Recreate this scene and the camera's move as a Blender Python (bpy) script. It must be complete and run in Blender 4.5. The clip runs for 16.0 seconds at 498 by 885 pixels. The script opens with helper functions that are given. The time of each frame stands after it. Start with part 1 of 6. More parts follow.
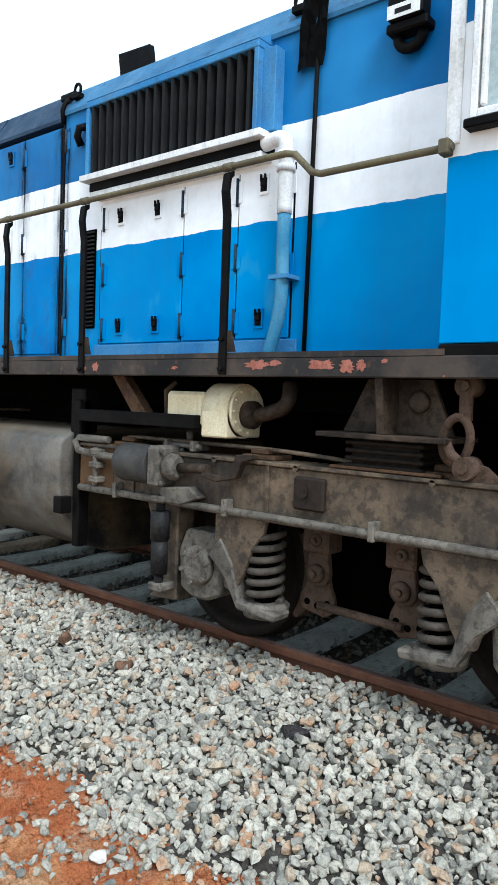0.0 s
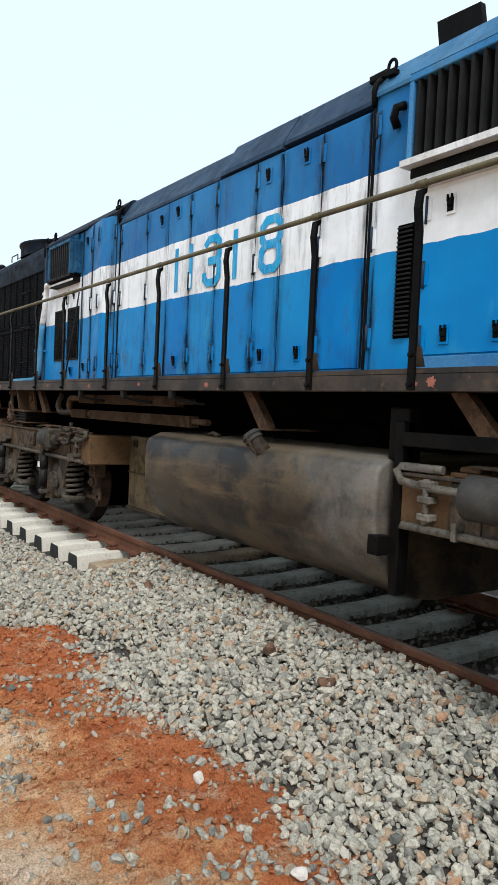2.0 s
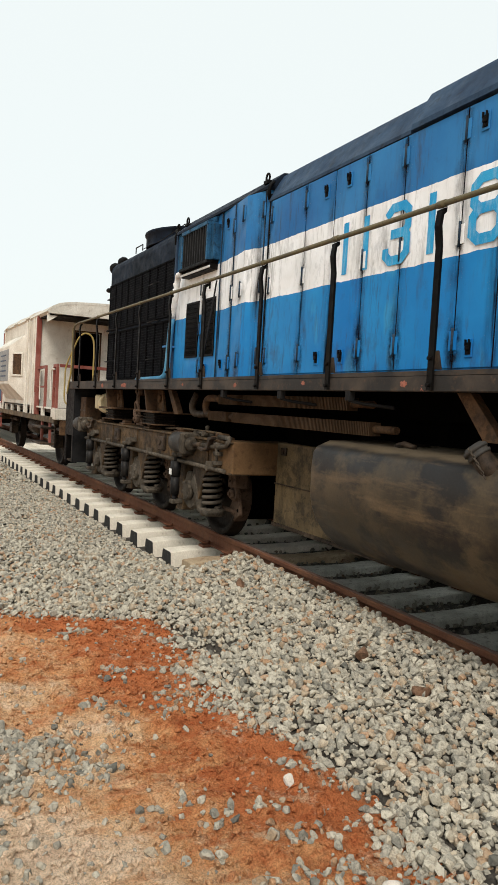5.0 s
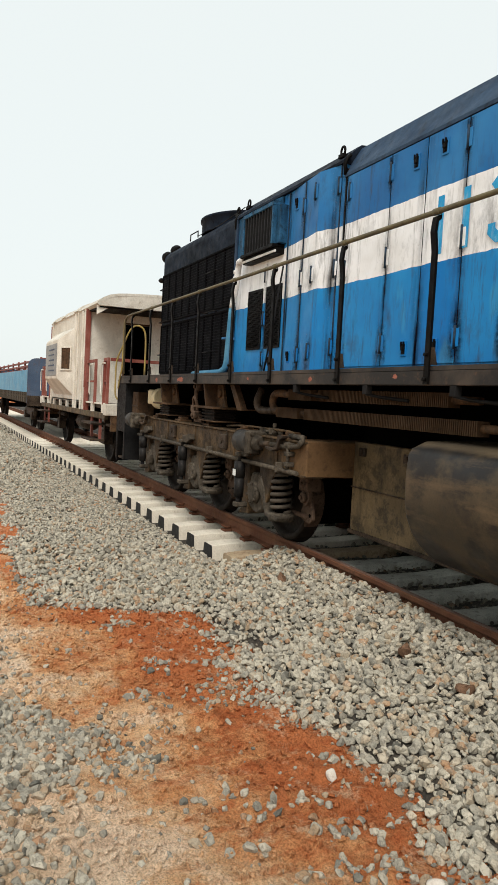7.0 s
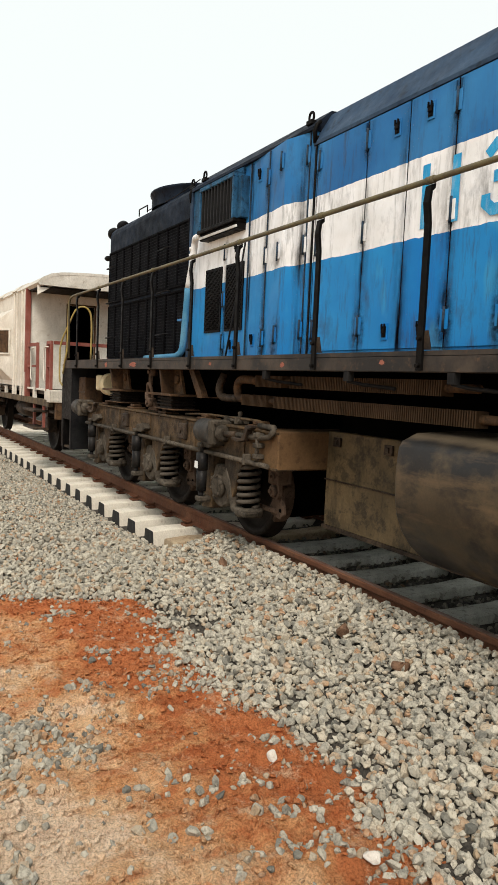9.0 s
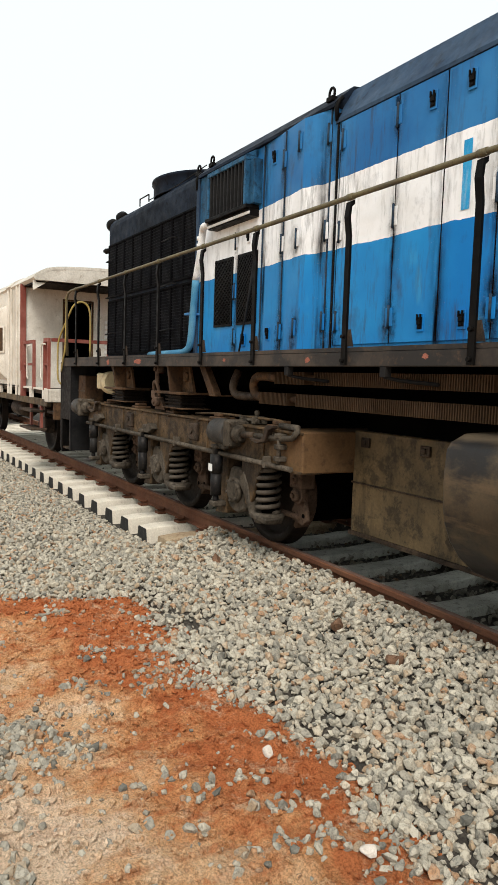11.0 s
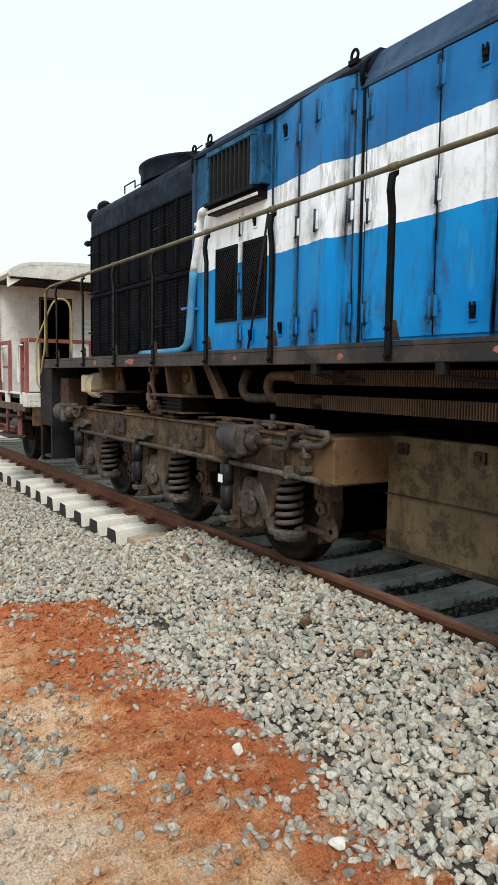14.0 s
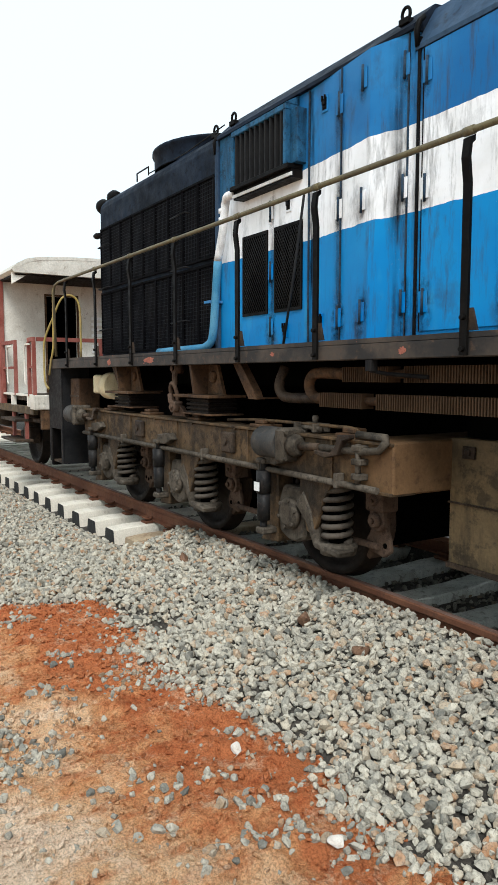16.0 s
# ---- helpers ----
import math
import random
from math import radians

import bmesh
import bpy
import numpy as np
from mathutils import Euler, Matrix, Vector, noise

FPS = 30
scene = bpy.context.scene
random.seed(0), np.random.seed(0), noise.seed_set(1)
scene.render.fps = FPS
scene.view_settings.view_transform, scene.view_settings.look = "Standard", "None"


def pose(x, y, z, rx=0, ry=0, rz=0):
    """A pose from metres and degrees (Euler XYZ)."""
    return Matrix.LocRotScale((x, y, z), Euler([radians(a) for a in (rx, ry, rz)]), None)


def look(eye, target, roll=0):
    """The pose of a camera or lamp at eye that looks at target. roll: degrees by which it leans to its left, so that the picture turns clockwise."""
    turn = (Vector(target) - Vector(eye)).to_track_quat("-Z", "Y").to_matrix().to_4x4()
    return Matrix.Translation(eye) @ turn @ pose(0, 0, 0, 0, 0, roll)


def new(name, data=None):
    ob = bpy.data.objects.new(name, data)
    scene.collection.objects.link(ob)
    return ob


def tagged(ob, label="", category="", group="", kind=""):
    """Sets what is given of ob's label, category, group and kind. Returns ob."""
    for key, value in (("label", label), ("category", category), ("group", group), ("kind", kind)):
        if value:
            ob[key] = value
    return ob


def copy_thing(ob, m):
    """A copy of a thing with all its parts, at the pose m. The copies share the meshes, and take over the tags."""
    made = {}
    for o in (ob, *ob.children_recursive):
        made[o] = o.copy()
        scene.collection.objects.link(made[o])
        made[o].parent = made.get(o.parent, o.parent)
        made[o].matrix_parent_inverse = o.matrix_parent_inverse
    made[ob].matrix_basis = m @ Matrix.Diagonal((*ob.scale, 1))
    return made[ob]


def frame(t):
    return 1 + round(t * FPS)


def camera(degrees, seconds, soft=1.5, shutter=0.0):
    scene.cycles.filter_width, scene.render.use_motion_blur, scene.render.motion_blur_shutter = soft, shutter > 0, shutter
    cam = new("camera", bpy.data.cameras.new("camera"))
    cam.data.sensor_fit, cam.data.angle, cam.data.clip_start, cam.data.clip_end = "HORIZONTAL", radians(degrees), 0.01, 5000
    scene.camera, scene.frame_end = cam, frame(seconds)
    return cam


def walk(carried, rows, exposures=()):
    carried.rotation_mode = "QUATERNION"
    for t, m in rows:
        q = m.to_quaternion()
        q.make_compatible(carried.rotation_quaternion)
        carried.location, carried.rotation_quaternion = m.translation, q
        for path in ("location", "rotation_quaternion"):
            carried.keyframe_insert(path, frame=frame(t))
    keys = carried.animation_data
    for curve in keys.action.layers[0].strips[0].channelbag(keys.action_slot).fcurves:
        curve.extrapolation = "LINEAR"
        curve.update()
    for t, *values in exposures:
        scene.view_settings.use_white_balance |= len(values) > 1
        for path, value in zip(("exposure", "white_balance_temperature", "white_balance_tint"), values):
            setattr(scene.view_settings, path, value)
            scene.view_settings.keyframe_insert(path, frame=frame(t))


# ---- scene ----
cam = camera(38.29, 16.0, soft=0.7)

# Seconds, eye (x, y, z), heading to the left of +y, tilt up, lean.
PATH = [
    (0.0, 0.056, 0.003, 1.556, 39.41, -3.34, 2.09), (0.5, 0.048, 0.001, 1.550, 44.31, -3.66, 1.98),
    (1.0, 0.029, 0.003, 1.543, 50.31, -3.71, 1.89), (1.5, 0.014, 0.003, 1.532, 53.86, -2.54, 2.50),
    (2.0, 0.008, -0.002, 1.533, 55.54, -2.46, 2.63), (2.5, -0.001, -0.003, 1.534, 57.12, -2.56, 2.59),
    (3.0, -0.015, -0.001, 1.529, 59.48, -2.67, 2.84), (3.5, -0.022, 0.001, 1.529, 61.39, -2.73, 2.90),
    (4.0, -0.034, 0.000, 1.515, 62.21, -2.89, 3.36), (4.5, -0.035, -0.002, 1.512, 62.10, -2.75, 3.16),
    (5.0, -0.033, -0.002, 1.520, 62.86, -2.74, 3.29), (7.5, -0.035, -0.018, 1.541, 66.19, -3.54, 3.00),
    (8.0, -0.030, -0.019, 1.559, 64.57, -3.88, 2.77), (8.5, -0.019, -0.013, 1.569, 61.81, -4.54, 2.68),
    (9.0, -0.010, -0.005, 1.573, 61.27, -4.71, 2.57), (11.5, -0.011, 0.002, 1.580, 60.64, -5.18, 1.73),
    (12.0, -0.014, 0.009, 1.580, 60.86, -5.23, 1.65), (12.5, -0.010, 0.013, 1.581, 61.12, -5.00, 1.58),
    (13.0, 0.002, 0.017, 1.579, 60.19, -5.07, 1.30), (13.5, 0.011, 0.023, 1.583, 58.77, -5.31, 1.18),
    (14.0, 0.020, 0.030, 1.582, 58.36, -5.10, 0.85), (14.5, 0.022, 0.033, 1.585, 58.66, -5.02, 0.57),
    (15.0, 0.021, 0.035, 1.586, 58.61, -4.97, 0.47), (15.5, 0.022, 0.046, 1.590, 58.28, -5.42, 0.24),
    (16.0, 0.027, 0.059, 1.589, 58.30, -5.32, 0.00),
]


def heading(x, y, z, yaw, tilt, lean):
    a, b = radians(yaw), radians(tilt)
    way = Vector((-math.sin(a) * math.cos(b), math.cos(a) * math.cos(b), math.sin(b)))
    return look((x, y, z), Vector((x, y, z)) + 10 * way, lean)


walk(cam, [(t, heading(*row)) for t, *row in PATH], exposures=[(0.0, 0.92, 5480, 7), (1.5, 0.60, 5780, 9), (3.5, 0.46, 6600, 10), (4.5, 0.46, 6800, 11), (7.5, 0.40, 6850, 11), (9.0, 0.53, 6950, 12), (12.5, 0.60, 6450, 10), (14.5, 0.67, 5980, 8), (16.0, 0.70, 6080, 8)])

# How far the train has rolled, in metres, by the second.
ROLLED = [(0.0, 0.0), (0.5, 0.292), (1.0, 0.579), (1.5, 0.856), (2.0, 1.117), (2.5, 1.359), (3.0, 1.589),
          (3.5, 1.814), (4.0, 2.027), (4.5, 2.238), (5.0, 2.437), (5.5, 2.626), (6.0, 2.806), (6.5, 2.979),
          (7.0, 3.144), (7.5, 3.302), (8.0, 3.456), (8.5, 3.599), (9.0, 3.739), (9.5, 3.872), (10.0, 3.999),
          (10.5, 4.123), (11.0, 4.248), (11.5, 4.376), (12.0, 4.519), (12.5, 4.657), (13.0, 4.797), (13.5, 4.938),
          (14.0, 5.090), (14.5, 5.249), (15.0, 5.412), (15.5, 5.576), (16.0, 5.740)]
TRACK_Y = 4.52      # middle of the track
WHEEL_R = 0.53

# ---- light: a bright overcast sky and a weak, broad sun ----
world = bpy.data.worlds.new("overcast_sky")
scene.world = world
world.use_nodes = True
wn, wl = world.node_tree.nodes, world.node_tree.links
wn.clear()
sky = wn.new("ShaderNodeTexSky")
sky.sky_type, sky.sun_disc = "NISHITA", False
sky.sun_elevation, sky.sun_rotation = radians(47), radians(118)
sky.dust_density, sky.air_density = 4.0, 1.0
dim = wn.new("ShaderNodeVectorMath")
dim.operation = "SCALE"
dim.inputs["Scale"].default_value = 0.10
cloud = wn.new("ShaderNodeMix")
cloud.data_type = "RGBA"
cloud.inputs[0].default_value = 0.86
cloud.inputs[7].default_value = (0.885, 0.98, 1.0, 1)
wl.new(sky.outputs[0], dim.inputs[0])
wl.new(dim.outputs[0], cloud.inputs[6])
back = wn.new("ShaderNodeBackground")
back.inputs[1].default_value = 0.80
wout = wn.new("ShaderNodeOutputWorld")
wl.new(cloud.outputs[2], back.inputs[0])
wl.new(back.outputs[0], wout.inputs[0])

sun = new("sun", bpy.data.lights.new("sun", "SUN"))
sun.data.energy, sun.data.angle, sun.data.color = 1.9, radians(20), (1.0, 0.97, 0.92)
sun.matrix_world = look((13, -7, 16), (0, 0, 0))


# ---- materials ----
class Nodes:
    """A small builder for node materials."""

    def __init__(self, name, rough=0.6, metal=0.0):
        self.mat = bpy.data.materials.new(name)
        self.mat.use_nodes = True
        self.tree = self.mat.node_tree
        self.bsdf = self.tree.nodes["Principled BSDF"]
        self.bsdf.inputs["Roughness"].default_value = rough
        self.bsdf.inputs["Metallic"].default_value = metal
        self.coord = self.tree.nodes.new("ShaderNodeTexCoord")

    def put(self, socket, value):
        if isinstance(value, bpy.types.NodeSocket):
            self.tree.links.new(value, socket)
        elif isinstance(value, tuple) and len(value) == 3 and socket.type == "RGBA":
            socket.default_value = (*value, 1)
        else:
            socket.default_value = value

    def where(self, scale=(1, 1, 1), turn=(0, 0, 0), move=(0, 0, 0), use="Object"):
        n = self.tree.nodes.new("ShaderNodeMapping")
        n.inputs["Scale"].default_value, n.inputs["Rotation"].default_value = scale, turn
        n.inputs["Location"].default_value = move
        self.tree.links.new(self.coord.outputs[use], n.inputs[0])
        return n.outputs[0]

    def noise(self, scale, detail=4, rough=0.55, at=None):
        n = self.tree.nodes.new("ShaderNodeTexNoise")
        n.inputs["Scale"].default_value, n.inputs["Detail"].default_value = scale, detail
        n.inputs["Roughness"].default_value = rough
        self.put(n.inputs["Vector"], at if at is not None else self.coord.outputs["Object"])
        return n.outputs["Fac"]

    def voronoi(self, scale, out="Distance", feature="F1", at=None):
        n = self.tree.nodes.new("ShaderNodeTexVoronoi")
        n.inputs["Scale"].default_value, n.feature = scale, feature
        self.put(n.inputs["Vector"], at if at is not None else self.coord.outputs["Object"])
        return n.outputs[out]

    def ramp(self, fac, *stops, hard=False):
        n = self.tree.nodes.new("ShaderNodeValToRGB")
        el = n.color_ramp.elements
        while len(el) < len(stops):
            el.new(0.5)
        for e, (p, c) in zip(el, stops):
            e.position = p
            e.color = (*c, 1) if isinstance(c, tuple) else (c, c, c, 1)
        if hard:
            n.color_ramp.interpolation = "CONSTANT"
        self.put(n.inputs[0], fac)
        return n.outputs[0]

    def mix(self, fac, a, b, kind="MIX"):
        n = self.tree.nodes.new("ShaderNodeMix")
        n.data_type, n.blend_type = "RGBA", kind
        self.put(n.inputs[0], fac), self.put(n.inputs[6], a), self.put(n.inputs[7], b)
        return n.outputs[2]

    def math(self, op, a, b=0.0, clamp=False):
        n = self.tree.nodes.new("ShaderNodeMath")
        n.operation, n.use_clamp = op, clamp
        self.put(n.inputs[0], a), self.put(n.inputs[1], b)
        return n.outputs[0]

    def axis(self, k):
        n = self.tree.nodes.new("ShaderNodeSeparateXYZ")
        self.tree.links.new(self.coord.outputs["Object"], n.inputs[0])
        return n.outputs[k]

    def info(self, name="Random"):
        return self.tree.nodes.new("ShaderNodeObjectInfo").outputs[name]

    def island(self):
        return self.tree.nodes.new("ShaderNodeNewGeometry").outputs["Random Per Island"]

    def bump(self, height, strength=0.3, distance=0.01):
        n = self.tree.nodes.new("ShaderNodeBump")
        n.inputs["Strength"].default_value, n.inputs["Distance"].default_value = strength, distance
        self.put(n.inputs["Height"], height)
        self.tree.links.new(n.outputs[0], self.bsdf.inputs["Normal"])

    def done(self, colour, rough=None):
        self.put(self.bsdf.inputs["Base Color"], colour)
        if rough is not None:
            self.put(self.bsdf.inputs["Roughness"], rough)
        return self.mat


def worn(name, a, b, spot, rough=0.6, metal=0.0, scale=3.0, spots=0.62, bump=0.25, shine=0.10, streaks=0.35):
    """Two tones by a large noise, smears and runs, spots of rust or dirt by a finer one, and a fine relief."""
    n = Nodes(name, rough, metal)
    n.bsdf.inputs["Specular IOR Level"].default_value = shine
    big = n.ramp(n.noise(scale, 6, 0.62), (0.40, 0.0), (0.60, 1.0))
    col = n.mix(big, a, b)
    run = n.ramp(n.noise(scale * 2.2, 6, 0.65, n.where((2.2, 2.2, 0.5), move=(1, 2, 3))), (0.50, 0.0), (0.70, 1.0))
    col = n.mix(n.math("MULTIPLY", run, streaks), col, spot)
    fine = n.ramp(n.noise(scale * 7, 7, 0.7), (spots - 0.05, 0.0), (spots + 0.06, 1.0))
    col = n.mix(n.math("MULTIPLY", fine, 0.6), col, spot)
    grain = n.ramp(n.noise(scale * 30, 4, 0.7), (0.3, (0.72, 0.72, 0.72)), (0.7, (1.25, 1.25, 1.25)))
    col = n.mix(0.6, col, grain, "MULTIPLY")
    n.bump(n.noise(scale * 22, 6, 0.72), bump, 0.006)
    return n.done(col, n.ramp(n.noise(scale * 5), (0.3, rough - 0.12), (0.7, min(1.0, rough + 0.15))))


def sill_paint():
    """Black paint over red primer, flaked in patches."""
    n = Nodes("sill_paint", 0.6)
    n.bsdf.inputs["Specular IOR Level"].default_value = 0.2
    col = n.mix(n.ramp(n.noise(3, 6, 0.65), (0.42, 0.0), (0.62, 1.0)), (0.020, 0.018, 0.017), (0.060, 0.046, 0.036))
    flake = n.ramp(n.noise(4.2, 8, 0.7, n.where((1.0, 1, 1.6))), (0.655, 0.0), (0.67, 1.0))
    col = n.mix(flake, col, (0.34, 0.125, 0.09))
    rust = n.ramp(n.noise(14, 6, 0.7), (0.56, 0.0), (0.68, 0.7))
    col = n.mix(rust, col, (0.10, 0.058, 0.036))
    n.bump(n.noise(40, 6, 0.7), 0.35, 0.005)
    return n.done(col)


def hood_paint(name="hood_paint", vary=0.36):
    """Blue paint with a white band, chalked, streaked and stained. vary: how far one door differs from the next."""
    n = Nodes(name, 0.42)
    n.bsdf.inputs["Specular IOR Level"].default_value = 0.10
    z = n.axis(2)
    wob = n.math("MULTIPLY", n.math("SUBTRACT", n.noise(6, 3), 0.5), 0.035)
    zz = n.math("ADD", z, wob)
    low = n.mix(n.ramp(n.noise(1.7, 4), (0.4, 0.0), (0.68, 1.0)), (0.002, 0.160, 0.47), (0.006, 0.225, 0.56))
    patch = n.ramp(n.noise(2.3, 3, 0.5, n.where((1.3, 1, 0.55), move=(3, 0, 1))), (0.60, 0.0), (0.66, 1.0))
    low = n.mix(n.math("MULTIPLY", patch, 0.55), low, (0.050, 0.30, 0.52))
    high = n.mix(n.ramp(n.noise(1.3, 5), (0.35, 0.0), (0.7, 1.0)), (0.012, 0.115, 0.32), (0.030, 0.190, 0.43))
    white = n.mix(n.ramp(n.noise(2.2, 6, 0.65), (0.42, 0.0), (0.75, 1.0)), (0.84, 0.85, 0.87), (0.66, 0.66, 0.65))
    leaf = n.info("Random")
    low = n.mix(n.ramp(leaf, (0.0, 0.0), (1.0, vary)), low, (0.025, 0.26, 0.52))
    col = n.mix(n.math("GREATER_THAN", zz, 2.685), low, white)
    col = n.mix(n.math("GREATER_THAN", zz, 3.262), col, high)
    old = n.ramp(n.math("ADD", n.math("MULTIPLY", n.axis(0), -0.5), -2.0), (0.25, 0.14), (0.62, 1.0))
    streak = n.ramp(n.noise(6, 8, 0.72, n.where((2.6, 2.6, 0.35))), (0.52, 0.0), (0.74, 1.0))
    where = n.ramp(n.noise(1.6, 5, 0.6, n.where((1, 1, 0.7), move=(7, 3, 0))), (0.38, 0.2), (0.60, 1.0))
    streak = n.math("MULTIPLY", streak, where)
    col = n.mix(n.math("MULTIPLY", n.math("MULTIPLY", streak, 0.95), old), col, (0.045, 0.040, 0.036))
    smear = n.ramp(n.noise(2.4, 7, 0.7, n.where((1.5, 1.5, 0.8), move=(5, 1, 2))), (0.55, 0.0), (0.74, 1.0))
    col = n.mix(n.math("MULTIPLY", n.math("MULTIPLY", smear, 0.66), old), col, (0.035, 0.04, 0.048))
    chips = n.ramp(n.noise(30, 6, 0.7), (0.69, 0.0), (0.73, 1.0))
    col = n.mix(n.math("MULTIPLY", chips, 0.75), col, (0.07, 0.05, 0.04))
    n.bump(n.noise(2.6, 3), 0.22, 0.02)
    return n.done(col, n.ramp(n.noise(5), (0.3, 0.30), (0.7, 0.55)))


def grease_stain():
    """A thin dark film, densest in its middle and ragged at its rim."""
    n = Nodes("grease_stain", 0.6)
    n.bsdf.inputs["Specular IOR Level"].default_value = 0.15
    g = n.tree.nodes.new("ShaderNodeTexGradient")
    g.gradient_type = "SPHERICAL"
    n.put(g.inputs["Vector"], n.where((2, 2, 2), move=(-1, -1, -1), use="Generated"))
    rag = n.math("MULTIPLY", n.math("SUBTRACT", n.noise(14, 6, 0.7), 0.42), 2.2)
    film = n.math("MULTIPLY", n.ramp(g.outputs["Fac"], (0.0, 0.0), (0.5, 1.0)), rag, True)
    n.put(n.bsdf.inputs["Alpha"], n.math("MULTIPLY", film, 1.3, True))
    return n.done((0.018, 0.015, 0.013))


def tank_paint():
    """Oily black paint with bare streaks, a painted highlight along the top, and a dusty grey carrying extra brightness
    towards the front end.
    """
    n = Nodes("tank_paint", 0.45)
    n.bsdf.inputs["Specular IOR Level"].default_value = 0.30
    base = n.mix(n.ramp(n.noise(1.5, 6, 0.62), (0.38, 0.0), (0.62, 1.0)), (0.020, 0.016, 0.011), (0.080, 0.056, 0.031))
    oil = n.ramp(n.noise(2.6, 7, 0.66, n.where((0.8, 1.0, 1.1), move=(3, 1, 0))), (0.46, 0.0), (0.58, 1.0))
    col = n.mix(n.math("MULTIPLY", oil, 0.92), base, (0.007, 0.007, 0.008))
    rub = n.ramp(n.noise(3.2, 7, 0.68, n.where((0.35, 1.0, 2.2), move=(0, 2, 1))), (0.54, 0.0), (0.70, 0.7))
    col = n.mix(rub, col, (0.13, 0.085, 0.045))
    # Light caught along the top edge is painted in by height.
    top_light = n.math("ADD", n.axis(2), n.math("MULTIPLY", n.noise(4, 4), 0.05))
    col = n.mix(n.ramp(n.math("SUBTRACT", top_light, 0.75), (0.525, 0.0), (0.55, 0.6)), col, (0.15, 0.115, 0.075))
    front = n.math("ADD", n.math("ADD", n.axis(0), 5.2), n.math("MULTIPLY", n.math("SUBTRACT", n.noise(2.0, 5, 0.6), 0.5), 1.6))
    # Dusty grey that also carries the brighter light on the near front side.
    dust_light = n.math("MULTIPLY", n.ramp(front, (0.1, 0.0), (0.8, 0.75)), n.ramp(n.noise(3.4, 6, 0.7), (0.40, 1.0), (0.60, 0.35)))
    dust_light = n.math("MULTIPLY", dust_light, n.ramp(n.math("MULTIPLY", n.axis(1), -0.5), (0.56, 0.0), (0.64, 1.0)))
    col = n.mix(dust_light, col, (0.165, 0.150, 0.128))
    grain = n.ramp(n.noise(55, 4, 0.7), (0.3, (0.75, 0.75, 0.75)), (0.7, (1.2, 1.2, 1.2)))
    col = n.mix(0.6, col, grain, "MULTIPLY")
    n.bump(n.math("ADD", n.noise(1.8, 3), n.math("MULTIPLY", n.noise(40, 6, 0.7), 0.12)), 0.25, 0.02)
    return n.done(col, n.ramp(n.noise(3), (0.3, 0.36), (0.7, 0.60)))


def soot_run():
    """A thin sooty film along a door joint: densest on the joint, broken into runs."""
    n = Nodes("soot_run", 0.65)
    n.bsdf.inputs["Specular IOR Level"].default_value = 0.12
    sep = n.tree.nodes.new("ShaderNodeSeparateXYZ")
    n.tree.links.new(n.coord.outputs["Generated"], sep.inputs[0])
    off = n.math("ABSOLUTE", n.math("SUBTRACT", sep.outputs[0], 0.5))
    core = n.ramp(off, (0.06, 1.0), (0.17, 0.42), (0.48, 0.0))
    run = n.ramp(n.noise(7, 7, 0.7, n.where((3.0, 3.0, 0.30), move=(2, 0, 5))), (0.38, 0.0), (0.62, 1.0))
    patch = n.ramp(n.noise(2.2, 4, 0.6, n.where((1, 1, 1), move=(4, 4, 1))), (0.36, 0.25), (0.6, 1.0))
    film = n.math("MULTIPLY", n.math("MULTIPLY", core, run), patch, True)
    n.put(n.bsdf.inputs["Alpha"], n.math("MULTIPLY", film, 0.95, True))
    return n.done((0.020, 0.018, 0.018))


def ballast_stone(name, warm=0.10, light=1.0):
    n = Nodes(name, 0.9)
    n.bsdf.inputs["Specular IOR Level"].default_value = 0.15
    r = n.island()
    def tone(*c):
        return tuple(v * light * k for v, k in zip(c, (1.04, 1.0, 0.91)))
    base = n.ramp(r, (0.0, tone(0.14, 0.142, 0.135)), (0.14, tone(0.36, 0.345, 0.31)), (0.42, tone(0.62, 0.585, 0.515)), (0.6, tone(0.30, 0.295, 0.27)),
                  (1.0 - warm * 1.6, tone(0.58, 0.545, 0.475)), (1.0 - warm * 0.7, tone(0.44, 0.33, 0.23)), (1.0, tone(0.46, 0.25, 0.14)))
    dust_light = n.ramp(n.noise(16, 6, 0.72), (0.44, 0.0), (0.64, 1.0))
    col = n.mix(n.math("MULTIPLY", dust_light, 0.5), base, tone(0.62, 0.58, 0.51))
    dark = n.ramp(n.noise(62, 7, 0.8), (0.49, 0.0), (0.58, 1.0))
    col = n.mix(n.math("MULTIPLY", dark, 0.48), col, tone(0.085, 0.083, 0.078))
    n.bump(n.noise(50, 8, 0.78), 0.6, 0.006)
    return n.done(col)


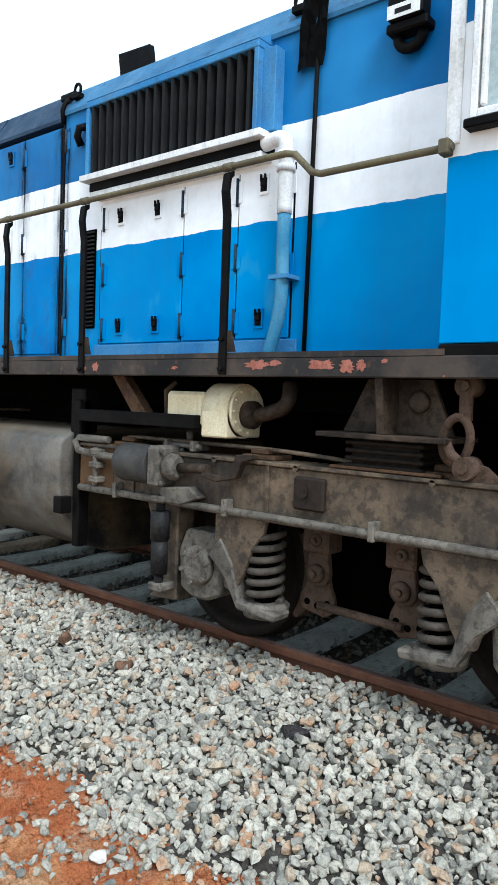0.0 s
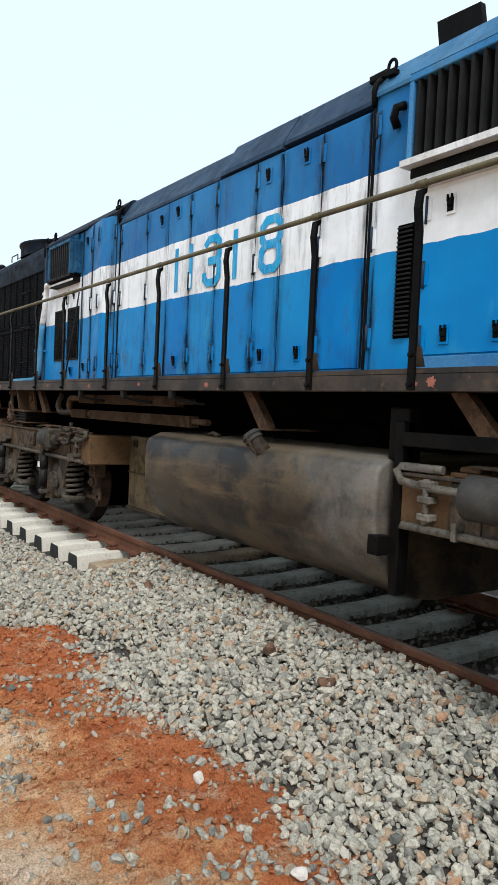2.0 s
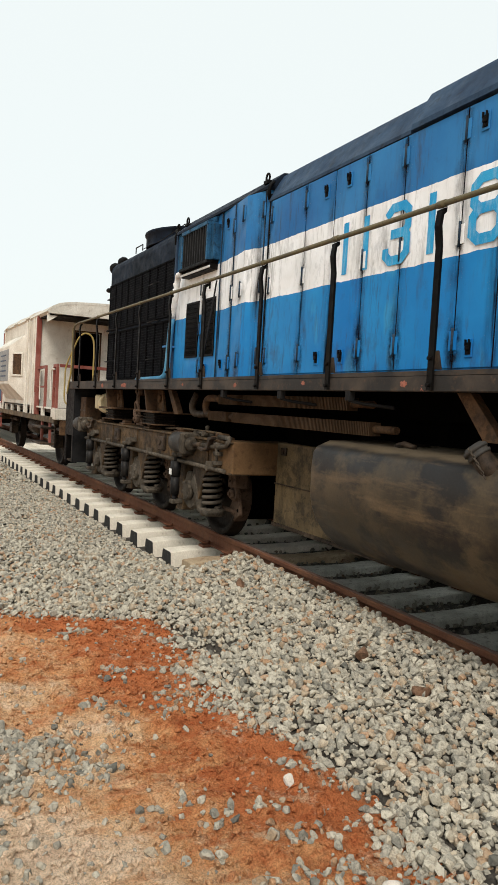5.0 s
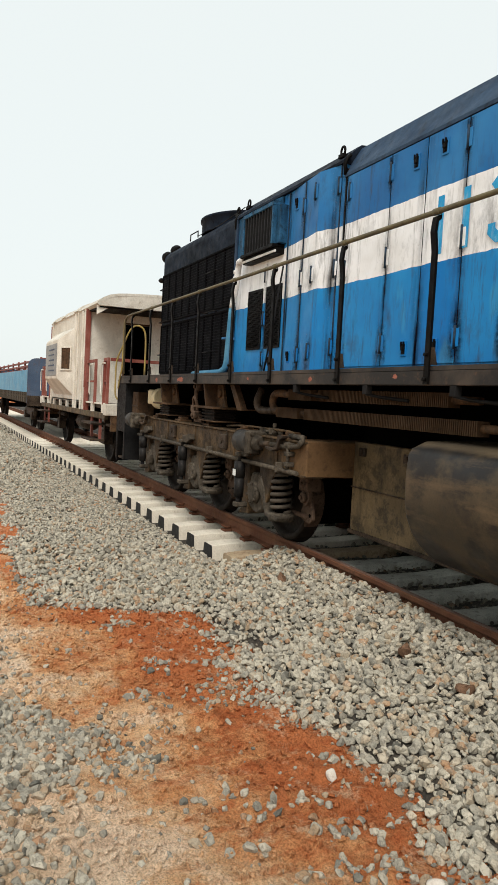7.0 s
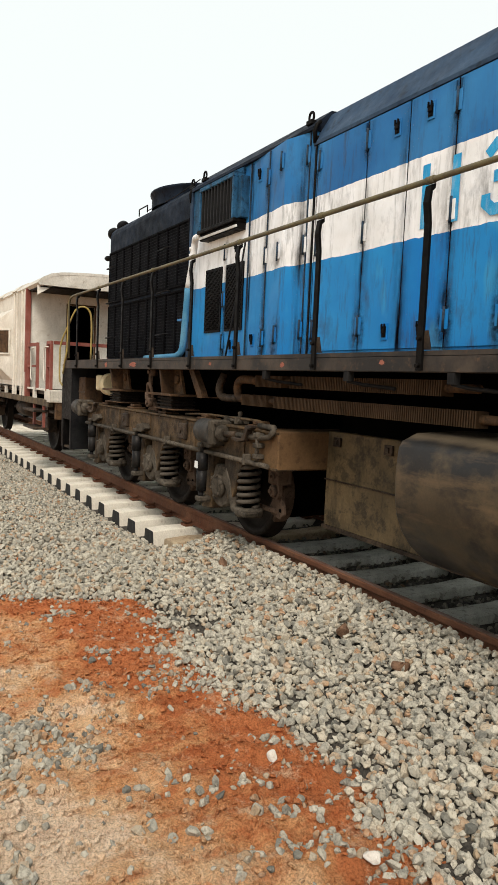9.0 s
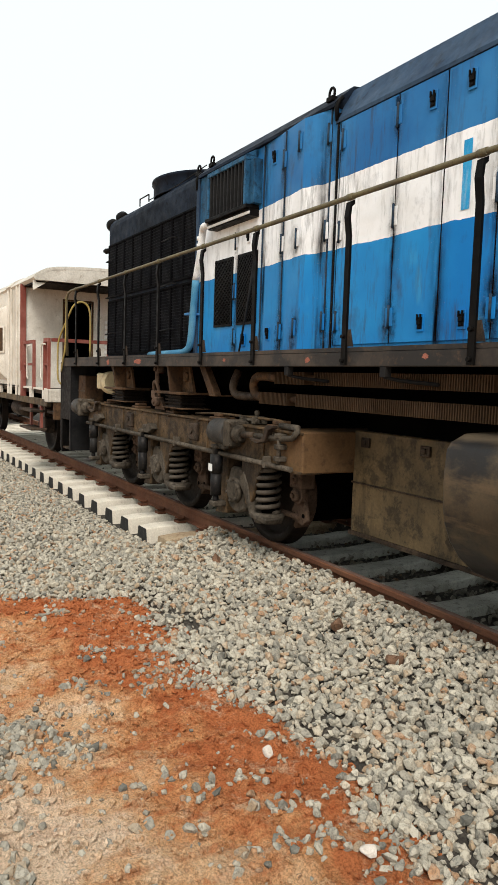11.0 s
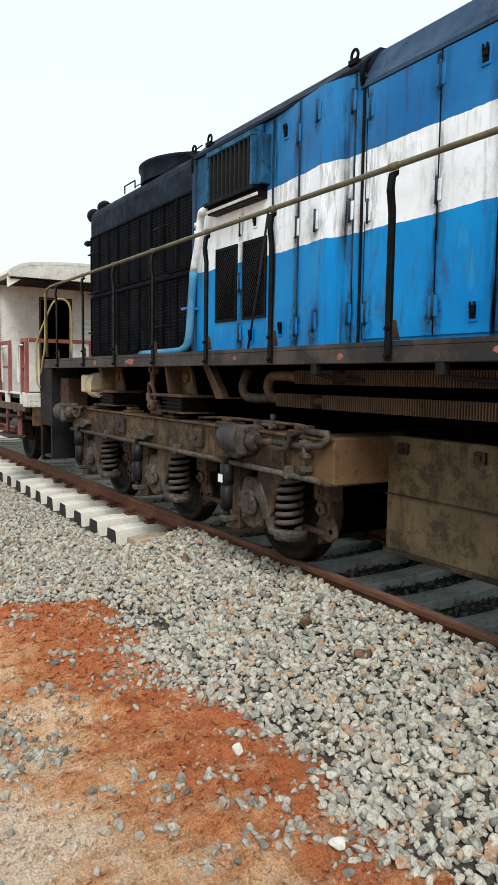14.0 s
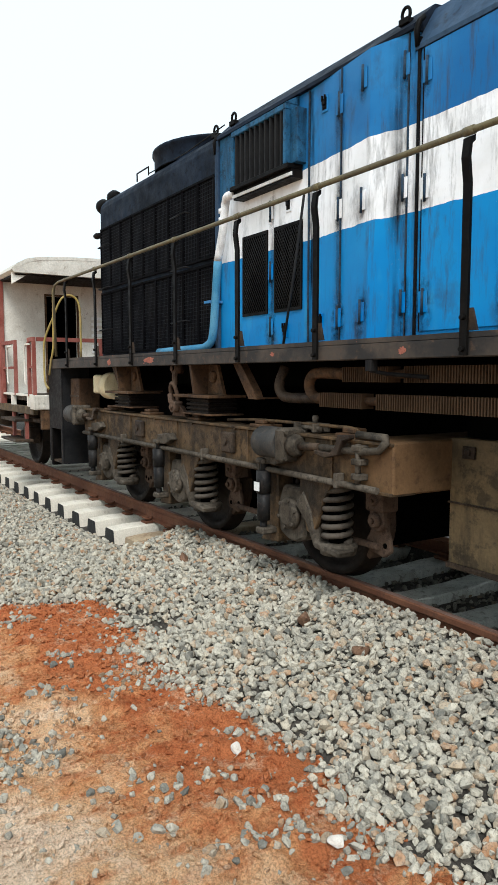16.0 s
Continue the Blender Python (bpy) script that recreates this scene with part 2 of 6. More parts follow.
def soil():
    """Red laterite beside the ballast, paler and sandier away from it, scored by shallow marks."""
    n = Nodes("soil", 0.95)
    n.bsdf.inputs["Specular IOR Level"].default_value = 0.1
    x, y = n.axis(0), n.axis(1)
    far = n.math("ADD", n.math("MULTIPLY", y, 0.31), n.math("MULTIPLY", x, -0.05))
    far = n.math("ADD", far, n.math("MULTIPLY", n.math("SUBTRACT", n.noise(2.0, 8, 0.68), 0.5), 0.95))
    col = n.ramp(far, (0.20, (0.62, 0.44, 0.29)), (0.38, (0.80, 0.62, 0.46)), (0.49, (0.71, 0.46, 0.27)), (0.60, (0.60, 0.29, 0.13)), (0.71, (0.48, 0.16, 0.063)))
    mark = n.noise(5, 7, 0.70, n.where((3.2, 0.5, 1), turn=(0, 0, radians(30))))
    col = n.mix(n.math("MULTIPLY", n.ramp(mark, (0.49, 0.0), (0.60, 0.62)), n.ramp(far, (0.42, 0.2), (0.62, 1.0))), col, (0.40, 0.105, 0.038))
    pale = n.ramp(n.noise(3.4, 9, 0.78), (0.53, 0.0), (0.64, 0.70))
    col = n.mix(pale, col, (0.66, 0.47, 0.31))
    clod = n.ramp(n.noise(17, 8, 0.75), (0.56, 0.0), (0.66, 0.60))
    col = n.mix(clod, col, (0.26, 0.105, 0.050))
    grit = n.ramp(n.noise(95, 6, 0.78), (0.38, (0.52, 0.48, 0.44)), (0.56, (1.25, 1.23, 1.20)))
    col = n.mix(0.85, col, grit, "MULTIPLY")
    n.bump(n.math("ADD", n.noise(26, 9, 0.82), n.math("MULTIPLY", mark, 0.8)), 1.0, 0.03)
    return n.done(col)


def screen_mesh():
    """A dirty wire screen: fine ribs over a near-black back."""
    n = Nodes("radiator_screen", 0.7)
    n.bsdf.inputs["Specular IOR Level"].default_value = 0.02
    w = n.tree.nodes.new("ShaderNodeTexWave")
    w.inputs["Scale"].default_value, w.bands_direction = 18, "X"
    n.tree.links.new(n.coord.outputs["Object"], w.inputs["Vector"])
    v = n.tree.nodes.new("ShaderNodeTexWave")
    v.inputs["Scale"].default_value, v.bands_direction = 18, "Z"
    n.tree.links.new(n.coord.outputs["Object"], v.inputs["Vector"])
    line = n.math("MAXIMUM", w.outputs["Fac"], v.outputs["Fac"])
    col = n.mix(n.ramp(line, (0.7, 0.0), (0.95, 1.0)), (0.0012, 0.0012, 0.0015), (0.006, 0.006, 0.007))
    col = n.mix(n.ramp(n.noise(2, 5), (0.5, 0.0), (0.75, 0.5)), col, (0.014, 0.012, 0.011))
    n.bump(line, 0.6, 0.01)
    return n.done(col)


M = {
    "hood": hood_paint(),
    "fitting": hood_paint("fitting_paint", 0.0),
    "oldblue": worn("sooty_blue_paint", (0.012, 0.060, 0.125), (0.026, 0.105, 0.20), (0.008, 0.010, 0.014), 0.55, 0, 2.4, 0.55, 0.25, 0.1, 0.7),
    "hingepin": worn("hinge_paint", (0.015, 0.03, 0.05), (0.03, 0.06, 0.10), (0.02, 0.018, 0.016), 0.6, 0, 8.0, 0.52),
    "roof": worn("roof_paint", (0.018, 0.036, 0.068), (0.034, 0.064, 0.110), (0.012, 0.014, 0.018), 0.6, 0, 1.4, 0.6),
    "blue": worn("blue_paint", (0.04, 0.17, 0.38), (0.07, 0.22, 0.42), (0.05, 0.05, 0.05), 0.45, 0, 2.0, 0.66),
    "digit": worn("digit_paint", (0.015, 0.27, 0.55), (0.03, 0.33, 0.60), (0.45, 0.55, 0.62), 0.5, 0, 6.0, 0.66, 0.1),
    "white": worn("white_paint", (0.74, 0.74, 0.74), (0.60, 0.60, 0.58), (0.16, 0.13, 0.11), 0.5, 0, 3.0, 0.66),
    "black": worn("black_paint", (0.0030, 0.0028, 0.0028), (0.0055, 0.0050, 0.0047), (0.0130, 0.0090, 0.0067), 0.5, 0, 3.0, 0.63, shine=0.05),
    # Near-black for recesses and the underside; their shade is put into this colour.
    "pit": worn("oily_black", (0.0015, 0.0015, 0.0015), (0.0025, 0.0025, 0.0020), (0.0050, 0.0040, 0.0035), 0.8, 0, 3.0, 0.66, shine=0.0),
    "sill": sill_paint(),
    "grime": worn("oily_grime", (0.024, 0.0165, 0.012), (0.070, 0.048, 0.032), (0.006, 0.005, 0.004), 0.58, 0, 2.6, 0.54, 0.6, 0.14, 0.5),
    "rustgrime": worn("rusty_grime", (0.056, 0.030, 0.016), (0.108, 0.059, 0.030), (0.016, 0.012, 0.009), 0.72, 0, 2.4, 0.54, 0.6, 0.15, 0.5),
    "dustgrime": worn("dusty_cast_steel", (0.054, 0.044, 0.033), (0.105, 0.087, 0.067), (0.012, 0.010, 0.008), 0.66, 0, 3.0, 0.54, 0.5, 0.10, 0.65),
    "tank": tank_paint(),
    "stain": grease_stain(),
    "sootrun": soot_run(),
    "endbeam": worn("brown_end_beam", (0.100, 0.056, 0.027), (0.135, 0.078, 0.038), (0.048, 0.029, 0.018), 0.7, 0, 1.5, 0.6),
    "box": worn("box_steel", (0.070, 0.050, 0.027), (0.140, 0.098, 0.050), (0.010, 0.009, 0.008), 0.62, 0, 1.3, 0.54, 0.3, 0.2, 0.75),
    "cream": worn("cream_paint", (0.62, 0.52, 0.33), (0.70, 0.62, 0.42), (0.30, 0.20, 0.11), 0.5, 0, 3.0, 0.66),
    "van": worn("van_cream_paint", (0.68, 0.65, 0.58), (0.55, 0.51, 0.44), (0.26, 0.20, 0.14), 0.65, 0, 1.6, 0.64, streaks=0.25),
    "vanroof": worn("van_roof_paint", (0.58, 0.55, 0.49), (0.48, 0.45, 0.39), (0.30, 0.25, 0.20), 0.7, 0, 1.2, 0.6),
    "red": worn("faded_red_paint", (0.20, 0.055, 0.042), (0.26, 0.095, 0.075), (0.11, 0.05, 0.035), 0.6, 0, 3.0, 0.62),
    "wagonblue": worn("wagon_blue_paint", (0.10, 0.30, 0.46), (0.15, 0.36, 0.50), (0.16, 0.10, 0.08), 0.6, 0, 1.0, 0.62),
    "wagonend": worn("wagon_end_paint", (0.045, 0.07, 0.115), (0.07, 0.10, 0.15), (0.12, 0.07, 0.05), 0.6, 0, 1.0, 0.62),
    "rail": worn("rusty_rail", (0.122, 0.050, 0.029), (0.171, 0.077, 0.043), (0.063, 0.036, 0.027), 0.8, 0, 2.0, 0.6, 0.6),
    "tread": worn("rail_head", (0.16, 0.085, 0.06), (0.22, 0.14, 0.11), (0.09, 0.05, 0.035), 0.5, 0.2, 3.0, 0.6),
    "wheel": worn("wheel_steel", (0.0102, 0.0078, 0.0066), (0.0180, 0.0138, 0.0108), (0.0306, 0.0216, 0.0162), 0.6, 0.0, 4.0, 0.6, shine=0.06),
    "spring": worn("spring_steel", (0.056, 0.046, 0.036), (0.085, 0.070, 0.055), (0.020, 0.015, 0.012), 0.65, 0, 8.0, 0.6),
    "damper": worn("damper_tube", (0.008, 0.008, 0.009), (0.020, 0.019, 0.018), (0.050, 0.040, 0.032), 0.45, 0, 6.0, 0.6),
    "concrete": worn("pale_concrete", (0.6944, 0.6384, 0.5376), (0.5824, 0.5264, 0.4368), (0.4032, 0.3360, 0.2576), 0.85, 0, 2.5, 0.6),
    # Darker copy of the pale concrete; under-train shade is in the colour.
    "shadeconcrete": worn("grey_concrete", (0.50, 0.50, 0.44), (0.39, 0.385, 0.33), (0.10, 0.088, 0.072), 0.85, 0, 2.5, 0.58),
    "bitumen": worn("bitumen", (0.02, 0.02, 0.02), (0.035, 0.033, 0.03), (0.09, 0.08, 0.07), 0.8, 0, 5.0, 0.62),
    "olive": worn("weathered_olive_paint", (0.140, 0.120, 0.068), (0.100, 0.086, 0.056), (0.0540, 0.0420, 0.0300), 0.5, 0, 5.0, 0.6),
    "fin": worn("rusty_fins", (0.056, 0.033, 0.018), (0.080, 0.048, 0.028), (0.024, 0.016, 0.010), 0.75, 0, 3.0, 0.6),
    "louvre": worn("louvre_steel", (0.0102, 0.0102, 0.0112), (0.0184, 0.0184, 0.0188), (0.0306, 0.0260, 0.0214), 0.55, 0, 3.0, 0.62, shine=0.05),
    "screen": screen_mesh(),
    "brake": worn("brake_iron", (0.072, 0.047, 0.033), (0.108, 0.071, 0.051), (0.025, 0.018, 0.014), 0.85, 0, 4.0, 0.56, 0.6, shine=0.04),
    "stone": ballast_stone("ballast_granite", 0.14, 0.80),
    "soilstone": ballast_stone("muddy_granite", 0.18, 0.66),
    "greystone": ballast_stone("loose_granite", 0.10, 0.84),
    # Bed made dark in colour so the gaps between stones look shaded.
    "bed": worn("ballast_bed", (0.055, 0.048, 0.040), (0.085, 0.074, 0.062), (0.025, 0.023, 0.020), 0.9, 0, 9.0, 0.5, 0.9),
    "soil": soil(),
    "brownrock": worn("brown_rock", (0.1320, 0.0760, 0.0480), (0.2200, 0.1235, 0.0760), (0.0660, 0.0427, 0.0320), 0.9, 0, 9.0, 0.55, 0.8),
    "blackrock": worn("black_clinker", (0.02, 0.018, 0.018), (0.045, 0.04, 0.04), (0.11, 0.08, 0.07), 0.9, 0, 12.0, 0.58, 0.9),
    "paleroc": worn("pale_rock", (0.58, 0.52, 0.45), (0.68, 0.63, 0.56), (0.40, 0.32, 0.25), 0.9, 0, 9.0, 0.58, 0.8),
    "glass": worn("dusty_glass", (0.30, 0.36, 0.36), (0.36, 0.42, 0.42), (0.24, 0.28, 0.28), 0.12, 0, 1.0, 0.6, 0.02, 0.5),
    "tag": worn("white_tag", (0.75, 0.75, 0.72), (0.68, 0.68, 0.66), (0.45, 0.43, 0.40), 0.6, 0, 20.0, 0.6, 0.05),
}


# ---- mesh helpers ----
def box(bm, x0, x1, y0, y1, z0, z1, bevel=0.0):
    vs = [bm.verts.new((x, y, z)) for x in (x0, x1) for y in (y0, y1) for z in (z0, z1)]
    fs = [bm.faces.new([vs[i] for i in q]) for q in ((0, 1, 3, 2), (4, 6, 7, 5), (0, 4, 5, 1), (2, 3, 7, 6), (0, 2, 6, 4), (1, 5, 7, 3))]
    if bevel:
        es = list({e for f in fs for e in f.edges})
        bmesh.ops.bevel(bm, geom=es, offset=bevel, segments=1, affect="EDGES", profile=0.5)
    return bm


def ring(p, u, v, r, seg):
    return [p + (u * math.cos(2 * math.pi * k / seg) + v * math.sin(2 * math.pi * k / seg)) * r for k in range(seg)]


def tube(bm, pts, r, seg=8, caps=True):
    """A round bar along points; r may be one radius or one for each point."""
    pts = [Vector(p) for p in pts]
    rs = r if isinstance(r, (list, tuple)) else [r] * len(pts)
    prev = None
    up = None
    for i, p in enumerate(pts):
        d = (pts[min(i + 1, len(pts) - 1)] - pts[max(i - 1, 0)])
        if d.length < 1e-9:
            d = (pts[-1] - pts[0])
        d.normalize()
        if up is None:
            up = d.orthogonal().normalized()
        u = (up - d * up.dot(d))
        u = u.normalized() if u.length > 1e-6 else d.orthogonal().normalized()
        up = u
        vs = [bm.verts.new(q) for q in ring(p, u, d.cross(u), rs[i], seg)]
        if prev:
            for k in range(seg):
                f = bm.faces.new((prev[k], prev[(k + 1) % seg], vs[(k + 1) % seg], vs[k]))
                f.smooth = True
        elif caps:
            bm.faces.new(list(reversed(vs)))
        prev = vs
    if caps:
        bm.faces.new(prev)
    return bm


def bend(pts, n=5):
    """The points of a smooth curve through the given ones."""
    ps = [Vector(p) for p in pts]
    ps = [2 * ps[0] - ps[1]] + ps + [2 * ps[-1] - ps[-2]]
    out = []
    for a, b, c, d in zip(ps, ps[1:], ps[2:], ps[3:]):
        for k in range(n):
            t = k / n
            out.append(0.5 * (2 * b + (c - a) * t + (2 * a - 5 * b + 4 * c - d) * t * t + (3 * b - a - 3 * c + d) * t ** 3))
    return out + [ps[-2]]


def prism(bm, pts, axis, a, b, bevel=0.0):
    """A flat outline pushed from a to b along an axis; the outline is in the other two axes, in order."""
    def at(p, h):
        return {"x": (h, p[0], p[1]), "y": (p[0], h, p[1]), "z": (p[0], p[1], h)}[axis]
    lo, hi = [bm.verts.new(at(p, a)) for p in pts], [bm.verts.new(at(p, b)) for p in pts]
    n = len(pts)
    fs = [bm.faces.new(lo), bm.faces.new(list(reversed(hi)))]
    for k in range(n):
        fs.append(bm.faces.new((lo[k], hi[k], hi[(k + 1) % n], lo[(k + 1) % n])))
    bmesh.ops.recalc_face_normals(bm, faces=fs)
    if bevel:
        bmesh.ops.bevel(bm, geom=list({e for f in fs for e in f.edges}), offset=bevel, segments=1, affect="EDGES")
    return bm


def coil(bm, x, y, z0, z1, r, wire, turns, seg=14):
    pts = []
    for k in range(int(turns * seg) + 1):
        a = 2 * math.pi * k / seg
        pts.append((x + r * math.cos(a), y + r * math.sin(a), z0 + (z1 - z0) * k / (turns * seg)))
    return tube(bm, pts, wire, 7)


def mesh_of(name, bm, material):
    me = bpy.data.meshes.new(name)
    bm.to_mesh(me)
    bm.free()
    me.materials.append(material)
    return me


def part(name, bm, material, parent, label=""):
    """Links a bmesh as one mesh object under a thing or under a part."""
    ob = new(name, mesh_of(name, bm, material))
    ob.parent = parent
    if label:
        ob["label"] = label
    return ob


def same_part(ob, parent, m=None):
    """Another part on the same mesh."""
    o = new(ob.name.split(".")[0], ob.data)
    o.parent = parent
    if m is not None:
        o.matrix_basis = m
    if "label" in ob:
        o["label"] = ob["label"]
    return o


def thing(name, label, category, m=None, group="", kind=""):
    e = new(name)
    e.empty_display_size = 0.2
    if m is not None:
        e.matrix_basis = m
    return tagged(e, label, category, group, kind)


def B():
    return bmesh.new()


# ---- ground, ballast and track ----
EDGE_X = [-60, -13.3, -9.67, -7.8, -6.5, -6.15, -5.95, -5.5, -5.08, -4.35, -4.0, -3.44, -2.9, -2.6, -2.33, -1.9, -1.55, -1.0, 8]
EDGE_Y = [1.05, 1.04, 1.0, 0.80, 0.95, 1.4, 2.05, 2.25, 2.27, 1.98, 1.98, 2.15, 2.14, 2.13, 2.0, 1.97, 2.15, 2.3, 2.4]
LEFT_X = [-60, -9, -6.1, -5.3, -4.75, -4.4, -3.9, -3.45, -3.3, -2.9, -2.5, 8]
LEFT_Y = [0.2, 0.2, 0.28, 0.42, 0.42, 0.66, 0.78, 0.70, 0.54, 0.56, 0.52, 0.4]


def smooth(a, b, x):
    t = np.clip((np.asarray(x, float) - a) / (b - a), 0, 1)
    return t * t * (3 - 2 * t)


def ripple(x, y, seed=0.0):
    """A cheap sum of waves, about -1 to 1."""
    return (np.sin(x * 3.1 + y * 1.7 + seed) + np.sin(x * -1.9 + y * 4.3 + 2 * seed + 1) + np.sin(x * 7.3 - y * 5.1 + seed * 3)
            + 0.6 * np.sin(x * 13.7 + y * 11.9 + seed)) / 3.6


LATTICE = np.random.default_rng(3).uniform(-1, 1, (128, 128))


def lumps(x, y, size):
    """Smooth random lumps of about that size, -1 to 1."""
    u, v = np.asarray(x, float) / size + 1000, np.asarray(y, float) / size + 1000
    i, j = np.floor(u).astype(int), np.floor(v).astype(int)
    a, b = u - i, v - j
    a, b = a * a * (3 - 2 * a), b * b * (3 - 2 * b)
    g = LATTICE
    return (g[i % 128, j % 128] * (1 - a) * (1 - b) + g[(i + 1) % 128, j % 128] * a * (1 - b)
            + g[i % 128, (j + 1) % 128] * (1 - a) * b + g[(i + 1) % 128, (j + 1) % 128] * a * b)


def soil_z(x, y):
    x, y = np.asarray(x, float), np.asarray(y, float)
    near = smooth(-25, -12, x) * smooth(12, 5, x) * smooth(-12, -4, y) * smooth(6, 4, y)
    rut = np.sin((x * 0.9 - y * 0.5) * 19 + 2.2 * np.sin(x * 2.1 + y * 3)) * smooth(-7, -5, x) * smooth(0.8, 1.4, y)
    return -0.36 - 0.16 * smooth(2.0, 2.7, y) * smooth(8.5, 7.0, y) + near * (0.016 * ripple(x, y) + 0.012 * lumps(x, y, 0.31) + 0.013 * lumps(x, y, 0.12) * (1.2 + lumps(x, y, 0.7)) + 0.012 * lumps(x, y, 0.055) * (1.0 + 1.2 * lumps(x, y, 0.5)) + 0.013 * rut)


def ballast_cover(x, y):
    """Above 0 where loose stone covers the soil."""
    wob = 0.08 * ripple(x * 1.7, y * 1.7, 2) + 0.16 * lumps(x, y, 0.35) + 0.13 * lumps(x * 0.9 - y * 0.5, x * 0.16 + y * 0.28, 0.13)
    shoulder = y - np.interp(x, EDGE_X, EDGE_Y) + wob
    left = np.interp(x, LEFT_X, LEFT_Y) - y + wob
    return shoulder, left


def ballast_z(x, y):
    x, y = np.asarray(x, float), np.asarray(y, float)
    heaped = np.interp(y, [1.6, 2.1, 2.6, 3.2, 3.5, 3.62, 3.75, 5.3, 5.45, 6.2, 14.5], [-0.42, -0.36, -0.265, -0.135, -0.075, -0.095, -0.29, -0.29, -0.1, -0.3, -0.32])
    opened = np.interp(y, [0.5, 2.4, 3.1, 3.62, 3.75, 5.3, 5.45, 6.2, 14.5], [-0.36, -0.36, -0.40, -0.38, -0.29, -0.29, -0.1, -0.3, -0.32])
    w = smooth(-7.36, -6.8, x + 0.12 * ripple(x, y, 5))
    side, left = ballast_cover(x, y)
    z = w * heaped + (1 - w) * opened + 0.012 * ripple(x * 2, y * 2, 1)
    gone = np.minimum(smooth(0.20, -0.10, side), smooth(0.20, -0.10, left))
    z = np.maximum(z, soil_z(x, y) + 0.012)
    return z - 0.13 * gone


def sheet(name, xs, ys, height, material):
    gx, gy = np.meshgrid(xs, ys, indexing="ij")
    co = np.stack([gx, gy, height(gx, gy)], -1).reshape(-1, 3)
    nx, ny = len(xs), len(ys)
    i = (np.arange(nx - 1)[:, None] * ny + np.arange(ny - 1)).ravel()
    me = bpy.data.meshes.new(name)
    me.from_pydata(co.tolist(), [], np.stack([i, i + ny, i + ny + 1, i + 1], -1).tolist())
    me.polygons.foreach_set("use_smooth", np.ones(len(me.polygons), bool))
    me.materials.append(material)
    return new(name, me)


fine_x = np.concatenate([[-900, -500, -250, -130, -80, -50, -35, -25], np.arange(-20, -9, 0.25), np.arange(-9, -6.5, 0.07), np.arange(-6.5, 0.6, 0.025), [0.8, 1.1, 1.5, 2.5, 5, 10, 25, 80, 250, 600]])
fine_y = np.concatenate([[-600, -250, -90, -35, -15, -7, -4, -2.5, -1.5, -0.9], np.arange(-0.5, 0.3, 0.07), np.arange(0.3, 2.4, 0.025), np.arange(2.45, 8, 0.3), [10, 15, 30, 80, 250, 900]])
ground = sheet("ground", fine_x, fine_y, soil_z, M["soil"])
tagged(ground, "red laterite soil with pale dry patches and ruts", "ground", kind="structure")
bed_x = np.concatenate([np.arange(-70, -20, 1.0), np.arange(-20, -9, 0.2), np.arange(-9, 3, 0.06), np.arange(3, 14, 0.5)])
bed_y = np.concatenate([np.arange(0.75, 3.7, 0.06), np.arange(3.72, 5.5, 0.12), np.arange(5.5, 14.1, 0.3)])
bed = sheet("ballast_bed", bed_x, bed_y, ballast_z, M["bed"])
tagged(bed, "bed of grey crushed granite under the railway track", "ballast bed", kind="structure")


def hull_shapes(count, points, rng):
    """Angular pebbles: hulls of points scattered on a lopsided ball."""
    out = []
    for _ in range(count):
        p = rng.normal(size=(points, 3))
        p /= np.linalg.norm(p, axis=1)[:, None]
        p *= rng.uniform(0.82, 1.12, (points, 1)) * rng.uniform([0.9, 0.65, 0.5], [1.3, 0.95, 0.8])
        bm = B()
        vs = [bm.verts.new(q) for q in p]
        bmesh.ops.convex_hull(bm, input=vs)
        bmesh.ops.delete(bm, geom=[v for v in bm.verts if not v.link_faces], context="VERTS")
        bmesh.ops.triangulate(bm, faces=bm.faces[:])
        bm.verts.index_update()
        out.append((np.array([v.co[:] for v in bm.verts]), np.array([[v.index for v in f.verts] for f in bm.faces])))
        bm.free()
    return out


RNG = np.random.default_rng(7)
SHAPES = hull_shapes(48, 20, RNG)
CHEAP = hull_shapes(24, 12, RNG)


def turns(n, flat=0.6):
    """Random turns, mostly about the upright."""
    a = RNG.uniform(0, 2 * np.pi, n)
    b, c = RNG.normal(0, flat, n), RNG.normal(0, flat, n)
    ca, sa, cb, sb, cc, sc = np.cos(a), np.sin(a), np.cos(b), np.sin(b), np.cos(c), np.sin(c)
    o, l = np.zeros(n), np.ones(n)
    rz = np.stack([ca, -sa, o, sa, ca, o, o, o, l], -1).reshape(-1, 3, 3)
    ry = np.stack([cb, o, sb, o, l, o, -sb, o, cb], -1).reshape(-1, 3, 3)
    rx = np.stack([l, o, o, o, cc, -sc, o, sc, cc], -1).reshape(-1, 3, 3)
    return rz @ ry @ rx


